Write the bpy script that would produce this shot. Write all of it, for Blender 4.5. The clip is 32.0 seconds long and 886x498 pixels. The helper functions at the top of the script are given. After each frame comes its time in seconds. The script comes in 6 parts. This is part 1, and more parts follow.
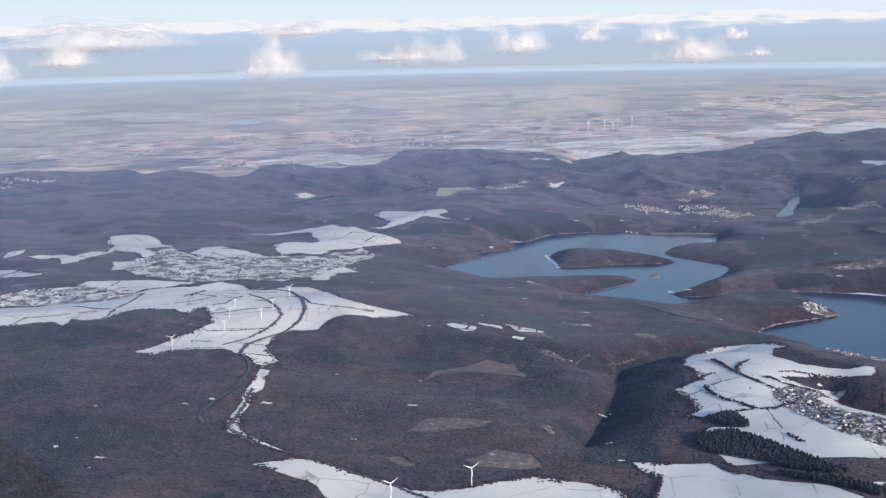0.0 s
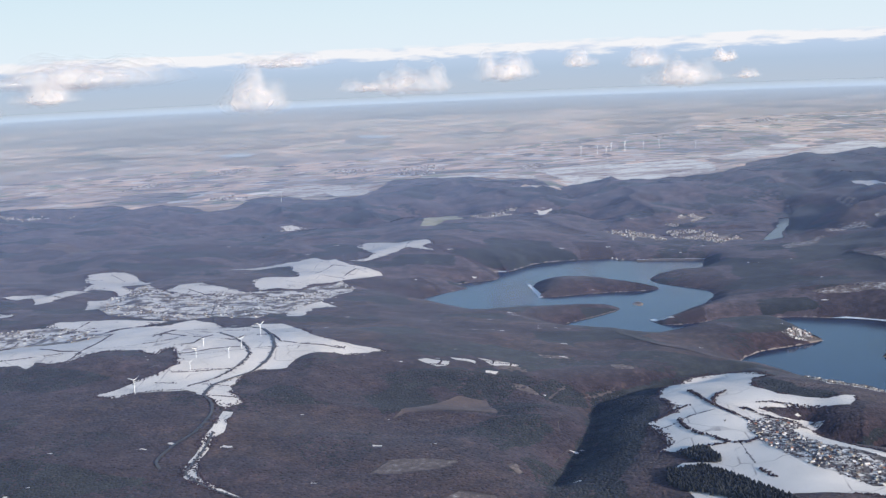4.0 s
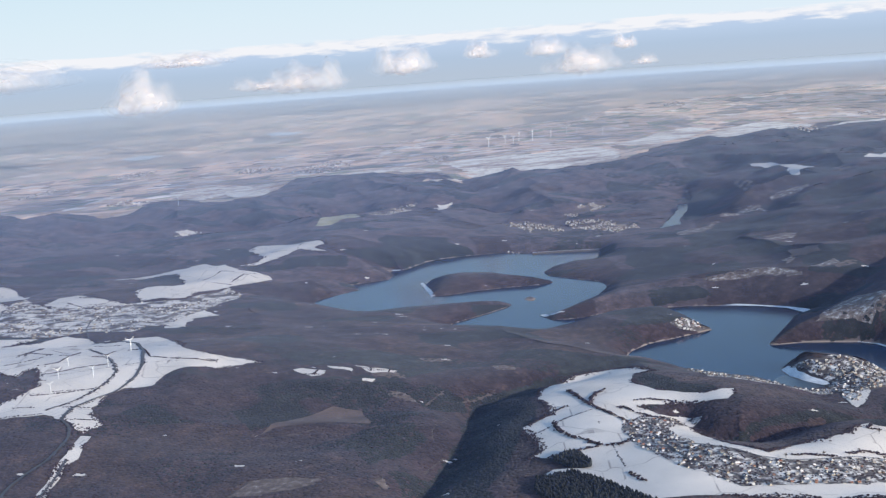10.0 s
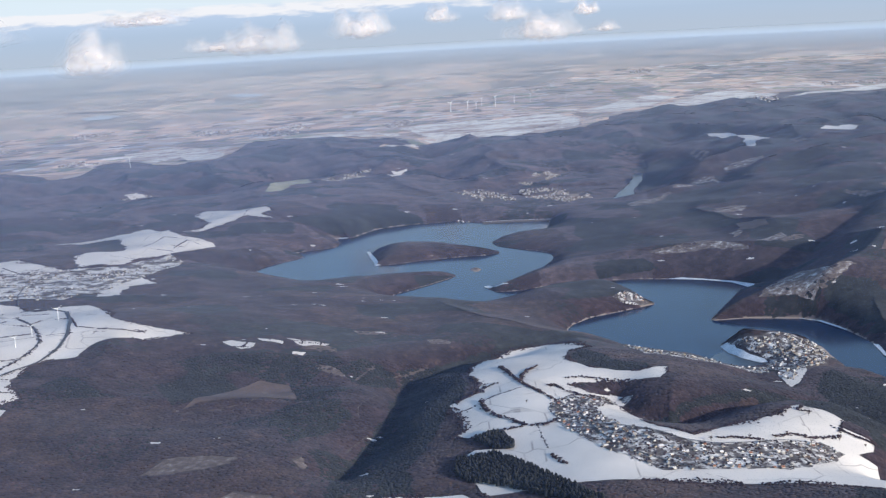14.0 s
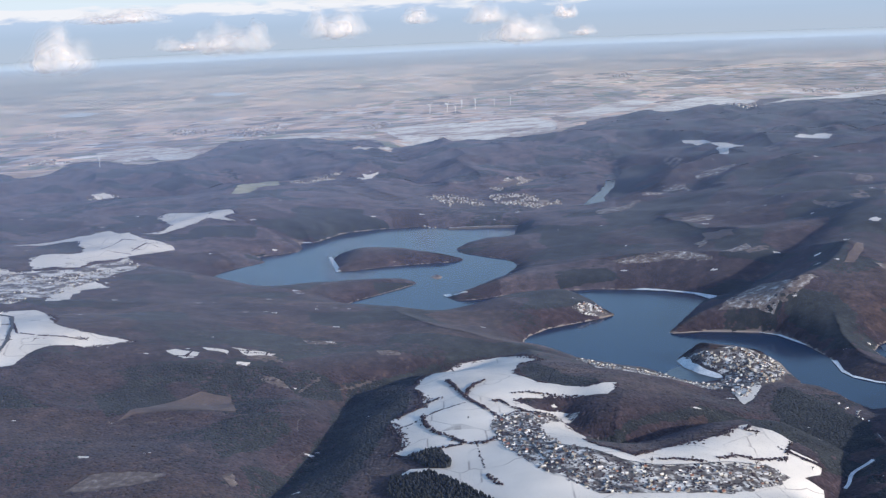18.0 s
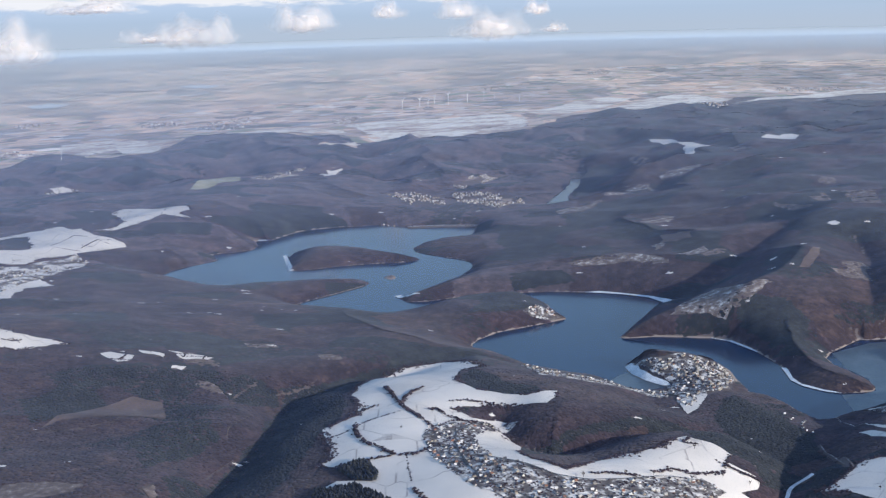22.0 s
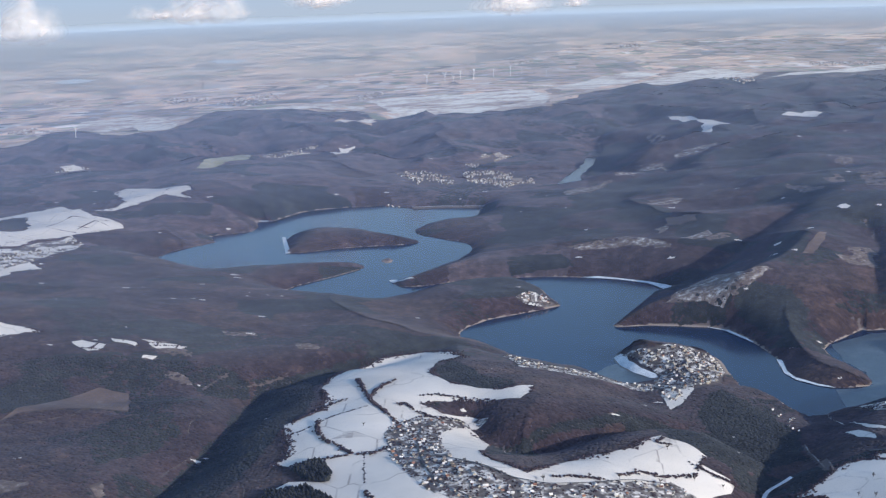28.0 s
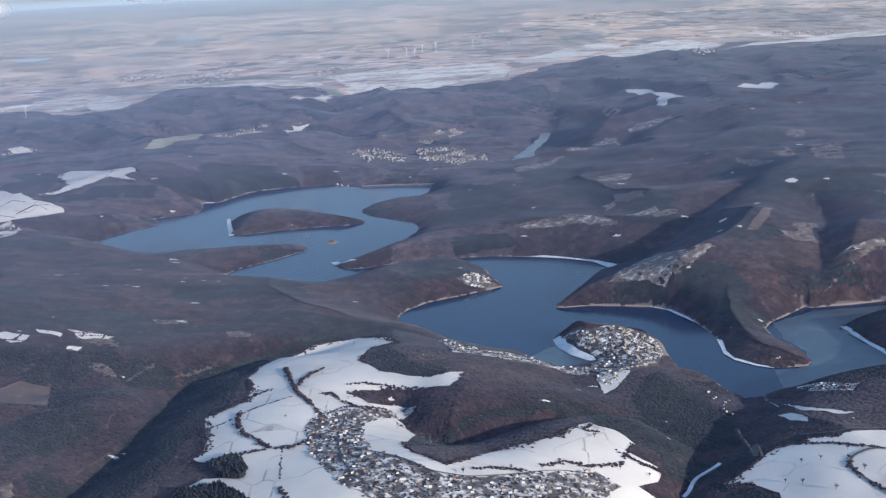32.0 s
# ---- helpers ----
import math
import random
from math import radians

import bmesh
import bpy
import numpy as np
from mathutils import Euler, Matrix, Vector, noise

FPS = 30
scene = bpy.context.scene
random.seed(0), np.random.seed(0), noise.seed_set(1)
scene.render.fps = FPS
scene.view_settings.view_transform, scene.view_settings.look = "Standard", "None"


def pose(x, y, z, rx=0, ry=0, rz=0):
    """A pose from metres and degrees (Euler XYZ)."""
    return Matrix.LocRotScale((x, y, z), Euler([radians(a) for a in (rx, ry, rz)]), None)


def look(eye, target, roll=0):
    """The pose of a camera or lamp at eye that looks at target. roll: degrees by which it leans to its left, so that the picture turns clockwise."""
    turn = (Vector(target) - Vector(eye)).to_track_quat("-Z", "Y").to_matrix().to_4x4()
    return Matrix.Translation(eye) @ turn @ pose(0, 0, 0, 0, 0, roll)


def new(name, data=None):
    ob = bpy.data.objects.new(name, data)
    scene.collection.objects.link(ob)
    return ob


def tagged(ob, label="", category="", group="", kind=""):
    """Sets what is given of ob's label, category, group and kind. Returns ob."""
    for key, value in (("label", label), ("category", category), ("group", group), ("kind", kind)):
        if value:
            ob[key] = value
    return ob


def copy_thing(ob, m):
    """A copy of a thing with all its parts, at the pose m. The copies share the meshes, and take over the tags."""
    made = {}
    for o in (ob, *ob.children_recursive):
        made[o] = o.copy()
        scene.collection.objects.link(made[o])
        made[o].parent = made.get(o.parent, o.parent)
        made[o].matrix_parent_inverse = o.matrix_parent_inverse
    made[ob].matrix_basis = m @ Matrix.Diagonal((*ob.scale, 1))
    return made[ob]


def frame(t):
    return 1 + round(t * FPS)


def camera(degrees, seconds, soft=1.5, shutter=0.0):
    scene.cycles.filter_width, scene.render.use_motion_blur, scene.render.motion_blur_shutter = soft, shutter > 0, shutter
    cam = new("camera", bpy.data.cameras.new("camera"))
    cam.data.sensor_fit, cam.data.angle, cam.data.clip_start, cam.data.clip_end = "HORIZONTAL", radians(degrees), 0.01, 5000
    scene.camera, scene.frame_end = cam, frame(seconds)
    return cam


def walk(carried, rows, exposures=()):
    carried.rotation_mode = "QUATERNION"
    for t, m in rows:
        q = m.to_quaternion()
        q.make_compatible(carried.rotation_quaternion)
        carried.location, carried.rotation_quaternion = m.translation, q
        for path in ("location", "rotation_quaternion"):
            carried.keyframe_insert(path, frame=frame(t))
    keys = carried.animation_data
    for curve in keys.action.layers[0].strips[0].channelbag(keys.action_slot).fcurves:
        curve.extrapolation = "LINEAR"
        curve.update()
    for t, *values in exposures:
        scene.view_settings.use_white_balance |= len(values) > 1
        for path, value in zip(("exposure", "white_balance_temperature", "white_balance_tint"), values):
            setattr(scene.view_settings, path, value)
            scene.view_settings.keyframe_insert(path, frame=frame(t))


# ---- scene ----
# The place is laid out at one tenth of its size: one unit is ten metres on the ground.
# seconds, eye, tilt, roll, heading of the hand-held camera in the aircraft
PATH = [
    (0, -60.64, -52.68, 155.42, 79.754, -1.201, 5.465),
    (0.5, -58.94, -51.06, 155.46, 80.197, -1.145, 5.389),
    (1, -57.23, -49.45, 155.49, 80.642, -1.479, 5.753),
    (1.5, -55.53, -47.83, 155.53, 81.038, -1.633, 5.979),
    (2, -53.81, -46.23, 155.57, 80.926, -1.846, 5.857),
    (2.5, -52.09, -44.62, 155.61, 80.612, -1.772, 5.608),
    (3, -50.37, -43.03, 155.65, 80.563, -2.113, 5.563),
    (3.5, -48.64, -41.43, 155.69, 80.836, -2.355, 5.610),
    (5.5, -41.67, -35.10, 155.88, 81.128, -3.243, 5.265),
    (6, -39.92, -33.52, 155.93, 80.923, -3.938, 5.240),
    (6.5, -38.16, -31.95, 155.98, 80.916, -4.081, 4.900),
    (7, -36.39, -30.39, 156.03, 80.824, -4.174, 4.442),
    (7.5, -34.62, -28.83, 156.08, 80.880, -4.049, 4.003),
    (8, -32.85, -27.27, 156.14, 80.644, -4.005, 3.422),
    (8.5, -31.07, -25.72, 156.19, 80.488, -3.867, 3.108),
    (9, -29.28, -24.17, 156.25, 80.645, -4.211, 3.172),
    (9.5, -27.49, -22.63, 156.31, 80.567, -4.079, 2.652),
    (10, -25.69, -21.09, 156.37, 80.425, -4.178, 2.170),
    (10.5, -23.89, -19.56, 156.43, 80.174, -3.986, 1.799),
    (11, -22.09, -18.03, 156.49, 80.112, -3.756, 1.535),
    (11.5, -20.27, -16.50, 156.55, 80.052, -3.808, 1.417),
    (12, -18.46, -14.98, 156.61, 79.946, -3.673, 1.329),
    (12.5, -16.63, -13.46, 156.68, 79.488, -3.728, 1.347),
    (13, -14.81, -11.95, 156.75, 78.834, -3.432, 0.953),
    (13.5, -12.97, -10.44, 156.81, 78.443, -3.293, 0.815),
    (14, -11.14, -8.94, 156.88, 78.670, -3.248, 0.884),
    (14.5, -9.29, -7.44, 156.95, 78.766, -3.047, 0.703),
    (16.5, -1.87, -1.48, 157.25, 78.291, -2.601, 0.050),
    (17, -0.00, 0.00, 157.32, 78.600, -2.529, 0.000),
    (17.5, 1.87, 1.47, 157.40, 78.530, -2.488, 0.015),
    (18, 3.75, 2.94, 157.48, 78.670, -2.413, 0.278),
    (18.5, 5.64, 4.41, 157.56, 78.788, -2.285, 0.470),
    (19, 7.53, 5.87, 157.64, 78.705, -2.053, 0.135),
    (19.5, 9.42, 7.33, 157.73, 78.881, -1.807, -0.011),
    (20, 11.32, 8.78, 157.81, 78.712, -1.879, -0.281),
    (20.5, 13.23, 10.23, 157.90, 78.651, -1.941, -0.141),
    (21, 15.14, 11.68, 157.98, 78.705, -1.840, -0.087),
    (21.5, 17.06, 13.12, 158.07, 78.529, -1.717, -0.373),
    (22, 18.98, 14.55, 158.16, 78.364, -1.721, -0.602),
    (22.5, 20.90, 15.98, 158.25, 78.409, -1.721, -0.307),
    (23, 22.83, 17.41, 158.34, 78.411, -1.692, -0.208),
    (23.5, 24.77, 18.83, 158.43, 77.887, -1.751, -0.268),
    (24, 26.71, 20.25, 158.53, 77.314, -1.392, -0.745),
    (24.5, 28.66, 21.67, 158.62, 77.165, -1.371, -0.800),
    (26.5, 36.50, 27.28, 159.02, 77.423, -1.520, 0.314),
    (27, 38.47, 28.67, 159.12, 77.265, -1.470, 1.199),
    (27.5, 40.45, 30.06, 159.22, 77.132, -1.646, 1.075),
    (28, 42.43, 31.45, 159.32, 77.207, -1.966, 1.291),
    (28.5, 44.42, 32.83, 159.43, 77.331, -2.193, 1.109),
    (29, 46.42, 34.20, 159.54, 77.248, -2.446, 0.903),
    (29.5, 48.41, 35.58, 159.64, 77.013, -2.626, 0.774),
    (30, 50.42, 36.94, 159.75, 76.249, -2.222, 0.119),
    (30.5, 52.43, 38.31, 159.86, 76.079, -2.450, 0.341),
    (31, 54.44, 39.66, 159.97, 76.148, -2.491, 0.534),
    (31.5, 56.46, 41.02, 160.09, 75.834, -2.432, 0.398),
    (32, 58.49, 42.37, 160.20, 75.926, -2.543, 0.160),
]
cam = camera(38.864, 32.0, soft=1.3)
walk(cam, [(t, pose(x, y, z, 0, 0, yaw) @ pose(0, 0, 0, tilt) @ pose(0, 0, 0, 0, 0, roll)) for t, x, y, z, tilt, roll, yaw in PATH],
     [(0, 0.50, 6140, 10), (32, 0.47, 5920, 10)])

# ---- light ----
scene.cycles.transparent_max_bounces = 32   # enough for all the shells of vapour that lie one behind another
SUN_AZIMUTH, SUN_HEIGHT = 128.0, 16.0   # degrees clockwise from +y, and over the horizon
world = bpy.data.worlds.new("winter_sky")
scene.world = world
world.use_nodes = True
sky = world.node_tree.nodes.new("ShaderNodeTexSky")
sky.sky_type, sky.sun_disc = "NISHITA", False
sky.sun_elevation, sky.sun_rotation = radians(SUN_HEIGHT), radians(SUN_AZIMUTH)
sky.air_density, sky.dust_density, sky.ozone_density = 1.0, 0.6, 1.5
world.node_tree.links.new(sky.outputs[0], world.node_tree.nodes["Background"].inputs[0])
world.node_tree.nodes["Background"].inputs[1].default_value = 0.19
sun = new("sun", bpy.data.lights.new("sun", "SUN"))
sun.data.energy, sun.data.angle, sun.data.color = 4.2, radians(0.6), (1.0, 0.88, 0.72)
sun.matrix_world = look((math.sin(radians(SUN_AZIMUTH)) * 900, math.cos(radians(SUN_AZIMUTH)) * 900, math.tan(radians(SUN_HEIGHT)) * 900), (0, 0, 0))
# ---- plan: outlines on the ground, x and y ----
LAKE_NORTH = [
    (-138.5, 730.9), (-132.7, 746.2), (-121.2, 759.6), (-110.6, 769.4), (-118.3, 787.6), (-106, 791.5), (-93.4, 798.5), (-91.5, 811.2),
    (-96.9, 829.4), (-86, 827.1), (-70.3, 856.1), (-60, 863.2), (-41.8, 868.8), (-26.7, 869.3), (-14.8, 872.4), (4.2, 858.4), (26.7, 859.2),
    (51, 857.5), (47.4, 824.9), (40.3, 817.6), (27.9, 816.8), (15.9, 805.6), (8.1, 787.4), (10.5, 774.3), (26.2, 758.9), (36.3, 750.9), (42.3, 741),
    (43.7, 732.2), (42.5, 724.1), (34.2, 701.8), (22.7, 686.3), (14.5, 672.1), (1, 657.3), (5.9, 648.7), (15.8, 648.1), (32.5, 655.2), (43.9, 661.2),
    (61.1, 660.5), (81.3, 661.6), (101.1, 657),
]
LAKE_MIDDLE = [
    (117.7, 651.8), (130.8, 642.8), (141.2, 633.3), (131.2, 624.4), (103.6, 566.6), (121.5, 568.1), (145.4, 562.8), (151.8, 557.6), (157, 547),
    (160, 538.6), (162.9, 524.5), (164.6, 512), (163.3, 498.4), (165.1, 490.2), (171.7, 482.4), (177.1, 479.2), (185.5, 479.3), (190.4, 480.5),
    (192.7, 484.7), (192.9, 494.4), (189.8, 506.4), (186.5, 514.6), (186, 525.7), (190.5, 534.2), (198.1, 540.9), (209.8, 553.1), (212.8, 550.9),
    (245.2, 556.1), (273.6, 559.4), (262.4, 531.4), (227.7, 531.1), (214.8, 523.1), (215.8, 515.6), (218.8, 504.5), (220.6, 490.7), (225.4, 480.4),
    (221.5, 469.8), (214.5, 468.3), (207.9, 465.5), (199.4, 464.2),
]
LAKE_EAST = [
    (173.3, 457.2), (164.9, 451.5), (159.8, 450.5), (155.9, 459.3), (152.5, 471.4), (148.3, 481), (142.8, 484.9), (141.8, 515.1), (139, 524.9),
    (126.1, 530.5), (107.7, 530.8), (101.6, 528), (99.5, 522.4), (100.3, 513.8), (102.9, 506.5), (112.4, 494.6), (101.1, 489), (87.4, 505.2),
    (78.8, 508.4), (70.1, 514.4), (63.6, 520.9), (52.3, 538.6), (46.4, 543.3), (40.4, 545.7), (37.1, 554.9), (36.6, 564.8), (39.9, 572.7),
    (49.8, 584.4), (73.2, 597.2), (84.8, 604.9), (79.5, 622.7), (77.8, 633.4), (74.8, 642.5), (66.6, 649.4), (55.3, 651.3), (44, 649.9),
    (32.7, 647.5), (19.1, 637.9), (6.1, 626.6), (-6.9, 619.6),
]
LAKE_SOUTH = [
    (-26.5, 624.8), (-41.2, 632.2), (-50.8, 641), (-52.5, 647.7), (-47.6, 656.6), (-27.1, 677.1), (-16.5, 689.6), (-15.3, 695.6), (-19.2, 701.3),
    (-30.3, 704.6), (-60.9, 703.8), (-90.1, 696.5), (-102.7, 698.8), (-129.4, 720),
]
LAKE = LAKE_NORTH + LAKE_MIDDLE + LAKE_EAST + LAKE_SOUTH
ISLAND = [
    (-63.6, 730.5), (-61.7, 732.9), (-49.8, 734.8), (-34.6, 741.6), (-15.5, 745.1), (3.8, 747.1), (13.3, 752.5), (9.7, 759.2), (-4.5, 772.7),
    (-19.4, 788.3), (-30.4, 795.4), (-44.9, 800), (-58.3, 796.2), (-65.5, 786.5), (-68.4, 771.6), (-67.6, 752.2),
]
ISLET = [
    (-8.2, 708.3), (-5.8, 713.1), (-2.7, 713.8), (0.3, 705.4), (-1.8, 700.7), (-5.6, 702.6),
]
LAKELET = [
    (109.4, 959.8), (120.2, 994.4), (131.4, 1026.2), (138, 1052.7), (142.8, 1081.3), (149.9, 1082.4), (142.7, 1042.8), (132.1, 1007), (126.5, 980),
    (128.7, 954.9), (119.4, 952.5),
]
LAKELET_LEVEL = -4.0
FIELD_S1A = [
    (-325.8, 456.3), (-309.6, 470.9), (-287.5, 474.3), (-280.2, 469), (-279.9, 478.3), (-263.9, 474), (-251.9, 488.3), (-238.2, 490.6),
    (-227.3, 480.8), (-225.3, 493.5), (-222.8, 496.7), (-214.5, 474.5), (-212.1, 464.9), (-216.9, 453.8), (-222.4, 447.4), (-233.5, 426.2),
    (-226.5, 424.3), (-218.8, 428.1), (-198.5, 430.9), (-188.6, 424), (-177, 410.6), (-172.4, 420.2), (-181.6, 433.3), (-181.4, 458.3),
    (-175.7, 466), (-166.1, 467.6), (-162.7, 483.3), (-150.2, 492.6), (-145.1, 492.5), (-138.3, 498.5), (-126.4, 503.4), (-136.9, 508.2),
    (-150.6, 511.9), (-163.8, 519.3), (-178.2, 559.9), (-192, 577.7), (-205.1, 576.1), (-211.5, 565.4), (-227.7, 582.4), (-240.7, 591.2),
    (-260.6, 561.5), (-270.4, 538), (-281.5, 521.2), (-307.3, 528.5), (-327.8, 510.6), (-342.6, 489.8),
]
FIELD_S2 = [
    (-310.2, 564.6), (-305.9, 570.9), (-291.1, 576.1), (-253.6, 582.6), (-266.7, 544.4), (-276, 529.6), (-295.4, 543), (-297.4, 552.1),
]
FIELD_S3 = [
    (-374.9, 783.4), (-365.8, 791.8), (-348.5, 788.9), (-333.3, 773.1), (-311.6, 730.7), (-318.9, 729.8), (-327.4, 722.1), (-312.3, 699), (-317.2, 687),
    (-325.9, 701.8), (-341.6, 710.1), (-344.1, 697.3), (-351.9, 732.6),
]
FIELD_S3B = [
    (-391, 683.4), (-372.6, 691), (-358.1, 686.8), (-350.2, 698.9), (-340.3, 696.6), (-345.8, 673.9), (-347.6, 665), (-351, 644), (-360.7, 663),
]
FIELD_S4 = [
    (-292.8, 700.2), (-289.6, 719.8), (-279.9, 731.1), (-267.7, 720.3), (-252.8, 704.9), (-234, 692.7), (-244.3, 685), (-262.2, 686.6), (-266.9, 678.4),
    (-280.7, 689.7),
]
FIELD_S5 = [
    (-279.9, 794.7), (-264, 811.5), (-246.8, 825.9), (-227.4, 843.5), (-206.3, 817.5), (-193.1, 798.1), (-180.9, 794.6), (-171.3, 781.4), (-168.7, 776),
    (-173.1, 766.2), (-189, 748.1), (-206.4, 731.6), (-211.9, 713.5), (-231.5, 705.2), (-245, 724.6), (-243.2, 748.5), (-229.9, 747.9), (-219.1, 750.1),
    (-228.8, 784.5), (-234.9, 798.9), (-247.1, 808.8), (-265.6, 801.3),
]
FIELD_S6 = [
    (-198, 812.8), (-189.1, 818.8), (-182.2, 836.1), (-199.5, 874.6), (-199.1, 896.4), (-182.5, 886.1), (-160.5, 876.1), (-147, 868.4), (-141, 856.1),
    (-147.1, 851.3), (-141.8, 838.6), (-150, 844), (-159.2, 850.2), (-167.6, 836.1), (-175.5, 824.6), (-185.5, 815),
]
FIELD_S7 = [
    (-201.2, 628), (-199.1, 662.9), (-192.2, 671.4), (-175.7, 652.3), (-190.3, 641.5), (-186.2, 594.9), (-194, 595.6),
]
FIELD_S8 = [
    (-329.1, 667.6), (-314.2, 675.1), (-300.5, 655.1), (-304.5, 636.7), (-316.8, 633.8),
]
FIELD_S8B = [
    (-401.2, 640.5), (-374.1, 633.9), (-346.2, 604.4), (-352.8, 593.5), (-384.8, 606.3),
]
FIELD_S9 = [
    (-177, 408.8), (-172.8, 407.8), (-170.1, 384.4), (-172.3, 378.4), (-171.6, 368.5), (-172, 360.5), (-169.8, 349.2), (-165.9, 341.4),
    (-146.3, 325.7), (-161.3, 334.3), (-169.5, 340.4), (-174.1, 345.6), (-175.1, 354.7), (-174.9, 365.4), (-175.8, 377.6), (-175.4, 389),
]
FIELD_S10 = [
    (-157.5, 316.5), (-145.5, 322.1), (-141.9, 322.1), (-126.1, 314.1), (-113, 308.5), (-105.4, 303.1), (-100.4, 303.7), (-88.7, 306.9),
    (-70.2, 318.9), (-59.7, 317.9), (-47.7, 314.8), (-41.1, 309.6), (-43.7, 290.5), (-123.7, 280.1), (-134.3, 301.6), (-146.2, 308.6),
]
FIELD_S11 = [
    (-113.3, 493.1), (-109.7, 495.7), (-98.6, 489.9), (-99.2, 482.9), (-104.1, 482.6),
]
FIELD_V = [
    (-17.7, 373), (-13.4, 376.5), (-14, 384.4), (-16.9, 397.6), (-18.1, 407.4), (-7, 421.2), (-8, 434.8), (-11, 448.2), (-10.3, 463.4),
    (-1.1, 494.4), (6.9, 502.3), (24, 508.6), (35.5, 496.4), (39.1, 484.9), (28.2, 474.6), (27.3, 457.6), (33.4, 445.3), (43.5, 438), (51, 435.4),
    (62.7, 439.1), (61.2, 431.5), (57.5, 424.8), (39.9, 429.9), (28.9, 428.6), (25.4, 425.6), (31.2, 419.9), (40, 424.3), (46.5, 417), (41.2, 413.2),
    (46.6, 402.2), (44.1, 371.6), (46.7, 363.5), (55.9, 354.4), (62.1, 360.5), (70.3, 372.6), (88.1, 382.5), (94.8, 391.4), (99.4, 394.9),
    (101.6, 392.2), (106.4, 390.1), (111.1, 383.3), (107.1, 378.3), (112.2, 374.8), (117.5, 372.9), (114.8, 366.7), (108.5, 361.5), (113.5, 359.3),
    (103.6, 313.4), (-8.6, 325.3), (-15.6, 354), (-10.4, 359.6), (0.3, 355.5), (-5.8, 369.8), (-10.5, 369.2),
]
FIELD_R1 = [
    (132.2, 363), (135.3, 363.2), (144.4, 371.4), (151.1, 378.6), (158.1, 377.4), (161.1, 382.1), (168, 378), (184.3, 383.9), (199.7, 384.3),
    (174.2, 319.5), (141.8, 330.2), (144.4, 350.4), (138.8, 358.2),
]
FIELD_R2 = [
    (159.6, 410.1), (163, 406.7), (165.5, 397.4), (164.6, 394.1), (161.1, 400),
]
FIELD_R2B = [
    (166.2, 456.5), (165.4, 442.2), (166.4, 418.6), (171.4, 405.6), (180, 399.8), (174.7, 399.5), (166.7, 407.4), (165.2, 434.2),
]
FIELD_R3 = [
    (175, 449.2), (180.3, 441.2), (192.9, 430.7), (188.3, 425), (177.9, 433.2),
]
FIELD_M1 = [
    (-87.6, 498.7), (-68.5, 494.3), (-68.7, 490.8), (-78.1, 490.7),
]
FIELD_M2 = [
    (-82, 481.9), (-75.7, 481.5), (-77.2, 479.3), (-81.7, 479.3),
]
FIELD_M3 = [
    (-98.9, 498.4), (-86.1, 493.2), (-86.2, 489.7), (-95.4, 492.9),
]
FIELD_F1 = [
    (226.6, 1191.9), (247.6, 1171.6), (252.2, 1113), (262.4, 1078.9), (248.1, 1064.4), (226.5, 1019.4), (242.4, 1098.3), (233.4, 1162.2),
]
FIELD_F2 = [
    (303.9, 1080.5), (337.7, 1126.7), (351.3, 1122.7), (330.2, 1061.8), (314.9, 1074.2),
]
FIELD_H1 = [
    (-110.7, 1670.8), (-57.9, 1657.8), (-29.7, 1704.2), (33.8, 1663.9), (121.9, 1699.4), (147, 1586.7), (133.9, 1465.3), (92.1, 1415.3), (41.3, 1405.4),
    (-22.4, 1439.1), (-47.7, 1428.4), (-47.6, 1504.3), (-70, 1606.8),
]
FIELD_H2 = [
    (260.6, 1718.7), (369, 2000.1), (454.4, 2127.7), (481.5, 1917.4), (335.8, 1502.9), (301, 1616.3), (254.5, 1638.3),
]
PLAINEDGE = [
    (-559.5, 1313.3), (-440, 1250), (-387.3, 1193.7), (-393.2, 1312.6), (-377.5, 1339), (-299, 1264.5), (-258.7, 1313.7), (-255.9, 1420.1), (-267.9, 1535.1),
    (-210.2, 1538.5), (-140.1, 1522.8), (-89.1, 1475), (-53.7, 1422.6), (-21.8, 1416.4), (31.2, 1397.4), (71.6, 1373.8), (130.6, 1383.2), (149, 1450.7),
    (223.2, 1602.2), (332.7, 1614.5), (427.7, 1743.8), (498.1, 1969.5), (625, 1982.4), (745.6, 2027.8), (964.3, 2124.4),
]
TOWN_FG = [
    (15.3, 390.3), (16.7, 401.5), (22.9, 410.4), (29.7, 413.8), (40, 423.1), (46.5, 417), (40.2, 414.3), (32.2, 399.3), (31.6, 381.3), (35.8, 364.7),
    (45.3, 356.8), (54.4, 347.3), (66.2, 347), (81.7, 356.2), (97.7, 362.1), (103.5, 359.3), (92.3, 342.4), (78.1, 330.2), (43, 328), (28, 343.3),
    (22.6, 354.9), (17.4, 368.7),
]
TOWN_BAY = [
    (102.1, 520.3), (114.6, 511.5), (132.9, 515.2), (138.8, 513.1), (139.4, 498.9), (134, 485.2), (121.7, 470.6), (113.6, 456.1), (110.5, 459.6),
    (110.2, 486.5), (114.8, 496.6), (107.3, 506.2),
]
TOWN_FRONT = [
    (53.6, 504.6), (69.4, 485.4), (86.3, 488.4), (110.6, 479.8), (107.2, 468.2), (97.5, 472.8), (58.9, 473),
]
TOWN_PEN = [
    (61.8, 602.7), (71.2, 610.3), (82.7, 604.8), (73.3, 599.7), (65.5, 599.2),
]
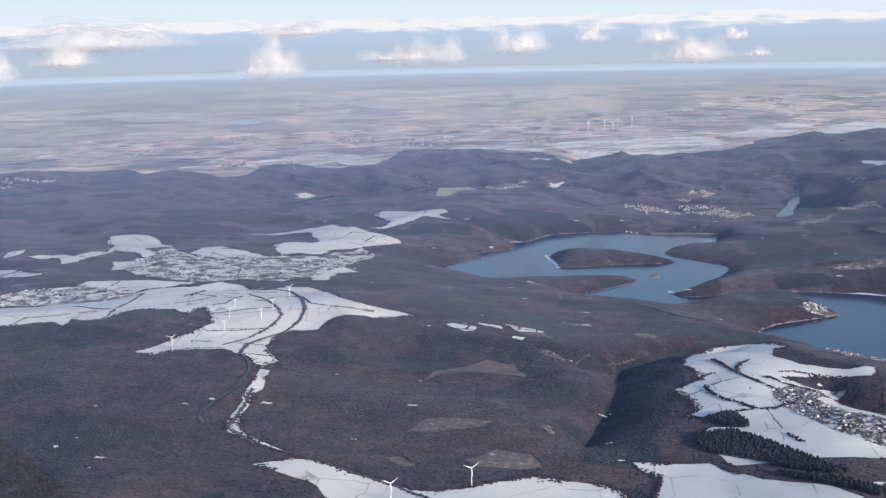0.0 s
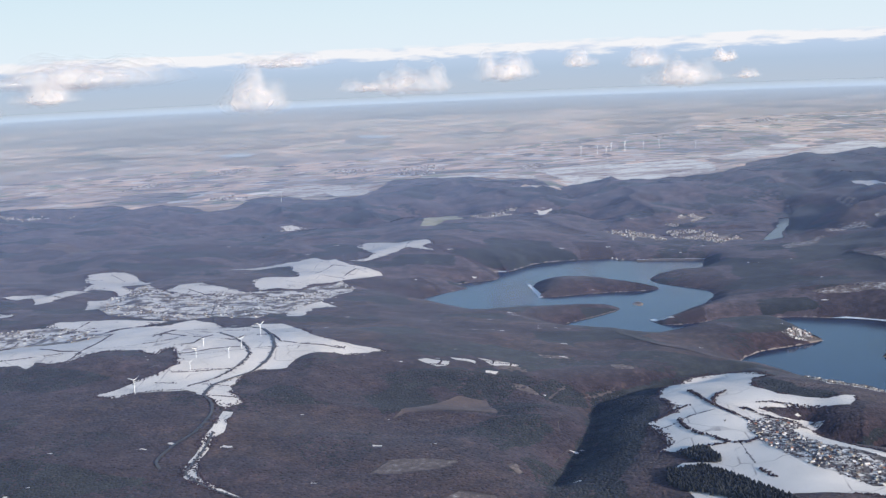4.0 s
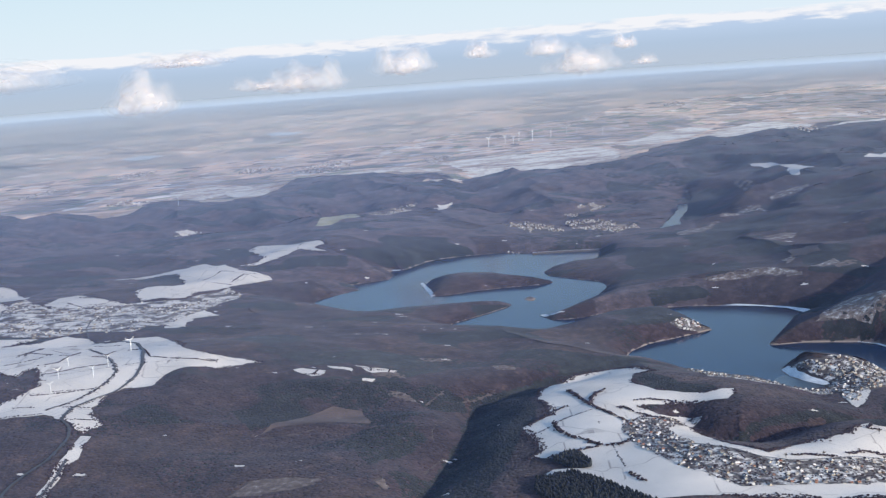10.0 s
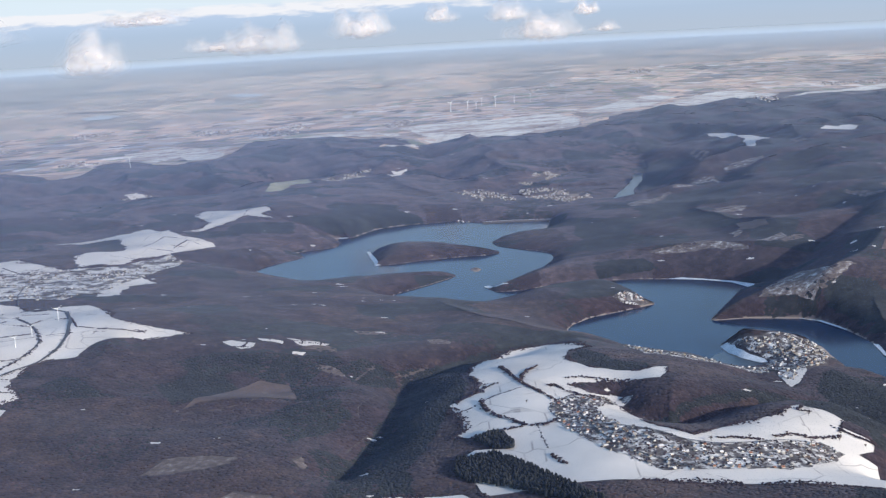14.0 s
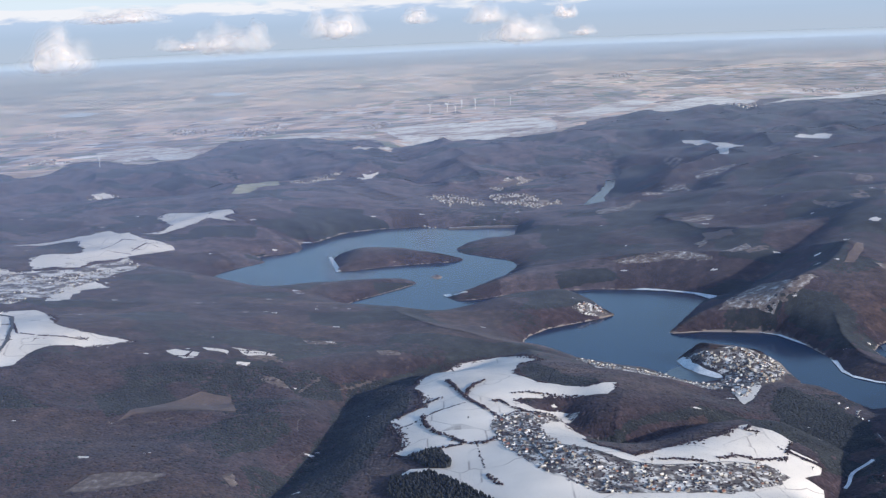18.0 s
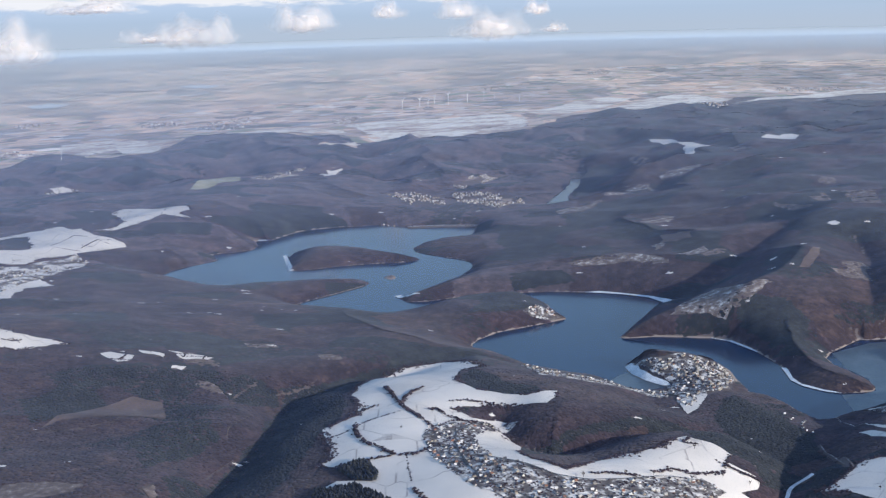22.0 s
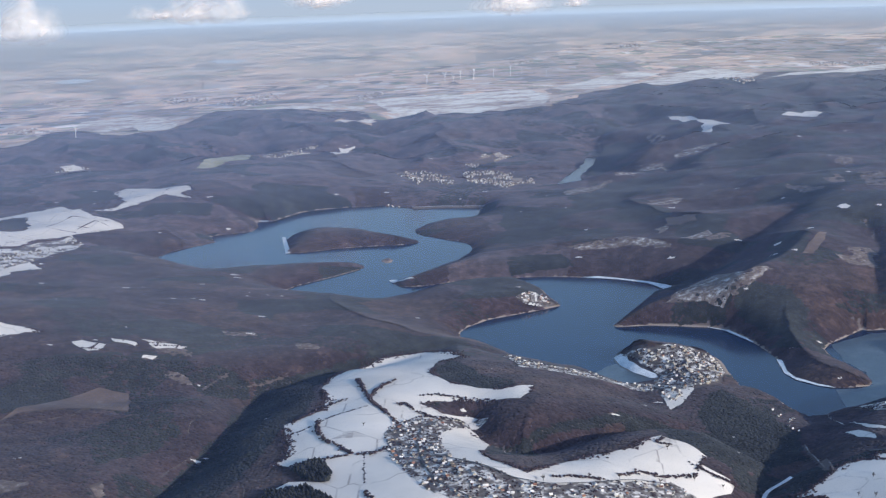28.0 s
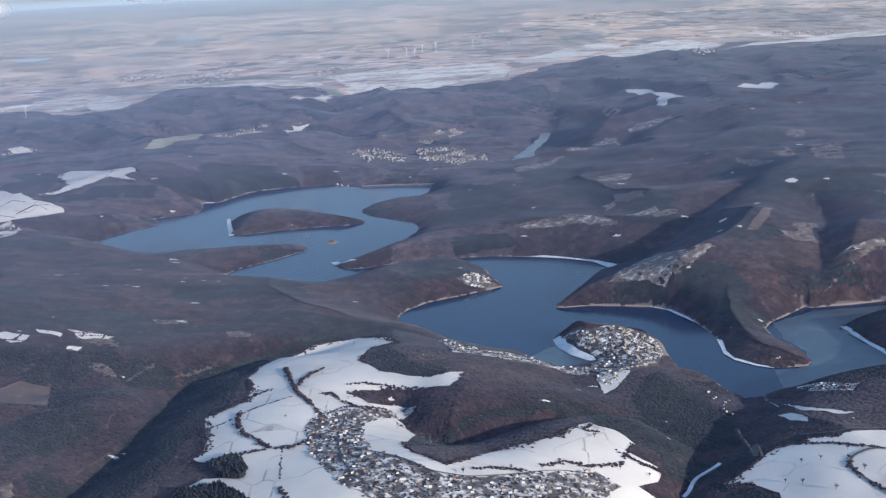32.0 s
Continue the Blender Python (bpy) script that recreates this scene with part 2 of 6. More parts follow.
TOWN_W = [
    (-321.3, 660.5), (-312.2, 724.7), (-284.6, 687.9), (-253.1, 682.3), (-236.1, 699.5), (-212.5, 705.8), (-190.4, 745.7), (-178.5, 727.8),
    (-187.2, 681.5), (-197.9, 630.7), (-208.4, 590.9), (-232.7, 602.3), (-244.9, 589.9), (-255.6, 584.4), (-271.8, 587.1), (-289.7, 594.2),
]
TOWN_W2 = [
    (-341.3, 540.4), (-330.3, 555.9), (-305.2, 560.9), (-265.6, 532.5), (-275.7, 520.7), (-307.3, 528.5), (-330.6, 516.8),
]
TOWN_F1 = [
    (-17.6, 1002.4), (3.8, 1027.7), (30.9, 1009.6), (31.3, 915.7), (5, 921.7),
]
TOWN_F2 = [
    (37.4, 1020.9), (62, 1025.4), (87.7, 996), (93, 936), (68.8, 900.1), (45.1, 928.1),
]
TOWN_F3 = [
    (39.5, 1049.5), (67.7, 1102.7), (89.7, 1113.4), (48.7, 1037.6),
]
TOWN_F4 = [
    (-112.2, 1103.5), (-91.9, 1151.2), (-89.4, 1122.3), (-101.2, 1076.9),
]
TOWN_F5 = [
    (-310.2, 1082.2), (-288.5, 1117.7), (-280.4, 1105.8), (-277.2, 1011.8), (-291.3, 1026.8),
]
TOWN_F6 = [
    (-617.6, 1096.5), (-578, 1260), (-555.2, 1233.1), (-558.1, 1114.6), (-577.6, 1058.2), (-603.8, 1067.2),
]
TOWN_F7 = [
    (-134.7, 1095.6), (-102.7, 1148.1), (-100.5, 1083.1), (-125.9, 1035),
]
TOWN_R1 = [
    (175.1, 446.2), (180.1, 440.6), (192.7, 430.1), (188.5, 425.6), (178.2, 434),
]
TOWN_R2 = [
    (145.4, 452.3), (152.1, 451.1), (152.8, 425.7), (147.7, 423.4),
]
TOWN_H = [
    (-15.7, 874.3), (4.2, 858), (3.6, 855.6), (-6.5, 860.3), (-15.4, 869.3),
]
ROAD_LOOP = [
    (-188.6, 424), (-189.4, 441.1), (-185, 452.9), (-178.7, 463), (-175.9, 479.1), (-176.2, 493.7), (-182.9, 520.1), (-197.1, 559.8),
    (-209.7, 570.2), (-221.9, 571.4),
]
ROAD_LOOP2 = [
    (-198.9, 436.7), (-191.9, 451.3), (-186, 468), (-185.2, 484.8), (-190.3, 498.4), (-199.9, 517), (-213.7, 539.2),
]
ROAD_VALLEY = [
    (-188.6, 424), (-183.3, 416.7), (-180.8, 408.1), (-179.4, 393.5), (-180.3, 382.9), (-184.1, 373.2), (-186.3, 364.1), (-186.3, 355.5),
    (-183, 350.7),
]
ROAD_CUT = [
    (-173.7, 383.4), (-172.9, 370.7), (-173.6, 346.6), (-163.6, 335.9), (-125.9, 312.9), (-110.9, 306.1), (-99.4, 294.4),
]
ROAD_FG = [
    (46.5, 417), (38.3, 420.4), (30, 409), (25.7, 400.5), (24.8, 386), (25.6, 371.7), (27.6, 359.4), (30.6, 349.5), (35.4, 341.9), (42.8, 336.8),
    (51.4, 329.7),
]
ROAD_R = [
    (194.3, 370.7), (171.6, 364.8), (167.4, 362.2), (164.9, 357.5), (164.7, 352), (171.5, 334.3),
]
ROAD_R0 = [
    (159.4, 384.8), (168.7, 380.2), (184.7, 384.9), (197, 385.9),
]
TRACK_S = [
    (147.8, 412.3), (147.2, 400.3), (143.9, 375.6), (145.1, 385), (148, 388.7), (145.4, 372.3),
]
CREEK = [
    (134.4, 376.7), (131.7, 373.6), (127.4, 374.2), (125.1, 370.6), (123.6, 365.5), (121.3, 363.4),
]
HEDGE1 = [
    (0.9, 454.5), (8.2, 424.3), (12.7, 415.9), (19, 399.2),
]
HEDGE2 = [
    (7, 426.8), (8.7, 437.3), (11.7, 444.7), (14.6, 448.9),
]
HEDGE3 = [
    (-7.2, 405.4), (-6.4, 394.9), (-3.4, 386.2), (6.7, 372.1),
]
HEDGE4 = [
    (-16.4, 395), (-11.4, 398.7), (-0.2, 412.4), (7.7, 420.5),
]
HEDGE5 = [
    (16.6, 421.9), (19.1, 424.5), (22.2, 419.4), (27.9, 414.2),
]
HEDGE6 = [
    (-10.7, 370), (6.7, 372.1), (13.1, 371.9), (16.6, 377),
]
HEDGE7 = [
    (17, 373.3), (9.7, 373.8), (11.5, 351.7),
]
HEDGE8 = [
    (11.2, 348.4), (15.4, 337.1),
]
HEDGE9 = [
    (63.4, 352.3), (69.5, 354.6), (77.1, 354.5),
]
HEDGE10 = [
    (82, 359.5), (88.8, 365.4), (94.9, 364.9), (105.1, 370.2), (110.2, 382.3),
]
HEDGE11 = [
    (99.1, 392.5), (96.9, 387.7), (100.9, 386.8),
]
HEDGE12 = [
    (104.6, 377.9), (110.3, 372.8), (117.3, 371.5),
]
HEDGE13 = [
    (23.6, 431.3), (28.7, 432.9), (39.9, 431.1),
]
CONIF1 = [
    (-6.7, 370.1), (-2.7, 370.4), (1.9, 360.5), (0.9, 354.5), (-4.6, 357.3), (-10.9, 366.7),
]
HEDGE_S1 = [
    (-216.3, 479.9), (-200.7, 487.4), (-181.7, 495.1), (-161.4, 497.6),
]
HEDGE_S2 = [
    (-212.8, 456.7), (-199.6, 462.7), (-185.2, 464.5),
]
HEDGE_S3 = [
    (-263.9, 474), (-255.8, 495.7), (-241.8, 502.2),
]
HEDGE_S4 = [
    (-229.4, 534.7), (-210.2, 514.8), (-198.6, 511.3),
]
ICE_DARK = [
    (98.3, 657.5), (106.8, 656.8), (117.8, 652.5), (131, 643.9), (141.3, 634.2), (139.7, 622.6), (130.6, 641.4), (117.6, 650.4),
]
ICE_BAY = [
    (99.5, 522.5), (102.2, 522), (103.9, 516.2), (104.1, 511.6), (108.1, 504.2), (112.9, 498.3), (113.6, 495.3), (110.4, 496.1), (104.7, 503.4),
    (100.8, 512.2),
]
ICE_TONGUE = [
    (163.7, 514.9), (165.5, 512.7), (164.1, 499.7), (165.4, 491.6), (171.9, 483.4), (177.2, 479.7), (177, 478.9), (171.5, 481.8), (164.9, 489.3),
    (162.5, 497.7),
]
ICE_TIP = [
    (-72.1, 777), (-70, 777.2), (-61.2, 734.1), (-63.6, 731),
]
ICE_SPIT = [
    (-1, 669), (2.5, 672.9), (7.5, 655.1), (15.8, 649), (7.3, 648.6), (1.2, 654.1),
]
ICE_EAST = [
    (215, 523.7), (216.8, 520.7), (222.2, 490.4), (221.4, 487.9),
]
ICE_N = [
    (-97.3, 830.2), (-85.1, 827.8), (-91.5, 827.1),
]
BEACH_HILL = [
    (145.3, 562.7), (152.8, 556.7), (157.9, 545.7), (160, 538.6), (159.5, 538.1), (151.5, 556.3), (145.2, 562.1),
]
CLEAR1 = [
    (-114.2, 418.5), (-109.4, 425), (-87.8, 431.4), (-74.5, 430.8), (-79.9, 452), (-91.7, 455.8), (-110.2, 431.7),
]
CLEAR2 = [
    (-68.3, 363.6), (-65.8, 368.5), (-63, 360.3), (-65.3, 357.1),
]
CLEAR3 = [
    (-117.4, 328.2), (-112.2, 330.2), (-105.9, 323.1), (-110.1, 320.6),
]
CLEAR4 = [
    (-90.3, 329.3), (-81.7, 338.7), (-70.6, 335.6), (-66.8, 325.6), (-77.3, 321.7), (-86.2, 322.9),
]
MEADOW_PLOT = [
    (-163.8, 971.7), (-170.9, 1166.6), (-154.6, 1161.5), (-132.6, 1032.1), (-150.2, 997.2), (-158.1, 974.4),
]
FIELD_V2 = [
    (-38.3, 333.7), (-25.7, 331.2), (-14.8, 328.2), (-2.3, 313.1), (16.4, 301.1), (23.5, 290.6), (22.9, 280.2), (-35.7, 291.2), (-30.2, 321.1),
    (-36.4, 326.6),
]
CONIF2 = [
    (-16.2, 353), (-5.4, 353.6), (2.4, 344.6), (23.3, 309.7), (18.3, 309.1), (8.3, 317.1), (-1.7, 328.6), (-13, 335.7), (-16.9, 341.1),
]
CONIF3 = [
    (3.2, 316.1), (19.1, 305.3), (30.6, 294.7), (29.4, 289.6), (7.1, 310.2),
]
FROST1 = [
    (93.3, 689.3), (125.4, 695.4), (144.1, 677.8), (140.7, 674.4), (120.9, 681), (100.4, 683.5),
]
FROST2 = [
    (151.7, 983.5), (171.1, 966.1), (187.2, 961.3), (191.2, 932.1), (185.2, 932.9), (179.8, 952.9), (161.9, 959.9), (137.3, 897.7),
]
FROST3 = [
    (197.2, 972), (217, 989.6), (235.3, 995.7), (226.4, 970), (204.3, 963.5),
]
FROST4 = [
    (232, 785.6), (243.1, 769.3), (247.7, 748.8), (239.4, 754.3),
]
FROST5 = [
    (139.7, 589.8), (155.4, 606.9), (166.5, 583.6), (170.3, 577.4), (161.2, 568.9), (135, 575.4),
]
FROST6 = [
    (220.3, 614.4), (235.8, 630.7), (236.5, 615.1), (223.3, 606.1),
]
FROST7 = [
    (265, 801.1), (261.4, 763.4), (263.7, 750.7), (267.5, 779.4),
]
FROST8 = [
    (281.3, 848.2), (293.3, 871.6), (297.1, 858.7), (287.3, 843.5),
]
FROST9 = [
    (-28.9, 508.1), (-22, 509.5), (-17.5, 503.2), (-26.1, 500.3),
]
FROST10 = [
    (-62, 526.3), (-47.5, 527.3), (-44.8, 522.7), (-56.9, 518.4),
]
FROST11 = [
    (150.4, 785.6), (163.3, 791.9), (173.1, 789.2), (170.4, 782.5), (153.9, 773),
]
FROST12 = [
    (103.1, 849.4), (119.5, 847), (135.9, 884.1), (142.2, 888.4), (122.2, 834.5), (107.7, 834.4),
]
FROST13 = [
    (164.3, 675.4), (174.3, 682.4), (180.3, 683), (177.4, 675), (166.1, 668.9),
]
FROST14 = [
    (-71.1, 471.2), (-62.9, 466.7), (-58.1, 458.7), (-62.1, 459), (-68.4, 464.6),
]
FROST15 = [
    (137.9, 675.4), (146.5, 673.9), (146.4, 669.3), (137.9, 670.4),
]
FROST16 = [
    (-84.4, 497), (-76.8, 498.4), (-65.3, 489.5), (-64, 483.4), (-73.9, 484.4),
]
BROWN1 = [
    (148.8, 711.3), (163.3, 725.5), (168.7, 716.1), (157.4, 703.5),
]
BROWN2 = [
    (196.7, 604.6), (220.4, 647.2), (211.7, 620.1), (202, 604.8),
]
CLOTH1 = [
    (-74.2, 1086.2), (-70.7, 1139.4), (-57.3, 1144.4), (-60.5, 1135), (-67.2, 1065.5),
]
SNOW_F1 = [
    (-201.6, 1601.1), (-176.4, 1659.5), (-130, 1637.3), (-81.1, 1555.7), (-85.3, 1515.1), (-134.8, 1538.5),
]
SNOW_F2 = [
    (-378.9, 1364.3), (-415.1, 1511.8), (-369, 1542.7), (-303.5, 1525.8), (-261, 1463.5), (-282.2, 1440.3), (-262.5, 1331.8), (-276.6, 1289.6), (-310.2, 1357.2),
    (-323.8, 1400.3), (-341.4, 1316.2),
]
SNOW_F3 = [
    (150.3, 1691.6), (255.2, 1998.9), (318.2, 2081), (346.4, 2025.2), (275.8, 1811), (205.8, 1652.5),
]
SNOW_F4 = [
    (447.7, 1733.9), (522.5, 1913.5), (657.8, 2030.5), (806.4, 2155.7), (877.5, 2164.4), (828.1, 2035.1), (681.3, 1965.6), (573.5, 1886.7),
]
SNOW_F5 = [
    (93.3, 1492.4), (122.7, 1567.9), (147.1, 1636.1), (132.1, 1488.5), (103.6, 1415.8),
]
SNOW_F6 = [
    (-95.1, 1315.5), (-70.2, 1354.5), (-58.7, 1429.8), (-48, 1233.8), (-74.7, 1233.4),
]
SNOW_F7 = [
    (-272.4, 1559.8), (-221.6, 1568.2), (-152.1, 1572), (-193.6, 1517.6), (-241.2, 1519.2),
]
SNOW_BAY = [
    (110.5, 459.6), (115.3, 468.5), (121.7, 470.6), (115.1, 452.9), (109.9, 445.7),
]
THIN_ICE = [
    (190, 532.4), (211.5, 546.7), (260.9, 551.6), (253.6, 532.4), (219.1, 525.9), (214.3, 521.3), (224.2, 477.1), (221, 468.3), (182.1, 460.3),
    (174.5, 457.9), (177, 477), (185.1, 477.8), (191.7, 481.4), (193.4, 496), (189.7, 510.3),
]
THIN_ICE2 = [
    (100.4, 515.5), (103.1, 508.2), (112.4, 494.3), (109.4, 487.6), (101.1, 488.7), (93.3, 497.5), (89.4, 503.3), (94.3, 509.4),
]
HEDGE14 = [
    (159.2, 375.7), (166.5, 373.2), (171.3, 368.7), (178, 365.9),
]
HEDGE15 = [
    (166.2, 362.6), (164.7, 355.6), (166, 347.8), (169.2, 340.7),
]
TRACK1 = [
    (-52.4, 382.9), (-51.5, 388.6), (-46.8, 399.9),
]
TRACK2 = [
    (-50.7, 413), (-51.4, 420), (-46.2, 436.1),
]
TRACK3 = [
    (-54.9, 457.3), (-48.4, 473.1),
]
TRACK4 = [
    (-40.7, 468.7), (-33.4, 473.3), (-28.1, 478.5), (-26.3, 483.1),
]
TRACK5 = [
    (-94.4, 432.6), (-89.8, 446.2), (-81.6, 450.9), (-72.8, 437.8),
]
TRACK6 = [
    (-115.7, 414.8), (-103.3, 419), (-90.5, 427), (-81.1, 443.7),
]
TRACK7 = [
    (-113, 352.1), (-99.6, 353), (-88.4, 358.5), (-84.8, 362.9),
]
TRACK8 = [
    (-22.1, 352.2), (-22.5, 357.7), (-24.2, 361.9),
]
POND1 = [
    (-692.7, 2277.4), (-671.5, 2331.5), (-618.1, 2293.4), (-628.9, 2226), (-666.4, 2218.8),
]
POND2 = [
    (-498.2, 2688.8), (-471.7, 2735.4), (-407.2, 2666.5), (-423.7, 2603.4), (-468.5, 2628.2),
]
ROAD_DAM = [
    (4.2, 858), (26.7, 858.6), (52.2, 854.8),
]
LONERS = [
    (158.8, 362.5), (7.8, 397), (153.6, 362.9), (81.8, 357.4), (99.2, 383.6), (112.6, 367.6), (104.4, 367.6), (167.9, 367.7), (167.7, 353),
    (174.2, 365.4), (150.8, 351.8), (42.5, 350.3), (157.7, 345.2), (93.6, 360.4), (33, 359.3), (147, 354.6), (60.3, 349.2), (73.3, 354.7),
]
ROAD_FG2 = [
    (25.9, 371.7), (32.7, 365.2), (42.3, 358.2), (51.4, 349), (61.8, 346.8), (75.3, 351.4), (88.1, 359.5), (97.6, 361),
]
ROAD_FG3 = [
    (25.7, 400.5), (18.9, 396.4), (15.4, 388.8),
]
ROAD_BAY = [
    (103.8, 514.7), (111.6, 505.1), (119.7, 500.3), (128.7, 502.6), (135, 500.9),
]
ROAD_BAY2 = [
    (110, 483.2), (118.1, 489), (126, 485.2), (136, 494.3),
]
ROAD_W = [
    (-313.7, 639.1), (-291.8, 660.2), (-256.3, 654.6), (-227.5, 646.5), (-205.5, 669.8), (-185.3, 736.7),
]
ROAD_W2 = [
    (-227.7, 582.4), (-239.1, 614.8), (-245.6, 665.8), (-242.6, 696.7),
]
HEDGE16 = [
    (-18.1, 407.4), (-7, 421.2),
]
HEDGE17 = [
    (22.8, 411.5), (29.7, 413.8), (34, 417.2),
]
HEDGE18 = [
    (46.7, 363.5), (55.9, 354.4), (62.1, 360.5),
]
HEDGE19 = [
    (-16.2, 407.1), (-8.2, 423.2), (-0.8, 431.2),
]
FROST17 = [
    (143.1, 897.1), (172.2, 961.6), (185, 951.5), (185.9, 902.1), (182.5, 933.9), (170.7, 949.9), (145.3, 892.2),
]
FROST18 = [
    (197.5, 968.5), (222.7, 990.4), (235.7, 991), (218.8, 967.6), (197.9, 963.1),
]
FROST19 = [
    (192.9, 1099.6), (205, 1113.7), (209.7, 1080.5), (199.1, 998.8), (197.1, 1081.2),
]
FROST20 = [
    (282.9, 1145.5), (296.4, 1159.8), (293, 1129.8), (280.5, 1116.9),
]
FROST21 = [
    (271.6, 1066.9), (281.8, 1042.1), (280, 1026), (267.4, 1023.2),
]
FROST22 = [
    (326.4, 1159.2), (369.5, 1261.3), (342.1, 1159.7), (327.4, 1148.9),
]
FROST23 = [
    (275.1, 966.9), (286.1, 965.6), (282.6, 958), (275, 961),
]
FROST24 = [
    (285.5, 859.5), (299.3, 868.8), (293.6, 845.2), (283.6, 844.6),
]
FROST25 = [
    (255.2, 782.4), (264.3, 782.4), (263.3, 747.1), (256.7, 754.7),
]
FROST26 = [
    (231.5, 783.2), (248.3, 756.1), (247.3, 744.8), (236.3, 752.1), (236.4, 762.2),
]
FROST27 = [
    (281.8, 796.2), (299.5, 789.3), (280.1, 725.1), (265.6, 733),
]
FROST28 = [
    (280.8, 692.4), (292.3, 691.4), (290.3, 685.5),
]
FROST29 = [
    (274.6, 670.2), (284, 667.3), (282.5, 663),
]
FROST30 = [
    (211.9, 603.6), (222.4, 609.5), (236.2, 619.2), (228.2, 595.9), (220.5, 596.4), (214, 598),
]
FROST31 = [
    (129.2, 578.4), (148.8, 605), (166.2, 585.9), (180.2, 587.5), (171.6, 578.8), (157, 572.7), (154.3, 567.8), (143.6, 572.9),
]
FROST32 = [
    (219.6, 557.9), (230.6, 567.7), (245.6, 578.6), (254.2, 581.7), (252.9, 577.9), (238, 570), (225.2, 560.6),
]
FIELD_S8C = [
    (-408.5, 693.8), (-399.1, 701.7), (-398.3, 679.6), (-396.5, 668.3),
]
SNOW_PLOT_B = [
    (241, 697.3), (244.9, 698.4), (242.4, 689.4), (239.5, 689.7),
]
BROWN_SLOPE = [
    (-463.5, 908.4), (-462.2, 934.3), (-444.3, 925.2), (-416.6, 906.9), (-411.4, 875.1), (-441.8, 906.4),
]
BROWN_STRIP = [
    (153, 730.8), (167, 719.3), (166.4, 705.8), (151.3, 707.4),
]
CLEAR_NEAR = [
    (-112.9, 351.9), (-108.6, 363.4), (-97.1, 365.4), (-85.2, 361.7), (-86.7, 356.2), (-97.7, 351.9),
]
FROST_A = [
    (97.7, 687.6), (118.6, 687), (133.4, 686.5), (145.2, 674.6), (143.3, 672), (121, 681.9), (103.3, 683),
]
FROST_B = [
    (151.3, 676.3), (169.5, 688.8), (170.1, 678.7), (157.8, 671.6),
]
FROST_D = [
    (142.7, 893.5), (165.5, 955.4), (174.5, 960), (184.9, 959.9), (189.2, 932.5), (182.8, 945.1), (172.9, 947.7), (158.2, 893.3),
]
FROST_E = [
    (197.4, 973.5), (216.5, 986.4), (235.2, 994.8), (228.5, 970.4), (213.2, 966.7), (198.5, 967),
]
FROST_F = [
    (149.3, 776.1), (162, 782.7), (172.4, 788.9), (171, 779.8), (149.6, 766),
]
FROST_I = [
    (103.2, 850.2), (124.9, 867.1), (135.3, 877.5), (122.6, 839.6), (107.8, 835.8),
]
FROST_J = [
    (143.7, 708.1), (150.4, 712.1), (150.4, 700.8), (143.4, 694.2),
]
FROST_K = [
    (226.4, 573.1), (240.4, 578.7), (253, 582.8), (251.6, 578.4), (236.2, 573),
]
SPRUCE_RAVINE = [
    (-40.1, 471.1), (-34.8, 475.6), (-24.3, 480.6), (-15.1, 474.9), (-10.8, 434.8), (-14.3, 421.3), (-24.8, 418.6), (-36.9, 456.5),
]
SPRUCE_WEST = [
    (-99.4, 465), (-92.8, 476.9), (-80.5, 484.1), (-72.8, 470.4), (-69.2, 448.5), (-85.3, 450.4),
]
SPRUCE_GLADE = [
    (-64.7, 465.9), (-54.1, 477), (-40.9, 470.5), (-40.7, 458.4), (-52.1, 449.3),
]
SPRUCE_RISE = [
    (-99.7, 521.5), (-83.4, 544.3), (-61.7, 530.3), (-54.8, 514.2), (-70.6, 503), (-89.4, 501.4),
]
SPRUCE_COVE = [
    (-66, 584.6), (-44.6, 577.1), (-44.5, 549.1), (-59.9, 566.3),
]
SPRUCE_SLOPE = [
    (-83.5, 410.9), (-76, 421.2), (-57.4, 426.2), (-52.1, 411.9), (-61.4, 394.9), (-71.3, 375.2),
]
SPRUCE_FIELD = [
    (27, 463), (34.3, 478.2), (47, 453.7), (55.6, 444.5), (55.6, 433.8), (39.8, 437.4), (31.9, 444.3),
]
SPRUCE_HILL = [
    (158.8, 569.5), (167.8, 577.6), (181.1, 570.2), (185.9, 549.4), (174.5, 521.1), (166.1, 534.4), (158.9, 563.3),
]
SPRUCE_VALE = [
    (119.8, 444.7), (131.8, 469.7), (140.5, 452.3), (149.2, 422.3), (145.3, 398.1), (130.6, 393.5), (116.6, 391.1),
]
SPRUCE_BANK = [
    (125.2, 359.6), (129.7, 365.9), (134.5, 359.6), (148, 352.7), (150.5, 345.7),
]
SPRUCE_BAND = [
    (132.2, 790.8), (161.5, 756.3), (154.3, 728.7), (127.5, 744.4),
]
SPRUCE_DAM = [
    (60.2, 825.6), (97.5, 785.2), (91.4, 736.1), (62.8, 758.1),
]
SPRUCE_POOL = [
    (125.6, 875.2), (161.3, 887.3), (189.5, 870.8), (164.3, 799), (127.5, 813.6),
]
SPRUCE_EAST = [
    (247.5, 713.3), (271.8, 693.1), (263.1, 674.5), (238.6, 680.8),
]
SPRUCE_RIM = [
    (311.7, 817.8), (350.7, 859.9), (297.5, 708.9), (277.4, 711),
]
SPRUCE_TOP = [
    (224.7, 960.6), (270.8, 944.1), (245.7, 852.8), (213.2, 876.4),
]
SPRUCE_NEAR = [
    (-86.2, 485.8), (-69, 483.5), (-61.6, 470.3), (-73.1, 457.7), (-85.3, 467.1),
]
SPRUCE_POOLSIDE = [
    (132.2, 981.4), (149.8, 1106.5), (170.1, 1114.9), (187.4, 1097.4), (160.6, 1027.1), (142.9, 981.3),
]
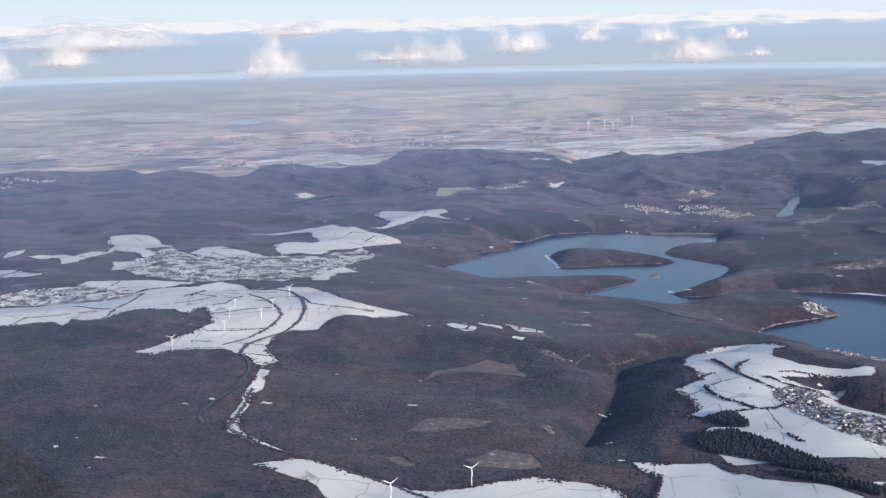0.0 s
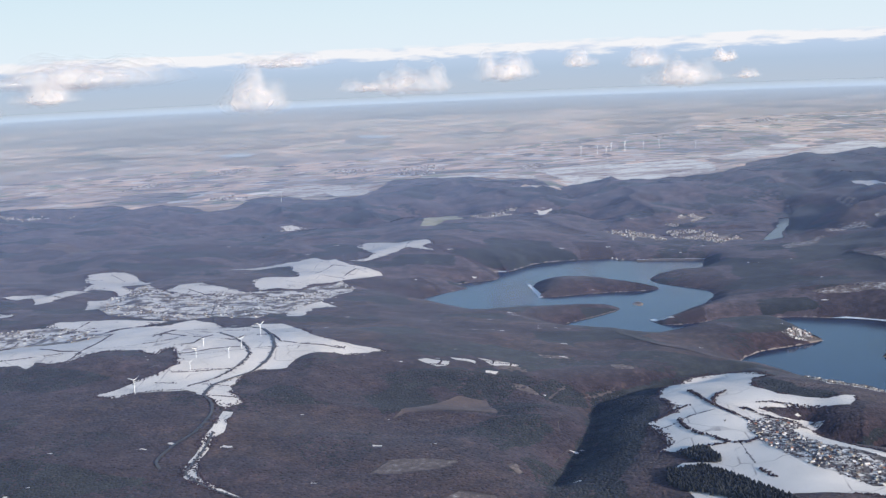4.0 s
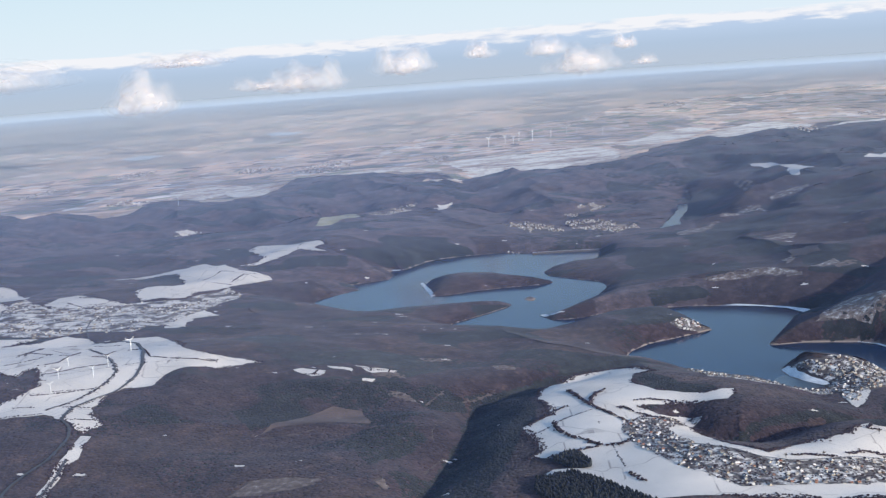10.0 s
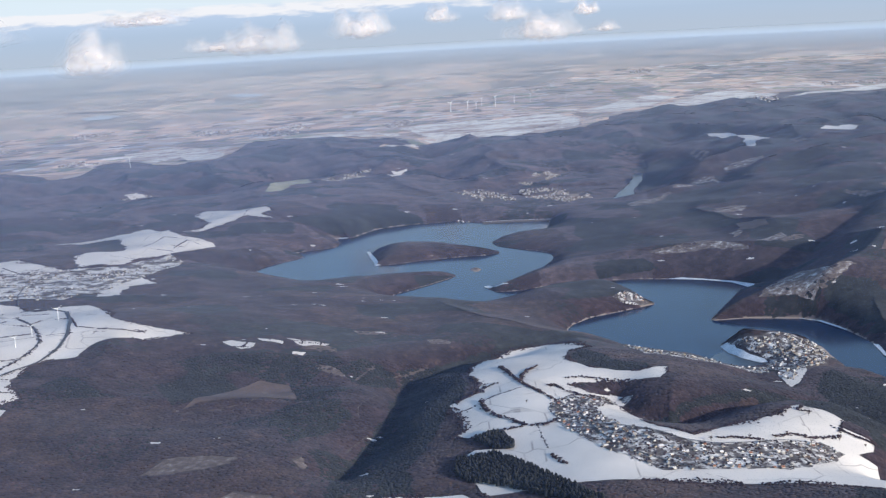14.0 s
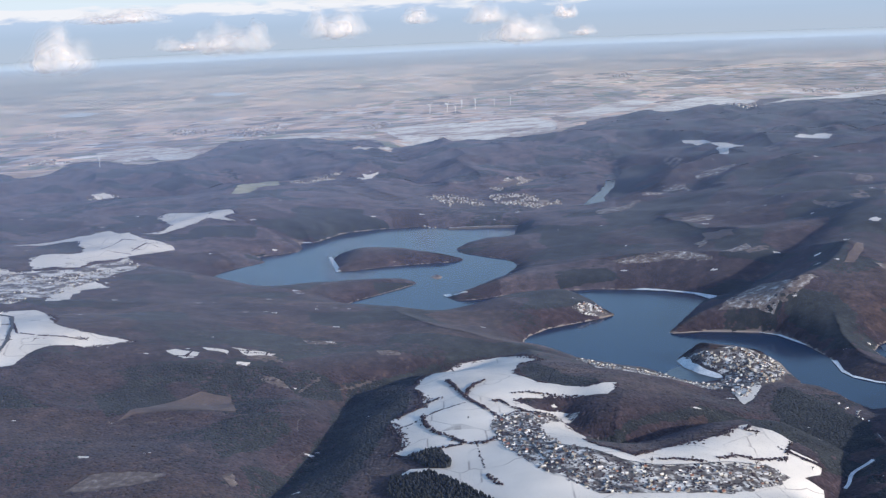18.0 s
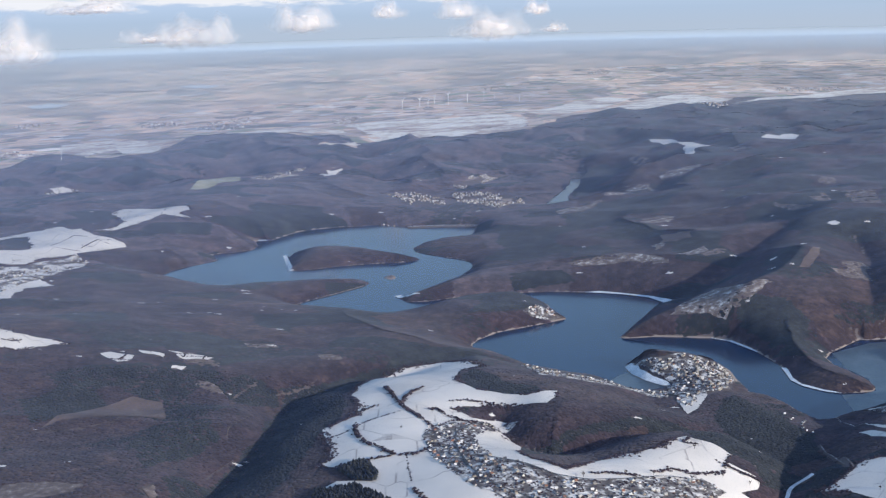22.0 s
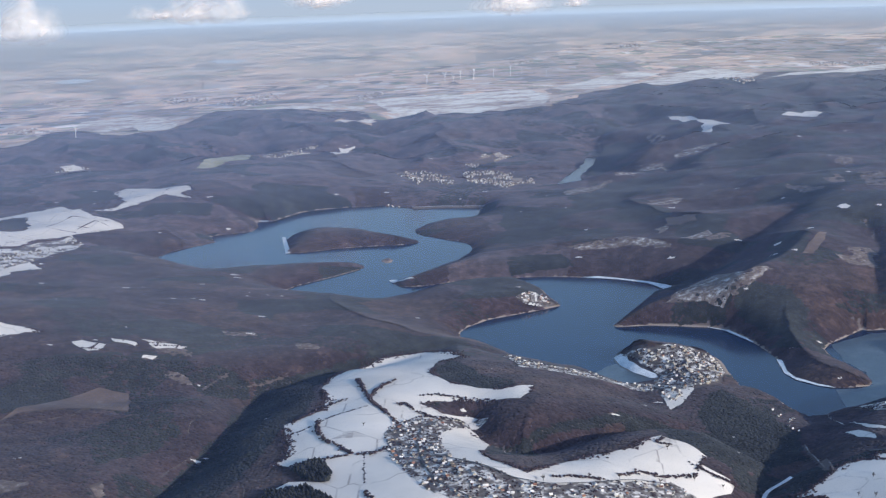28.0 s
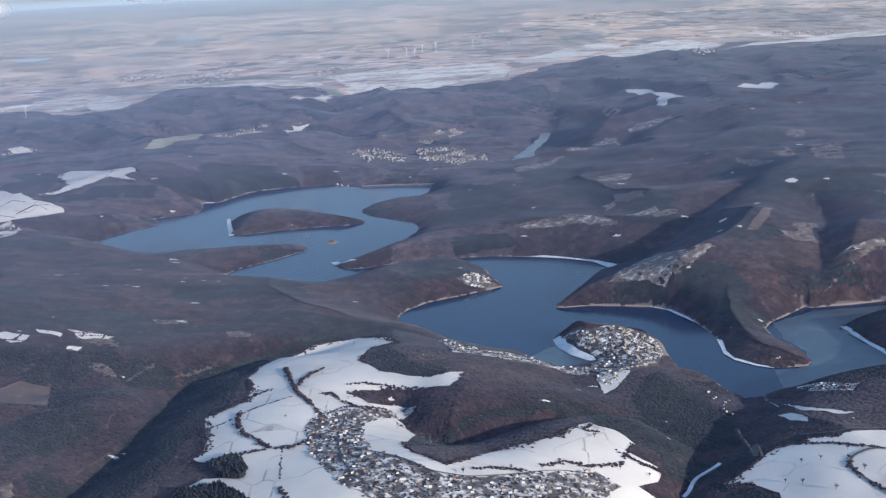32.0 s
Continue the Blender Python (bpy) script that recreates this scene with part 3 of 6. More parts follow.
OAK_SLOPE = [
    (91, 913.9), (100.7, 1089.3), (145, 1107.9), (135.6, 1050.3), (114.6, 975),
]
# dark crowns put in for the shade of the valley
SPRUCE_SHADE_STRIP = [
    (55.4, 399.8), (71.7, 408.2), (90.4, 419.9), (103.5, 391.6), (115.2, 380.8), (116.4, 368.6), (127, 373.1), (136.5, 413.2), (137.2, 430),
    (120.4, 425.1), (103.7, 429.4), (89.5, 426.1), (70.3, 411.7), (56.4, 402.6),
]
# spruce whose dark crowns also fill in shade north of the snow field
SPRUCE_SHADE_NORTH = [
    (-36.5, 469.9), (-25.6, 478.8), (-9.2, 496.6), (8.6, 503.9), (37.4, 511.8), (38.1, 498.8), (17.7, 504.4), (3, 471.4), (-9.2, 460.1),
    (-15, 454.8), (-27.6, 455.2),
]
LANE_A = [
    (-267, 472), (-263.2, 479.2), (-263.6, 510.5), (-264.4, 533.3),
]
LANE_B = [
    (-289.4, 505.8), (-274.6, 492.4), (-264.3, 489.8),
]
LANE_C = [
    (-239.7, 504.3), (-231.4, 508), (-225.7, 513.9),
]
LANE_D = [
    (-222.4, 500), (-215, 502.2), (-212.6, 524.2),
]
LANE_E = [
    (-217, 485.4), (-204.7, 493.1), (-192.5, 496.7),
]
LANE_F = [
    (-211.2, 455.4), (-199.1, 460.7), (-188.9, 464.4),
]
LANE_G = [
    (-241.3, 523), (-235.5, 526.8), (-224.2, 521.1),
]
LANE_H = [
    (-356.7, 783), (-340.4, 763.7), (-322.5, 739.2),
]
LANE_I = [
    (-278.7, 704.9), (-265.2, 688.1),
]
LANE_J = [
    (-279.9, 729.3), (-266.9, 722.2), (-250.9, 701.8),
]
LANE_K = [
    (-210.6, 764.6), (-204.1, 793.2), (-195.8, 790.5),
]
LANE_L = [
    (-190.8, 759.3), (-186.7, 781.6), (-173.8, 771.8),
]
LANE_M = [
    (-205.6, 757.9), (-189.7, 752.1),
]
LANE_N = [
    (-192.7, 546.9), (-175.7, 504.8), (-163.3, 500.8), (-148.4, 501.3),
]
SNOW_PLOT_H = [
    (-309, 1096.1), (-302.7, 1117.1), (-272.9, 1080), (-283.7, 1067),
]
VALE_A = [
    (-1, 492), (-9, 490), (-24, 475), (-36, 466), (-38, 448), (-38, 423), (-41, 405), (-48, 375), (-53, 358),
]
VALE_B = [
    (40, 421), (45, 407), (56, 395), (66, 399), (91, 415), (105, 422), (122, 424), (131, 411),
]
VALE_C = [
    (162, 440), (148, 426), (141, 410), (136, 391), (128, 380), (114, 350),
]
VALE_D = [
    (141, 615), (175, 655), (198, 685), (220, 711),
]
VALE_E = [
    (207, 533), (237, 615), (247, 654), (250, 678),
]
VALE_F = [
    (133, 972), (130, 1015), (152, 1105), (171, 1176), (196, 1213),
]
VALE_H = [
    (-325, 995), (-300, 1050), (-244, 1096), (-179, 1132), (-107, 1143), (-51, 1134), (-18, 1088),
]
VALE_I = [
    (7, 496), (24, 509), (37, 516), (50, 508),
]
RIDGE_D = [
    (104, 513), (121, 541), (137, 558), (160, 577), (189, 603), (209, 634),
]
RIDGE_F = [
    (139, 914), (168, 980), (193, 1000), (222, 1020),
]
RIDGE_G = [
    (-95, 433), (-80, 435), (-53, 440),
]
RIDGE_E = [
    (213, 508), (229, 556), (249, 603),
]
# ---- the lie of the land ----
# spot heights over the lake's level: x, y, height
SPOTS_NEAR = [(-19, 405, 17.6), (-66, 360, 17.7), (62, 430, 19.3), (109, 466, 2), (111, 384, 13.3), (98, 393, 16.9), (53, 508, 9.3),
              (-88, 436, 14.9), (12, 341, 21.3), (62, 419, 17.5), (-54, 456, 13.2), (-12, 494, 10.3), (-13, 413, 17.9), (0, 440, 17),
              (90, 300, 22), (152, 388, 11), (140, 330, 12), (180, 340, 16.5), (230, 380, 16), (160, 270, 20), (-48, 300, 14), (0, 250, 22)]
SPOTS_WEST = [(-127, 505, 22.9), (-98, 485, 21.8), (-218, 430, 26.4), (-183, 521, 28.1), (-183, 436, 24.7), (-177, 434, 26.2), (-127, 579, 18.5),
              (-190, 559, 21.7), (-105, 684, 5.1), (-300, 794, 11.8), (-188, 795, 12.4), (-144, 853, 17.6), (-197, 852, 11), (-107, 780, 2.1), (-60, 560, 13),
              (-20, 580, 11), (-250, 640, 18), (-330, 560, 24), (-140, 330, 20), (-230, 330, 22), (30, 560, 8)]
SPOTS_EAST = [(161, 579, 19.1), (215, 636, 24.4), (152, 781, 13.8), (180, 566, 14.6), (241, 696, 26.3), (284, 854, 24.6), (180, 1107, 8.9),
              (227, 1178, 13.6), (323, 1069, 26.6), (346, 1108, 22.5), (200, 520, 8), (75, 690, 8), (100, 760, 10), (300, 620, 20), (380, 760, 26), (105, 660, 6)]
SPOTS_FAR = [(-3, 986, -0.5), (86, 978, -2.3), (119, 1024, -4), (-75, 1128, -0.6), (-201, 1124, -3.6), (-297, 1103, -4.5), (-350, 1290, 5), (-34, 1377, -5),
             (-171, 1407, 4), (-27, 1834, -6), (394, 1611, 7.5), (44, 1761, -4), (-60, 1250, 12), (60, 1180, 14), (-260, 1220, 10), (140, 1300, 12), (300, 1350, 16),
             (560, 1500, 12), (-500, 1150, 2), (-600, 1400, 0), (-420, 950, 10), (-60, 960, 10), (-130, 1010, 12), (-260, 980, 12)]
SPOTS_RIM = [(-700, 500, 24), (600, 500, 22), (700, 1000, 24), (900, 1400, 12), (-900, 900, 6), (-900, 1700, -18), (0, 2200, -22), (900, 2200, -22), (-300, 0, 22),
             (300, 0, 22), (0, -400, 22), (-800, -300, 22), (800, -300, 22), (-1500, 1500, -20), (1700, 1700, -16), (0, 60, 22), (-60, 900, 9), (30, 910, 4)]


def lattice(x, y, seed):
    v = np.sin(x * 127.1 + y * 311.7 + seed * 74.7) * 43758.5453
    return v - np.floor(v)


def fbm(x, y, size, octaves=4, seed=0):
    """Smooth noise from -1 to 1 whose largest lumps are size across."""
    total, gain = 0.0, 0.5
    x, y = np.asarray(x, float) / size, np.asarray(y, float) / size
    for k in range(octaves):
        i, j = np.floor(x), np.floor(y)
        u, v = x - i, y - j
        u, v = u * u * (3 - 2 * u), v * v * (3 - 2 * v)
        a, b = lattice(i, j, seed + k), lattice(i + 1, j, seed + k)
        c, d = lattice(i, j + 1, seed + k), lattice(i + 1, j + 1, seed + k)
        total = total + gain * 2 * (a + (b - a) * u + (c - a) * v + (a - b - c + d) * u * v - 0.5)
        gain, x, y = gain * 0.5, x * 2.03 + 11.3, y * 2.03 + 7.9
    return total


def inside(x, y, ring):
    """Whether places lie in a closed outline, and how far they are from its line."""
    x, y = np.asarray(x, float), np.asarray(y, float)
    within, near = np.zeros(x.shape, bool), np.full(x.shape, 1e9)
    for (ax, ay), (bx, by) in zip(ring, ring[1:] + ring[:1]):
        if ay != by:
            within ^= ((ay > y) != (by > y)) & (x < (bx - ax) * (y - ay) / (by - ay) + ax)
        ex, ey = bx - ax, by - ay
        s = np.clip(((x - ax) * ex + (y - ay) * ey) / max(ex * ex + ey * ey, 1e-9), 0, 1)
        near = np.minimum(near, (x - ax - s * ex) ** 2 + (y - ay - s * ey) ** 2)
    return within, np.sqrt(near)


def ease(a, b, v):
    s = np.clip((v - a) / (b - a), 0, 1)
    return s * s * (3 - 2 * s)


def folds(x, y):
    """Side valleys and spurs."""
    ridge = 1 - 2 * np.abs(fbm(x + 0.35 * y, y - 0.2 * x, 120, 3, 5))
    y = np.asarray(y, float)
    bold = 1 + 0.9 * ease(850, 1100, y)
    spur = 1 - 2.6 * np.abs(fbm(x + 0.25 * y, 0.42 * y, 62, 3, 41))
    bench = 1 - 2.6 * np.abs(fbm(0.5 * x - 0.2 * y, y, 58, 3, 47))
    return bold * (4.6 * ridge + 2.6 * fbm(x, y, 48, 3, 9)) + 3.6 * spur * ease(960, 1120, y) + 3.2 * bench * ease(640, 760, y) * ease(90, 190, x) * (1 - ease(1000, 1150, y))


# side valleys and spurs: line, height, half width
CREASES = [(VALE_A, -11.0, 17.0), (VALE_B, -11.0, 12.0), (VALE_C, -13.0, 14.0), (VALE_D, -9.0, 18.0), (VALE_E, -8.0, 15.0), (VALE_F, -9.0, 18.0), (VALE_H, -7.0, 45.0),
           (VALE_I, -4.0, 12.0), (RIDGE_D, 6.0, 16.0), (RIDGE_F, 9.0, 14.0), (RIDGE_G, 3.0, 8.0), (RIDGE_E, 6.0, 14.0)]


def creases(x, y):
    total = np.zeros(np.shape(x))
    for line, height, width in CREASES:
        near = np.full(np.shape(x), 1e9)
        for (ax, ay), (bx, by) in zip(line, line[1:]):
            ex, ey = bx - ax, by - ay
            s = np.clip(((x - ax) * ex + (y - ay) * ey) / max(ex * ex + ey * ey, 1e-9), 0, 1)
            near = np.minimum(near, (x - ax - s * ex) ** 2 + (y - ay - s * ey) ** 2)
        total = total + height * np.exp(-np.sqrt(near + 4) / width)
    return total


SPOTS = np.array(SPOTS_NEAR + SPOTS_WEST + SPOTS_EAST + SPOTS_FAR + SPOTS_RIM, float)


def reach(dx, dy):
    return np.sqrt(dx * dx + dy * dy + 400.0)


def solve_spots():
    n = len(SPOTS)
    m = np.ones((n + 1, n + 1))
    m[n, n] = 0
    m[:n, :n] = reach(SPOTS[:, 0][:, None] - SPOTS[:, 0], SPOTS[:, 1][:, None] - SPOTS[:, 1]) - np.eye(n) * 3.0
    return np.linalg.solve(m, np.append(SPOTS[:, 2] - folds(SPOTS[:, 0], SPOTS[:, 1]) - creases(SPOTS[:, 0], SPOTS[:, 1]), 0))


SPOT_WEIGHTS = solve_spots()
FARM = PLAINEDGE + [(2900, 1500), (3100, 4900), (-3100, 4900), (-2900, 1400)]


def open_land(x, y):
    """Height of the land without the lakes."""
    x, y = np.asarray(x, float), np.asarray(y, float)
    h = np.full(x.shape, SPOT_WEIGHTS[-1])
    for w, (sx, sy, _) in zip(SPOT_WEIGHTS, SPOTS):
        h = h + w * reach(x - sx, y - sy)
    rough, out = np.ones(x.shape), y > 1000
    if out.any():
        tilled, gap = inside(x[out], y[out], FARM)
        rough[out] = np.where(tilled, 0.5 - 0.43 * ease(0, 45, gap), 0.5 + 0.5 * ease(0, 90, gap))
    h = h + rough * (folds(x, y) + creases(x, y))
    far = np.sqrt(x * x + y * y)
    plain = -20 - far * far / 1.274e6 + 1.5 * fbm(x, y, 400, 2, 3)
    k = ease(1500, 2300, far + 0.0 * x)
    return h * (1 - k) + plain * k


def shore_gap(x, y):
    """Distance to the lake's shore: positive on land, negative on water."""
    wet, gap = inside(x, y, LAKE)
    for isle in (ISLAND, ISLET):
        dry, d = inside(x, y, isle)
        gap = np.minimum(gap, d)
        wet = wet & ~dry
    return np.where(wet, -gap, gap)


def land(x, y):
    """Height of the ground."""
    x, y = np.asarray(x, float), np.asarray(y, float)
    h = open_land(x, y)
    box = (np.abs(x - 60) < 420) & (y > 350) & (y < 1000)
    if box.any():
        gap = shore_gap(x[box], y[box])
        k = 1 - np.exp(-(np.maximum(gap, 0) / 11) ** 1.25)
        dry = np.maximum(h[box], 1.5 + 3 * np.minimum(gap / 20, 1)) * k + h[box] * 0
        h[box] = np.where(gap > 0, np.where(gap > 60, h[box] + (dry - h[box]) * np.exp(-(gap - 60) / 30), dry), np.maximum(gap * 0.45, -3))
    box = (np.abs(x - 130) < 90) & (y > 850) & (y < 1160)
    if box.any():
        wet, gap = inside(x[box], y[box], LAKELET)
        bowl = LAKELET_LEVEL + 0.4 + 0.11 * gap
        h[box] = h[box] + (np.minimum(h[box], bowl) - h[box]) * (1 - ease(25, 60, gap))
        h[box] = np.where(wet, LAKELET_LEVEL - np.minimum(gap, 2), LAKELET_LEVEL + (np.maximum(h[box], LAKELET_LEVEL + 0.3) - LAKELET_LEVEL) * (1 - np.exp(-gap / 4)))
    return h


# ---- materials ----
def material(name, rough=0.8, metal=0.0):
    m = bpy.data.materials.new(name)
    m.use_nodes = True
    b = m.node_tree.nodes["Principled BSDF"]
    b.inputs["Roughness"].default_value, b.inputs["Metallic"].default_value = rough, metal
    return m, m.node_tree.nodes, m.node_tree.links, b


def node(nodes, kind, **values):
    n = nodes.new("ShaderNode" + kind)
    for key, value in values.items():
        n.inputs[key.replace("_", " ")].default_value = value
    return n


def ramp(nodes, stops):
    r = nodes.new("ShaderNodeValToRGB")
    e = r.color_ramp.elements
    while len(e) < len(stops):
        e.new(0.5)
    for one, (at, c) in zip(e, stops):
        one.position, one.color = at, (*c, 1)
    return r


def place(nodes, links, scale=(1, 1, 1), world=True):
    src = nodes.new("ShaderNodeNewGeometry" if world else "ShaderNodeTexCoord")
    m = nodes.new("ShaderNodeMapping")
    m.inputs["Scale"].default_value = scale
    links.new(src.outputs["Position" if world else "Object"], m.inputs["Vector"])
    return m.outputs["Vector"]


def mixed(nodes, links, fac, a, b, kind="MIX"):
    m = nodes.new("ShaderNodeMix")
    m.data_type, m.blend_type = "RGBA", kind
    for socket, v in ((m.inputs[0], fac), (m.inputs[6], a), (m.inputs[7], b)):
        if isinstance(v, (int, float)):
            socket.default_value = v
        elif isinstance(v, tuple):
            socket.default_value = (*v, 1)
        else:
            links.new(v, socket)
    return m.outputs[2]


def mottled(name, stops, size, fine, rough=0.85, bump=0.0, detail=6, fine_mix=0.35, world=True, metal=0.0):
    """A surface with large patches through a ramp and a fine grain over them. Sizes in units."""
    m, nodes, links, b = material(name, rough, metal)
    at = place(nodes, links, world=world)
    big = node(nodes, "TexNoise", Scale=1 / size, Detail=detail, Roughness=0.6)
    small = node(nodes, "TexNoise", Scale=1 / fine, Detail=3)
    links.new(at, big.inputs["Vector"])
    links.new(at, small.inputs["Vector"])
    r = ramp(nodes, stops)
    links.new(big.outputs["Fac"], r.inputs[0])
    grain = ramp(nodes, [(0.3, (0.45, 0.45, 0.45)), (0.7, (1.35, 1.35, 1.35))])
    links.new(small.outputs["Fac"], grain.inputs[0])
    links.new(mixed(nodes, links, fine_mix, r.outputs[0], mixed(nodes, links, 1.0, r.outputs[0], grain.outputs[0], "MULTIPLY")), b.inputs["Base Color"])
    if bump:
        bm_ = node(nodes, "Bump", Strength=0.6, Distance=bump)
        links.new(small.outputs["Fac"], bm_.inputs["Height"])
        links.new(bm_.outputs[0], b.inputs["Normal"])
    return m


def island_varied(name, stops, rough=0.9, patch=60.0, patch_stops=None, gloss=0.12):
    """Each separate piece of the mesh takes its own shade; wide patches shift it."""
    m, nodes, links, b = material(name, rough)
    geo = nodes.new("ShaderNodeNewGeometry")
    r = ramp(nodes, stops)
    links.new(geo.outputs["Random Per Island"], r.inputs[0])
    out = r.outputs[0]
    if patch_stops:
        n = node(nodes, "TexNoise", Scale=1 / patch, Detail=5, Roughness=0.65)
        links.new(place(nodes, links), n.inputs["Vector"])
        p = ramp(nodes, patch_stops)
        links.new(n.outputs["Fac"], p.inputs[0])
        out = mixed(nodes, links, 1.0, out, p.outputs[0], "MULTIPLY")
        twig = node(nodes, "TexNoise", Scale=1 / 9, Detail=7, Roughness=0.72)
        links.new(place(nodes, links), twig.inputs["Vector"])
        q = ramp(nodes, [(0.35, (0.58, 0.60, 0.64)), (0.5, (0.95, 0.95, 0.95)), (0.65, (1.5, 1.43, 1.38))])
        links.new(twig.outputs["Fac"], q.inputs[0])
        out = mixed(nodes, links, 1.0, out, q.outputs[0], "MULTIPLY")
    nodes.remove(b)
    front, back, both = nodes.new("ShaderNodeBsdfDiffuse"), nodes.new("ShaderNodeBsdfTranslucent"), nodes.new("ShaderNodeMixShader")
    both.inputs[0].default_value = 0.4
    links.new(out, front.inputs[0])
    links.new(out, back.inputs[0])
    links.new(front.outputs[0], both.inputs[1])
    links.new(back.outputs[0], both.inputs[2])
    # added bluish sheen that lifts distant crowns as haze would
    sheen, sheened = nodes.new("ShaderNodeBsdfSheen"), nodes.new("ShaderNodeMixShader")
    sheen.inputs[0].default_value, sheen.inputs[1].default_value = (0.5, 0.56, 0.7, 1), 0.6
    sheened.inputs[0].default_value = gloss
    links.new(both.outputs[0], sheened.inputs[1])
    links.new(sheen.outputs[0], sheened.inputs[2])
    links.new(sheened.outputs[0], nodes["Material Output"].inputs[0])
    return m


def ground_material():
    m, nodes, links, b = material("forest_floor", 0.95)
    at = place(nodes, links)
    big = node(nodes, "TexNoise", Scale=1 / 70, Detail=8, Roughness=0.62)
    links.new(at, big.inputs["Vector"])
    r = ramp(nodes, [(0.3, (0.062, 0.053, 0.056)), (0.5, (0.088, 0.07, 0.07)), (0.62, (0.11, 0.085, 0.08)), (0.75, (0.13, 0.105, 0.1))])
    links.new(big.outputs["Fac"], r.inputs[0])
    frost = node(nodes, "TexNoise", Scale=1 / 28, Detail=9, Roughness=0.7)
    links.new(at, frost.inputs["Vector"])
    fr = ramp(nodes, [(0.62, (0, 0, 0)), (0.72, (0.6, 0.6, 0.6))])
    links.new(frost.outputs["Fac"], fr.inputs[0])
    snowy = mixed(nodes, links, fr.outputs[0], r.outputs[0], (0.62, 0.62, 0.66))
    # the bare bank between high and low water
    sep = nodes.new("ShaderNodeSeparateXYZ")
    links.new(at, sep.inputs[0])
    band = nodes.new("ShaderNodeMapRange")
    band.inputs[1].default_value, band.inputs[2].default_value, band.inputs[3].default_value, band.inputs[4].default_value = 0.3, 0.85, 1.0, 0.0
    links.new(sep.outputs[2], band.inputs[0])
    low = node(nodes, "Math")
    low.operation = "GREATER_THAN"
    low.inputs[1].default_value = -0.6
    links.new(sep.outputs[2], low.inputs[0])
    both = node(nodes, "Math")
    both.operation = "MULTIPLY"
    links.new(band.outputs[0], both.inputs[0])
    links.new(low.outputs[0], both.inputs[1])
    links.new(mixed(nodes, links, both.outputs[0], snowy, (0.235, 0.19, 0.16)), b.inputs["Base Color"])
    return m


def farmland_material():
    m, nodes, links, b = material("winter_fields", 0.95)

    def patches(scale, stops, channel):
        cells = nodes.new("ShaderNodeTexVoronoi")
        cells.inputs["Scale"].default_value, cells.inputs["Randomness"].default_value = 1.0, 0.9
        cells.distance = "MANHATTAN"
        links.new(place(nodes, links, scale), cells.inputs["Vector"])
        sep = nodes.new("ShaderNodeSeparateColor")
        links.new(cells.outputs["Color"], sep.inputs[0])
        r = ramp(nodes, stops)
        links.new(sep.outputs[channel], r.inputs[0])
        return r.outputs[0]
    strips = patches((1 / 26, 1 / 30, 0), [(0.0, (0.16, 0.13, 0.115)), (0.12, (0.48, 0.34, 0.25)), (0.35, (0.82, 0.58, 0.42)), (0.5, (0.60, 0.44, 0.34)), (0.62, (0.30, 0.32, 0.21)), (0.72, (0.62, 0.46, 0.36)), (0.9, (0.66, 0.53, 0.44)), (1.0, (0.84, 0.76, 0.70))], 0)
    blocks = patches((1 / 75, 1 / 95, 0), [(0.0, (0.42, 0.46, 0.52)), (0.12, (0.6, 0.64, 0.68)), (0.3, (0.86, 0.87, 0.88)), (0.7, (1.06, 1.03, 1.0)), (1.0, (1.25, 1.22, 1.2))], 1)
    out = mixed(nodes, links, 1.0, strips, blocks, "MULTIPLY")
    shires = patches((1 / 280, 1 / 400, 0), [(0.0, (0.5, 0.54, 0.62)), (0.35, (0.95, 0.95, 0.95)), (0.7, (1.05, 1.02, 1.0)), (1.0, (1.2, 1.2, 1.2))], 2)
    out = mixed(nodes, links, 0.75, out, mixed(nodes, links, 1.0, out, shires, "MULTIPLY"))
    # thin leavings of snow in the furrows
    rime = node(nodes, "TexNoise", Scale=1.0, Detail=9, Roughness=0.72)
    links.new(place(nodes, links, (1 / 90, 1 / 55, 0)), rime.inputs["Vector"])
    white = ramp(nodes, [(0.62, (0, 0, 0)), (0.74, (0.4, 0.4, 0.4))])
    links.new(rime.outputs["Fac"], white.inputs[0])
    out = mixed(nodes, links, white.outputs[0], out, (0.80, 0.78, 0.77))
    # copses, hedges and wooded strips
    for size, low, deep in (((1 / 60, 1 / 80, 0), 0.615, 0.85), ((1 / 16, 1 / 22, 0), 0.63, 0.7)):
        wide = node(nodes, "TexNoise", Scale=1.0, Detail=8, Roughness=0.68)
        links.new(place(nodes, links, size), wide.inputs["Vector"])
        copse = ramp(nodes, [(low, (0, 0, 0)), (low + 0.03, (deep, deep, deep))])
        links.new(wide.outputs["Fac"], copse.inputs[0])
        out = mixed(nodes, links, copse.outputs[0], out, (0.16, 0.145, 0.155))
    links.new(out, b.inputs["Base Color"])
    return m


def water_material(name, deep, rough, ripple):
    m, nodes, links, b = material(name, rough)
    at = place(nodes, links)
    n = node(nodes, "TexNoise", Scale=1 / 60, Detail=6)
    links.new(at, n.inputs["Vector"])
    r = ramp(nodes, [(0.35, deep), (0.7, tuple(c * 1.5 for c in deep))])
    links.new(n.outputs["Fac"], r.inputs[0])
    links.new(r.outputs[0], b.inputs["Base Color"])
    wave = node(nodes, "TexNoise", Scale=1 / ripple, Detail=4)
    links.new(at, wave.inputs["Vector"])
    bump = node(nodes, "Bump", Strength=0.22, Distance=0.06)
    b.inputs["Specular IOR Level"].default_value = 0.36
    links.new(wave.outputs["Fac"], bump.inputs["Height"])
    links.new(bump.outputs[0], b.inputs["Normal"])
    b.inputs["IOR"].default_value = 1.33
    return m


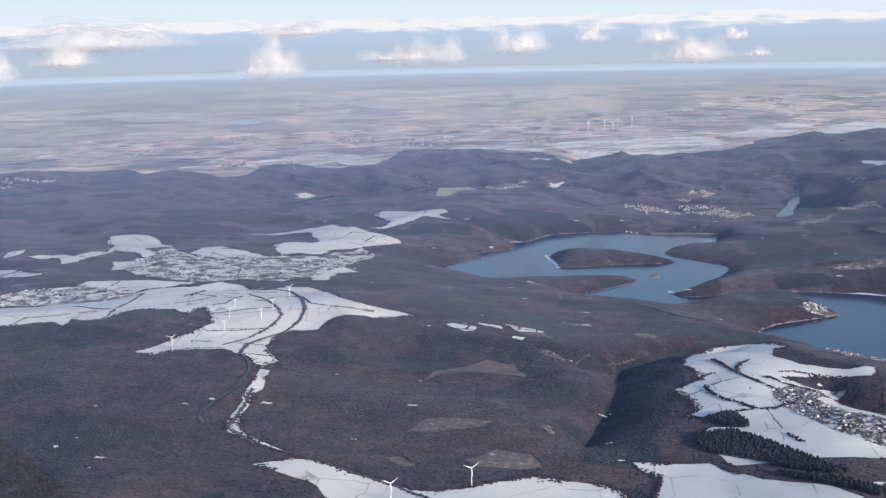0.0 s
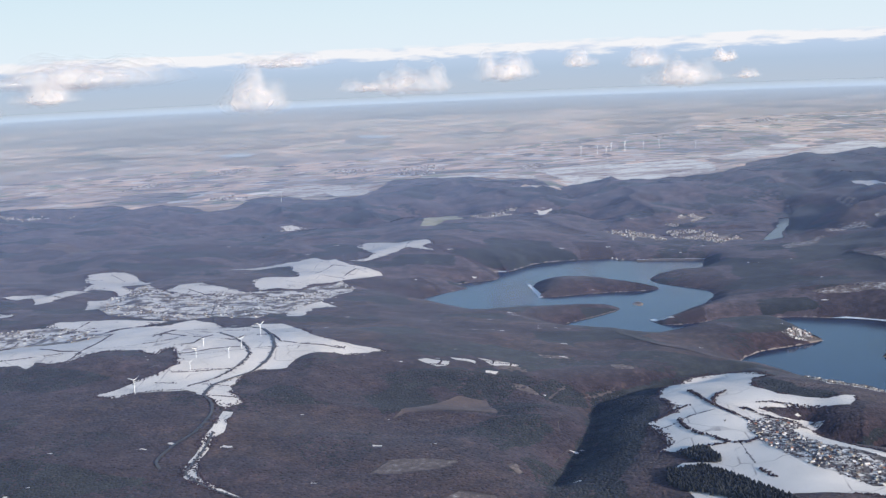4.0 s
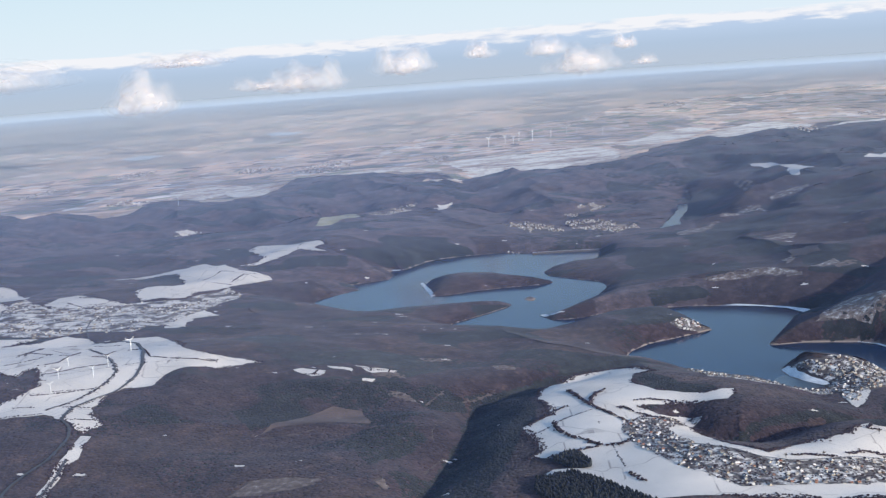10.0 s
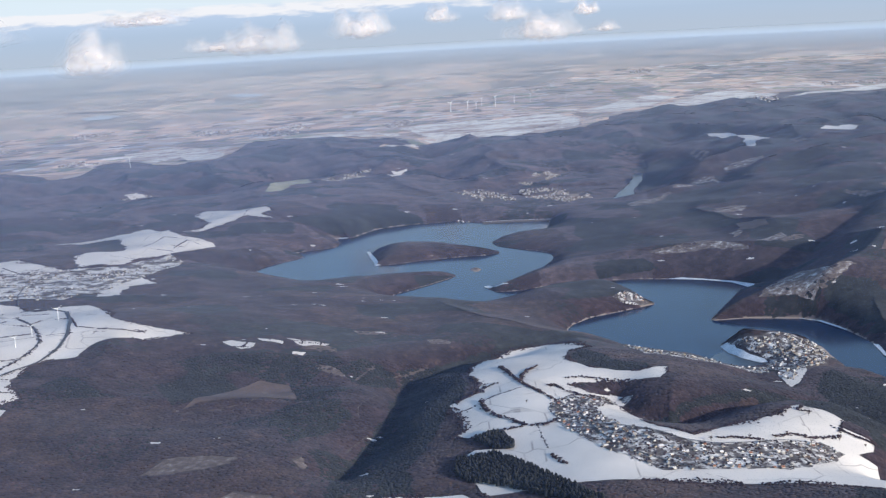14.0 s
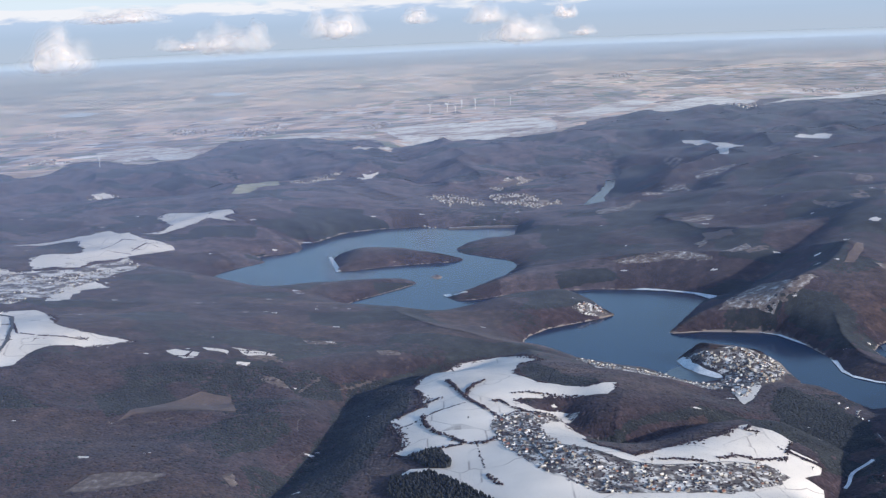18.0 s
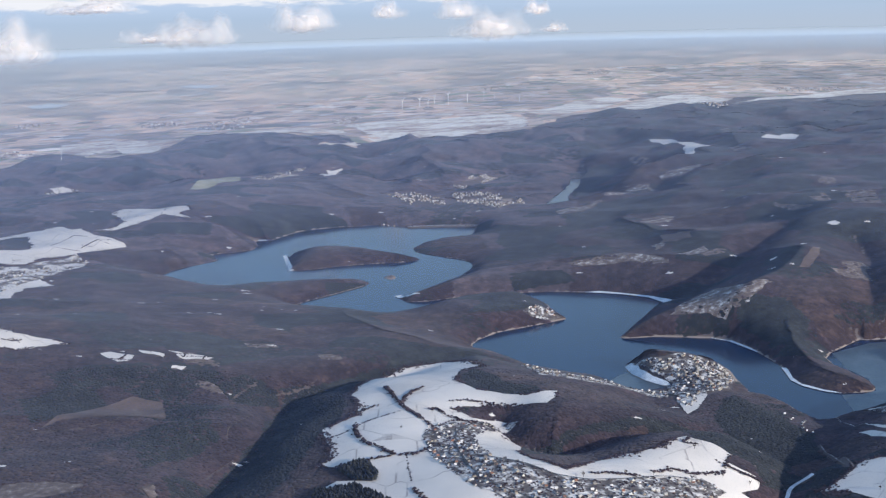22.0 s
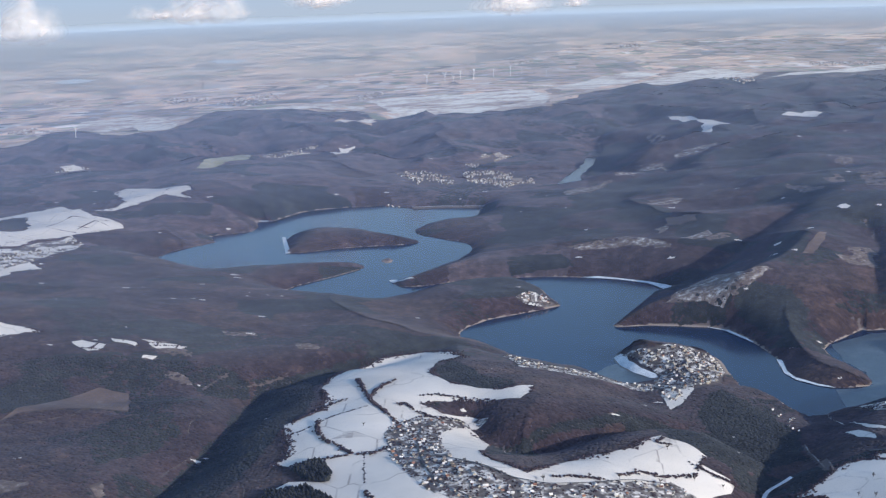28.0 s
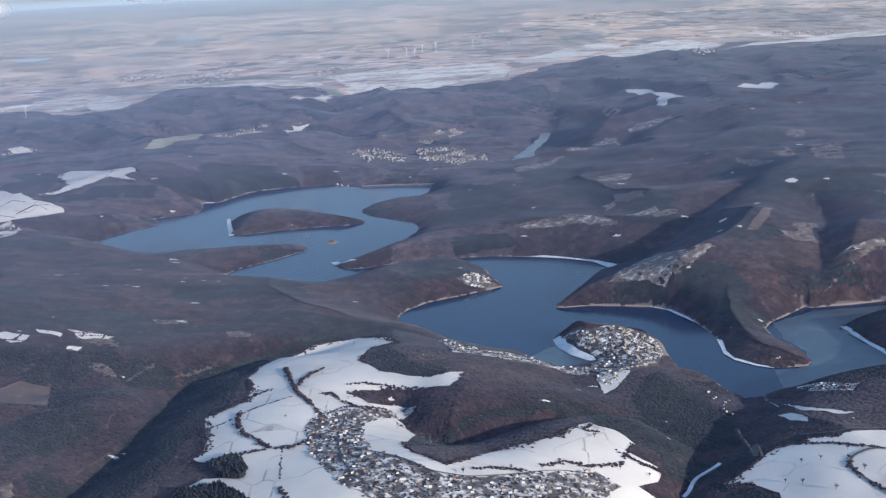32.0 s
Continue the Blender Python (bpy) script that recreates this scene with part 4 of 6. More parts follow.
def snow_material():
    m, nodes, links, b = material("snow", 0.75)
    at = place(nodes, links)
    big = node(nodes, "TexNoise", Scale=1 / 24, Detail=7, Roughness=0.6)
    links.new(at, big.inputs["Vector"])
    r = ramp(nodes, [(0.3, (0.52, 0.48, 0.445)), (0.5, (0.61, 0.56, 0.515)), (0.7, (0.68, 0.625, 0.575))])
    links.new(big.outputs["Fac"], r.inputs[0])
    # grass and fences that stand out of the snow along the edges of the plots
    warp = node(nodes, "TexNoise", Scale=1 / 15, Detail=2)
    links.new(at, warp.inputs["Vector"])
    moved = mixed(nodes, links, 0.06, at, warp.outputs["Color"], "ADD")
    plots = nodes.new("ShaderNodeTexVoronoi")
    plots.feature, plots.distance = "F2", "MANHATTAN"
    plots.inputs["Scale"].default_value = 1 / 27
    near = nodes.new("ShaderNodeTexVoronoi")
    near.feature, near.distance = "F1", "MANHATTAN"
    near.inputs["Scale"].default_value = 1 / 27
    links.new(moved, plots.inputs["Vector"])
    links.new(moved, near.inputs["Vector"])
    gap = node(nodes, "Math")
    gap.operation = "SUBTRACT"
    links.new(plots.outputs["Distance"], gap.inputs[0])
    links.new(near.outputs["Distance"], gap.inputs[1])
    line = ramp(nodes, [(0.01, (1, 1, 1)), (0.032, (0, 0, 0))])
    links.new(gap.outputs[0], line.inputs[0])
    tuft = node(nodes, "TexNoise", Scale=1 / 9, Detail=8, Roughness=0.75)
    links.new(at, tuft.inputs["Vector"])
    some = ramp(nodes, [(0.43, (0, 0, 0)), (0.56, (0.7, 0.7, 0.7))])
    links.new(tuft.outputs["Fac"], some.inputs[0])
    thin = ramp(nodes, [(0.66, (0, 0, 0)), (0.78, (0.5, 0.5, 0.5))])
    links.new(tuft.outputs["Fac"], thin.inputs[0])
    edge = mixed(nodes, links, 1.0, line.outputs[0], some.outputs[0], "MULTIPLY")
    out = mixed(nodes, links, edge, r.outputs[0], (0.2, 0.17, 0.16))
    out = mixed(nodes, links, thin.outputs[0], out, (0.4, 0.37, 0.35))
    links.new(out, b.inputs["Base Color"])
    small = node(nodes, "TexNoise", Scale=1 / 2.5, Detail=4)
    links.new(at, small.inputs["Vector"])
    bump = node(nodes, "Bump", Strength=0.5, Distance=0.12)
    links.new(small.outputs["Fac"], bump.inputs["Height"])
    links.new(bump.outputs[0], b.inputs["Normal"])
    return m


def stubble_material():
    """Snow blown off the furrows, so that it lies in long uneven streaks."""
    m, nodes, links, b = material("snow_over_stubble", 0.9)
    streak = node(nodes, "TexNoise", Scale=1.0, Detail=8, Roughness=0.66)
    links.new(place(nodes, links, (1 / 70, 1 / 34, 0)), streak.inputs["Vector"])
    fine = node(nodes, "TexNoise", Scale=1.0, Detail=5, Roughness=0.7)
    links.new(place(nodes, links, (1 / 9, 1 / 14, 0)), fine.inputs["Vector"])
    r = ramp(nodes, [(0.38, (0.12, 0.10, 0.10)), (0.43, (0.40, 0.30, 0.24)), (0.48, (0.56, 0.45, 0.37)), (0.515, (0.80, 0.73, 0.63)), (0.60, (0.92, 0.86, 0.77))])
    links.new(mixed(nodes, links, 0.35, streak.outputs["Color"], fine.outputs["Color"]), r.inputs[0])
    links.new(r.outputs[0], b.inputs["Base Color"])
    return m


SNOW = snow_material()
THIN_SNOW = mottled("thin_snow_over_brush", [(0.40, (0.095, 0.071, 0.064)), (0.52, (0.135, 0.104, 0.094)), (0.63, (0.20, 0.165, 0.15)), (0.74, (0.46, 0.435, 0.42))], 2.4, 0.4, 0.9, fine_mix=0.6)
FROSTED_HEATH = mottled("patchy_snow_on_heath", [(0.42, (0.11, 0.083, 0.076)), (0.53, (0.19, 0.155, 0.142)), (0.62, (0.36, 0.335, 0.32)), (0.72, (0.62, 0.59, 0.57))], 3.0, 0.5, 0.9, fine_mix=0.5)
STUBBLE_SNOW = stubble_material()
GROUND = ground_material()
FARMLAND = farmland_material()
WATER = water_material("lake_water", (0.006, 0.019, 0.048), 0.12, 1.1)
ICE = mottled("shore_ice", [(0.3, (0.46, 0.51, 0.56)), (0.6, (0.68, 0.70, 0.72))], 5, 0.6, 0.45)
GARDENS = mottled("snowy_gardens", [(0.39, (0.07, 0.06, 0.06)), (0.485, (0.13, 0.115, 0.112)), (0.545, (0.37, 0.355, 0.345)), (0.62, (0.64, 0.61, 0.585))], 3.2, 0.5, 0.9, fine_mix=0.3)
TOWN_PLOTS = mottled("snowy_town_plots", [(0.38, (0.09, 0.075, 0.075)), (0.46, (0.19, 0.17, 0.165)), (0.52, (0.48, 0.455, 0.435)), (0.58, (0.62, 0.585, 0.555))], 8.0, 0.8, 0.9, fine_mix=0.3)
GREY_ICE = mottled("thin_grey_ice", [(0.3, (0.035, 0.058, 0.082)), (0.55, (0.062, 0.086, 0.11)), (0.75, (0.13, 0.15, 0.17))], 12, 1.5, 0.3, fine_mix=0.3)
MEADOW = mottled("pale_meadow", [(0.3, (0.22, 0.2, 0.13)), (0.6, (0.34, 0.33, 0.24)), (0.8, (0.5, 0.5, 0.44))], 12, 2)
BARE_TREES = island_varied("bare_beech_crowns", [(0, (0.047, 0.032, 0.037)), (0.5, (0.062, 0.0425, 0.048)), (1, (0.081, 0.056, 0.061))], patch=55,
                           patch_stops=[(0.3, (0.72, 0.73, 0.8)), (0.5, (1.0, 0.98, 1.0)), (0.68, (1.35, 1.25, 1.2))])
RUSTY_TREES = island_varied("rusty_oak_crowns", [(0, (0.064, 0.041, 0.039)), (0.5, (0.082, 0.053, 0.050)), (1, (0.104, 0.068, 0.062))], patch=45,
                            patch_stops=[(0.3, (0.75, 0.75, 0.8)), (0.5, (1.0, 1.0, 1.0)), (0.7, (1.25, 1.2, 1.15))])
CONIFERS = island_varied("spruce_crowns", [(0, (0.030, 0.034, 0.037)), (0.6, (0.038, 0.042, 0.044)), (1, (0.048, 0.051, 0.051))], patch=40,
                         patch_stops=[(0.3, (0.8, 0.8, 0.85)), (0.7, (1.2, 1.2, 1.1))])
DAM_GRASS = mottled("dull_dam_grass", [(0.3, (0.075, 0.062, 0.058)), (0.7, (0.115, 0.095, 0.085))], 5, 0.7)
BROWN_FIELD = mottled("bare_brown_grass", [(0.32, (0.085, 0.060, 0.055)), (0.55, (0.125, 0.090, 0.080)), (0.72, (0.19, 0.155, 0.14))], 7, 1)
# haze put into the colour: paler, greyer crowns for the far woods
HAZED_TREES = island_varied("haze_paled_crowns", [(0, (0.100, 0.074, 0.083)), (0.5, (0.122, 0.091, 0.099)), (1, (0.146, 0.110, 0.118))], patch=70,
                           patch_stops=[(0.3, (0.72, 0.73, 0.78)), (0.5, (1.0, 1.0, 1.0)), (0.7, (1.2, 1.15, 1.12))])
ASPHALT = mottled("dark_wet_road", [(0.3, (0.045, 0.045, 0.05)), (0.7, (0.09, 0.088, 0.09))], 4, 0.4, 0.7)
SNOWY_ROAD = mottled("snow_packed_track", [(0.3, (0.45, 0.45, 0.48)), (0.7, (0.75, 0.76, 0.8))], 4, 0.4, 0.8)
WHITE_PAINT = mottled("white_tower_paint", [(0.3, (0.74, 0.75, 0.76)), (0.7, (0.82, 0.82, 0.82))], 2, 0.3, 0.4, fine_mix=0.1, world=False)


# ---- mesh helpers ----
def link_mesh(name, verts, faces, mat, parent=None, label="", **tags):
    me = bpy.data.meshes.new(name)
    me.from_pydata([tuple(v) for v in verts], [], [tuple(f) for f in faces])
    me.materials.append(mat)
    me.update()
    ob = new(name, me)
    ob.parent = parent
    if label or tags:
        tagged(ob, label, **tags)
    return ob


def big_mesh(name, verts, tris, mat, smooth=False):
    """A mesh of triangles from arrays."""
    verts, tris = np.asarray(verts, np.float32), np.asarray(tris, np.int32)
    me = bpy.data.meshes.new(name)
    me.vertices.add(len(verts))
    me.vertices.foreach_set("co", verts.ravel())
    me.loops.add(tris.size)
    me.loops.foreach_set("vertex_index", tris.ravel())
    me.polygons.add(len(tris))
    me.polygons.foreach_set("loop_start", np.arange(0, tris.size, 3, dtype=np.int32))
    me.polygons.foreach_set("use_smooth", np.full(len(tris), smooth))
    me.materials.append(mat)
    me.update(calc_edges=True)
    return new(name, me)


def part(name, bm, mat, parent, label=""):
    me = bpy.data.meshes.new(name)
    bm.to_mesh(me)
    bm.free()
    me.materials.append(mat)
    ob = new(name, me)
    ob.parent = parent
    if label:
        tagged(ob, label)
    return ob


def resample(line, step, closed=False):
    pts = [np.array(p, float) for p in line]
    if closed:
        pts.append(pts[0])
    out = []
    for a, b in zip(pts, pts[1:]):
        n = max(1, int(np.hypot(*(b - a)) / step))
        out += [a + (b - a) * k / n for k in range(n)]
    if not closed:
        out.append(pts[-1])
    return np.array(out)


def draped(name, ring, mat, lift=0.2, step=1.5, grid=4.0, ragged=0.6, label="", category="", kind="structure", group=""):
    """A sheet that lies on the ground inside an outline with an uneven edge."""
    from mathutils.geometry import delaunay_2d_cdt
    edge = resample(ring, step, True)
    edge = edge + ragged * np.stack([fbm(edge[:, 0], edge[:, 1], 7, 3, 21), fbm(edge[:, 0], edge[:, 1], 7, 3, 33)], -1)
    lo, hi = edge.min(0), edge.max(0)
    gx, gy = np.meshgrid(np.arange(lo[0] + grid / 2, hi[0], grid), np.arange(lo[1] + grid / 2, hi[1], grid))
    gx, gy = gx.ravel() + 0.31 * grid * np.sin(gy.ravel()), gy.ravel()
    ok, gap = inside(gx, gy, [tuple(p) for p in edge])
    ok &= gap > grid * 0.3
    pts = [Vector(p) for p in edge] + [Vector(p) for p in zip(gx[ok], gy[ok])]
    n = len(edge)
    vs, _, fs, *_ = delaunay_2d_cdt(pts, [(i, (i + 1) % n) for i in range(n)], [], 1, 1e-4)
    xy = np.array([(v.x, v.y) for v in vs])
    z = land(xy[:, 0], xy[:, 1]) + lift
    tris = [f[:] if (vs[f[1]] - vs[f[0]]).cross(vs[f[2]] - vs[f[0]]) > 0 else f[::-1] for f in fs if len(f) == 3]
    ob = big_mesh(name, np.column_stack([xy, z]), tris, mat, True)
    return tagged(ob, label, category, group, kind)


def ribbon(name, line, width, mat, lift=0.62, label="", category="road", kind="structure"):
    pts = resample(line, 1.5)
    if len(pts) > 4:
        for _ in range(3):
            pts[1:-1] = 0.25 * pts[:-2] + 0.5 * pts[1:-1] + 0.25 * pts[2:]
    d = np.gradient(pts, axis=0)
    d /= np.linalg.norm(d, axis=1)[:, None] + 1e-9
    side = np.stack([-d[:, 1], d[:, 0]], -1) * width / 2
    both = np.concatenate([pts + side, pts - side])
    n = len(pts)
    z = land(both[:, 0], both[:, 1])
    z = np.maximum(z[:n], z[n:]) + lift
    verts = np.column_stack([both, np.concatenate([z, z])])
    tris = []
    for i in range(n - 1):
        tris += [(i, n + i, n + i + 1), (i, n + i + 1, i + 1)]
    return tagged(big_mesh(name, verts, tris, mat, True), label, category, "", kind)


# ---- ground, one sheet to the horizon ----
def build_ground():
    ys = [-900.0 + 60 * k for k in range(18)]
    y = 180.0
    while y < 4960:
        ys.append(y)
        y += max(2.4, y / 165)
    ys = np.array(ys)
    u = np.linspace(-1, 1, 321)
    half = np.where(ys < 200, 900.0, 0.62 * ys + 130 + np.maximum(0, 600 - ys) * 0.0)
    X = u[None, :] * half[:, None]
    Y = np.repeat(ys[:, None], len(u), 1)
    Z = land(X.ravel(), Y.ravel())
    n, c = len(ys), len(u)
    idx = np.arange(n * c).reshape(n, c)
    a, b, d, e = idx[:-1, :-1].ravel(), idx[:-1, 1:].ravel(), idx[1:, 1:].ravel(), idx[1:, :-1].ravel()
    tris = np.concatenate([np.stack([a, b, d], -1), np.stack([a, d, e], -1)])
    ob = big_mesh("ground", np.column_stack([X.ravel(), Y.ravel(), Z]), tris, GROUND, True)
    ob.data.materials.append(FARMLAND)
    mx, my = X.ravel()[tris].mean(1), Y.ravel()[tris].mean(1)
    tilled, gap = inside(mx, my, FARM)
    ob.data.polygons.foreach_set("material_index", (tilled & (gap > 14)).astype(np.int32))
    tagged(ob, "brown wooded hills and valleys dusted with snow", "ground", "", "structure")


build_ground()


def water_sheet(name, rings, level, mat, label, cut=()):
    pts = np.array(rings[0])
    lo, hi = pts.min(0) - 4, pts.max(0) + 4
    step = 3.0
    gx, gy = np.arange(lo[0], hi[0], step), np.arange(lo[1], hi[1], step)
    X, Y = np.meshgrid(gx, gy)
    wet, gap = inside(X.ravel(), Y.ravel(), rings[0])
    keep = (wet | (gap < 5)).reshape(X.shape)
    idx = np.arange(X.size).reshape(X.shape)
    cell = keep[:-1, :-1] & keep[:-1, 1:] & keep[1:, 1:] & keep[1:, :-1]
    a, b, d, e = idx[:-1, :-1][cell], idx[:-1, 1:][cell], idx[1:, 1:][cell], idx[1:, :-1][cell]
    tris = np.concatenate([np.stack([a, b, d], -1), np.stack([a, d, e], -1)])
    used, tris = np.unique(tris, return_inverse=True)
    verts = np.column_stack([X.ravel(), Y.ravel(), np.full(X.size, level)])[used]
    tagged(big_mesh(name, verts, tris.reshape(-1, 3), mat, True), label, "water", "", "structure")


water_sheet("water_1", [LAKE], 0.0, WATER, "deep blue open water of a winding reservoir")
water_sheet("water_2", [LAKELET], LAKELET_LEVEL, WATER, "small pale blue pool in a wooded valley")

FIELDS = [FIELD_S2, FIELD_S3, FIELD_S4, FIELD_S5, FIELD_S6, FIELD_S7, FIELD_S8, FIELD_S11, FIELD_R1, FIELD_R2, FIELD_R3, FIELD_M1, FIELD_M2, FIELD_M3, FIELD_F1, FIELD_F2, FIELD_V, FIELD_S1A, FIELD_S3B, FIELD_S8B, FIELD_S9, FIELD_S10, FIELD_R2B, FIELD_V2, SNOW_BAY, CLOTH1, TOWN_W2, FIELD_S8C, SNOW_PLOT_B, SNOW_PLOT_H]
for ring in FIELDS:
    draped("snow_field", ring, SNOW, 0.22 + 0.0004 * ring[0][1], 1.5, 4 if ring[0][1] < 620 else 7, 0.6 if ring[0][1] < 430 else 2.4 if ring[0][1] < 620 else 4.2,
           label="open snow-covered field among bare woods", category="snow field", group="snow fields")
for ring in (FIELD_H1, FIELD_H2, SNOW_F1, SNOW_F2, SNOW_F3, SNOW_F4, SNOW_F5, SNOW_F6, SNOW_F7):
    draped("snow_field", ring, STUBBLE_SNOW, 1.2, 4, 20, 8, label="patchy snow over stubble on a far rise", category="snow field", group="snow fields")
FROSTED = [FROST1, FROST2, FROST3, FROST4, FROST5, FROST6, FROST7, FROST8, FROST9, FROST10, FROST11, FROST12, FROST13, FROST14, FROST15, FROST16, FROST17, FROST18, FROST19, FROST20, FROST21, FROST22, FROST23, FROST24, FROST25, FROST26, FROST27, FROST28, FROST29, FROST30, FROST32]
STREAKS = [FROST31, FROST_A, FROST_B, FROST_D, FROST_E, FROST_F, FROST_I, FROST_J, FROST_K]
for ring in STREAKS:
    draped("clearing", ring, FROSTED_HEATH, 0.45, 1.0, 4, 3.5, label="bare hillside heath under patchy snow", category="clearing", group="clearings")
for ring in [CLEAR2, CLEAR3, CLEAR4, CLEAR_NEAR] + FROSTED:
    draped("clearing", ring, THIN_SNOW, 0.3, 1.0, 4, 3.0, label="forest clearing with thin snow over brush", category="clearing", group="clearings")
SPIT_MID = np.mean(np.array(ICE_SPIT), 0)
ICE_SPIT = [tuple(SPIT_MID + (np.array(p) - SPIT_MID) * (0.9, 0.35)) for p in ICE_SPIT]
for ring in (ICE_DARK, ICE_BAY, ICE_TONGUE, ICE_TIP, ICE_SPIT, ICE_EAST, ICE_N, BEACH_HILL):
    ob = draped("shore_ice", ring, ICE, 0.25, 1.0, 3, 0.2, label="white rim of snow and ice on the shore", category="ice", group="shore ice")
    for v in ob.data.vertices:
        v.co.z = max(v.co.z, 0.25)
for ring in (BROWN1, BROWN2, BROWN_SLOPE, BROWN_STRIP, CLEAR1):
    draped("pasture", ring, BROWN_FIELD, 0.5, 2, 5, 0.6, label="bare brown pasture among the woods", category="pasture", group="pastures")
draped("meadow", MEADOW_PLOT, MEADOW, 0.4, 3, 8, 1, label="pale green meadow on a valley floor", category="meadow")
draped("farmland", FARM, FARMLAND, 0.9, 5, 30, 9, label="wide plain of brown and frosted winter fields", category="farmland")

for ring, high in ((TOWN_FG, 0.45), (TOWN_BAY, 0.3), (TOWN_FRONT, 0.3), (TOWN_W, 0.5), (TOWN_W2, 0.75), (TOWN_PEN, 0.3), (TOWN_R1, 0.5)):
    draped("village_ground", ring, TOWN_PLOTS if ring in (TOWN_W, TOWN_W2) else GARDENS, high, 1.2, 3, 2.6, label="trodden snow, gardens and lanes between houses", category="village ground")
for ring in (THIN_ICE, THIN_ICE2):
    ob = draped("thin_ice", ring, GREY_ICE, 0, 2, 8, 1.0, label="thin grey ice on a sheltered arm of the lake", category="ice")
    for v in ob.data.vertices:
        v.co.z = 0.06
ribbon("road", ROAD_LOOP, 1.3, ASPHALT, label="dark curving road between snow fields")
ribbon("road", ROAD_LOOP2, 0.6, ASPHALT, label="narrow dark lane across snow fields")
ribbon("road", ROAD_VALLEY, 1.1, ASPHALT, label="dark road cut into the wood")
ribbon("road", ROAD_CUT, 0.8, ASPHALT, label="dark road beside a snowy strip")
ribbon("road", ROAD_FG, 0.7, ASPHALT, label="dark village street")
ribbon("road", ROAD_R, 0.9, ASPHALT, label="dark curving road across a snow field")
ribbon("road", ROAD_R0, 0.7, ASPHALT, label="dark road along a snow field")
for line in (ROAD_FG2, ROAD_FG3, ROAD_BAY, ROAD_BAY2, ROAD_W, ROAD_W2):
    ribbon("road", line, 0.5, ASPHALT, 0.7, "narrow dark lane between village houses")
for ring in (POND1, POND2):
    draped("pond", ring, ICE, 1.6, 8, 30, 1.0, label="pale frozen pond on the plain", category="pond")
ribbon("track", TRACK_S, 0.5, FROSTED_HEATH, label="snow-packed winding track", category="track")
ribbon("track", CREEK, 1.2, SNOWY_ROAD, label="snowy creek bed in a dark valley", category="track")


def build_dam():
    """A long earth dam with a road along its crest."""
    pts = resample(ROAD_DAM, 3.0)
    d = np.gradient(pts, axis=0)
    d /= np.linalg.norm(d, axis=1)[:, None]
    side = np.stack([-d[:, 1], d[:, 0]], -1)
    rows = [(-4.0, -1.0), (-0.7, 1.0), (0.7, 1.0), (6.0, -3.0)]
    verts = np.concatenate([np.column_stack([pts + side * o, np.full(len(pts), z)]) for o, z in rows])
    n, tris = len(pts), []
    for k in range(3):
        for i in range(n - 1):
            a, c = k * n + i, (k + 1) * n + i
            tris += [(a, a + 1, c + 1), (a, c + 1, c)]
    tagged(big_mesh("dam", verts, tris, DAM_GRASS), "long grassed earth dam at the lake's end", "dam", "", "structure")
    strip = np.concatenate([np.column_stack([pts + side * o, np.full(len(pts), 1.06)]) for o in (-0.45, 0.45)])
    tris = []
    for i in range(n - 1):
        tris += [(i, i + 1, n + i + 1), (i, n + i + 1, n + i)]
    tagged(big_mesh("road", strip, tris, SNOWY_ROAD), "pale road along the dam crest", "road", "", "structure")


build_dam()


# ---- woods ----
def scatter(step, y0, y1, seed, left=0.5, right=0.38, pad=90):
    """Jittered places on a grid inside the part of the land that is looked at."""
    rng = np.random.default_rng(seed)
    ys = np.arange(y0, y1, step)
    xs = np.arange(-left * y1 - pad, right * y1 + pad, step)
    X, Y = np.meshgrid(xs, ys)
    X = X.ravel() + rng.uniform(-0.5, 0.5, X.size) * step
    Y = Y.ravel() + rng.uniform(-0.5, 0.5, Y.size) * step
    ok = (X > -left * Y - pad) & (X < right * Y + pad)
    return X[ok], Y[ok], rng


BARE_PLOTS = FIELDS + [TOWN_W, TOWN_FRONT, BROWN1, BROWN2, BROWN_SLOPE, BROWN_STRIP, CLEAR_NEAR, SNOW_F6, SNOW_F7, FIELD_H1, CLEAR1, CLEAR2, CLEAR3, CLEAR4, MEADOW_PLOT, ISLET, TOWN_BAY, TOWN_PEN, TOWN_R1, TOWN_H, TOWN_F1, TOWN_F2, TOWN_F3, TOWN_F4, TOWN_F5, TOWN_F7, TOWN_W2, ICE_BAY, ICE_EAST, ICE_SPIT, ICE_TIP]


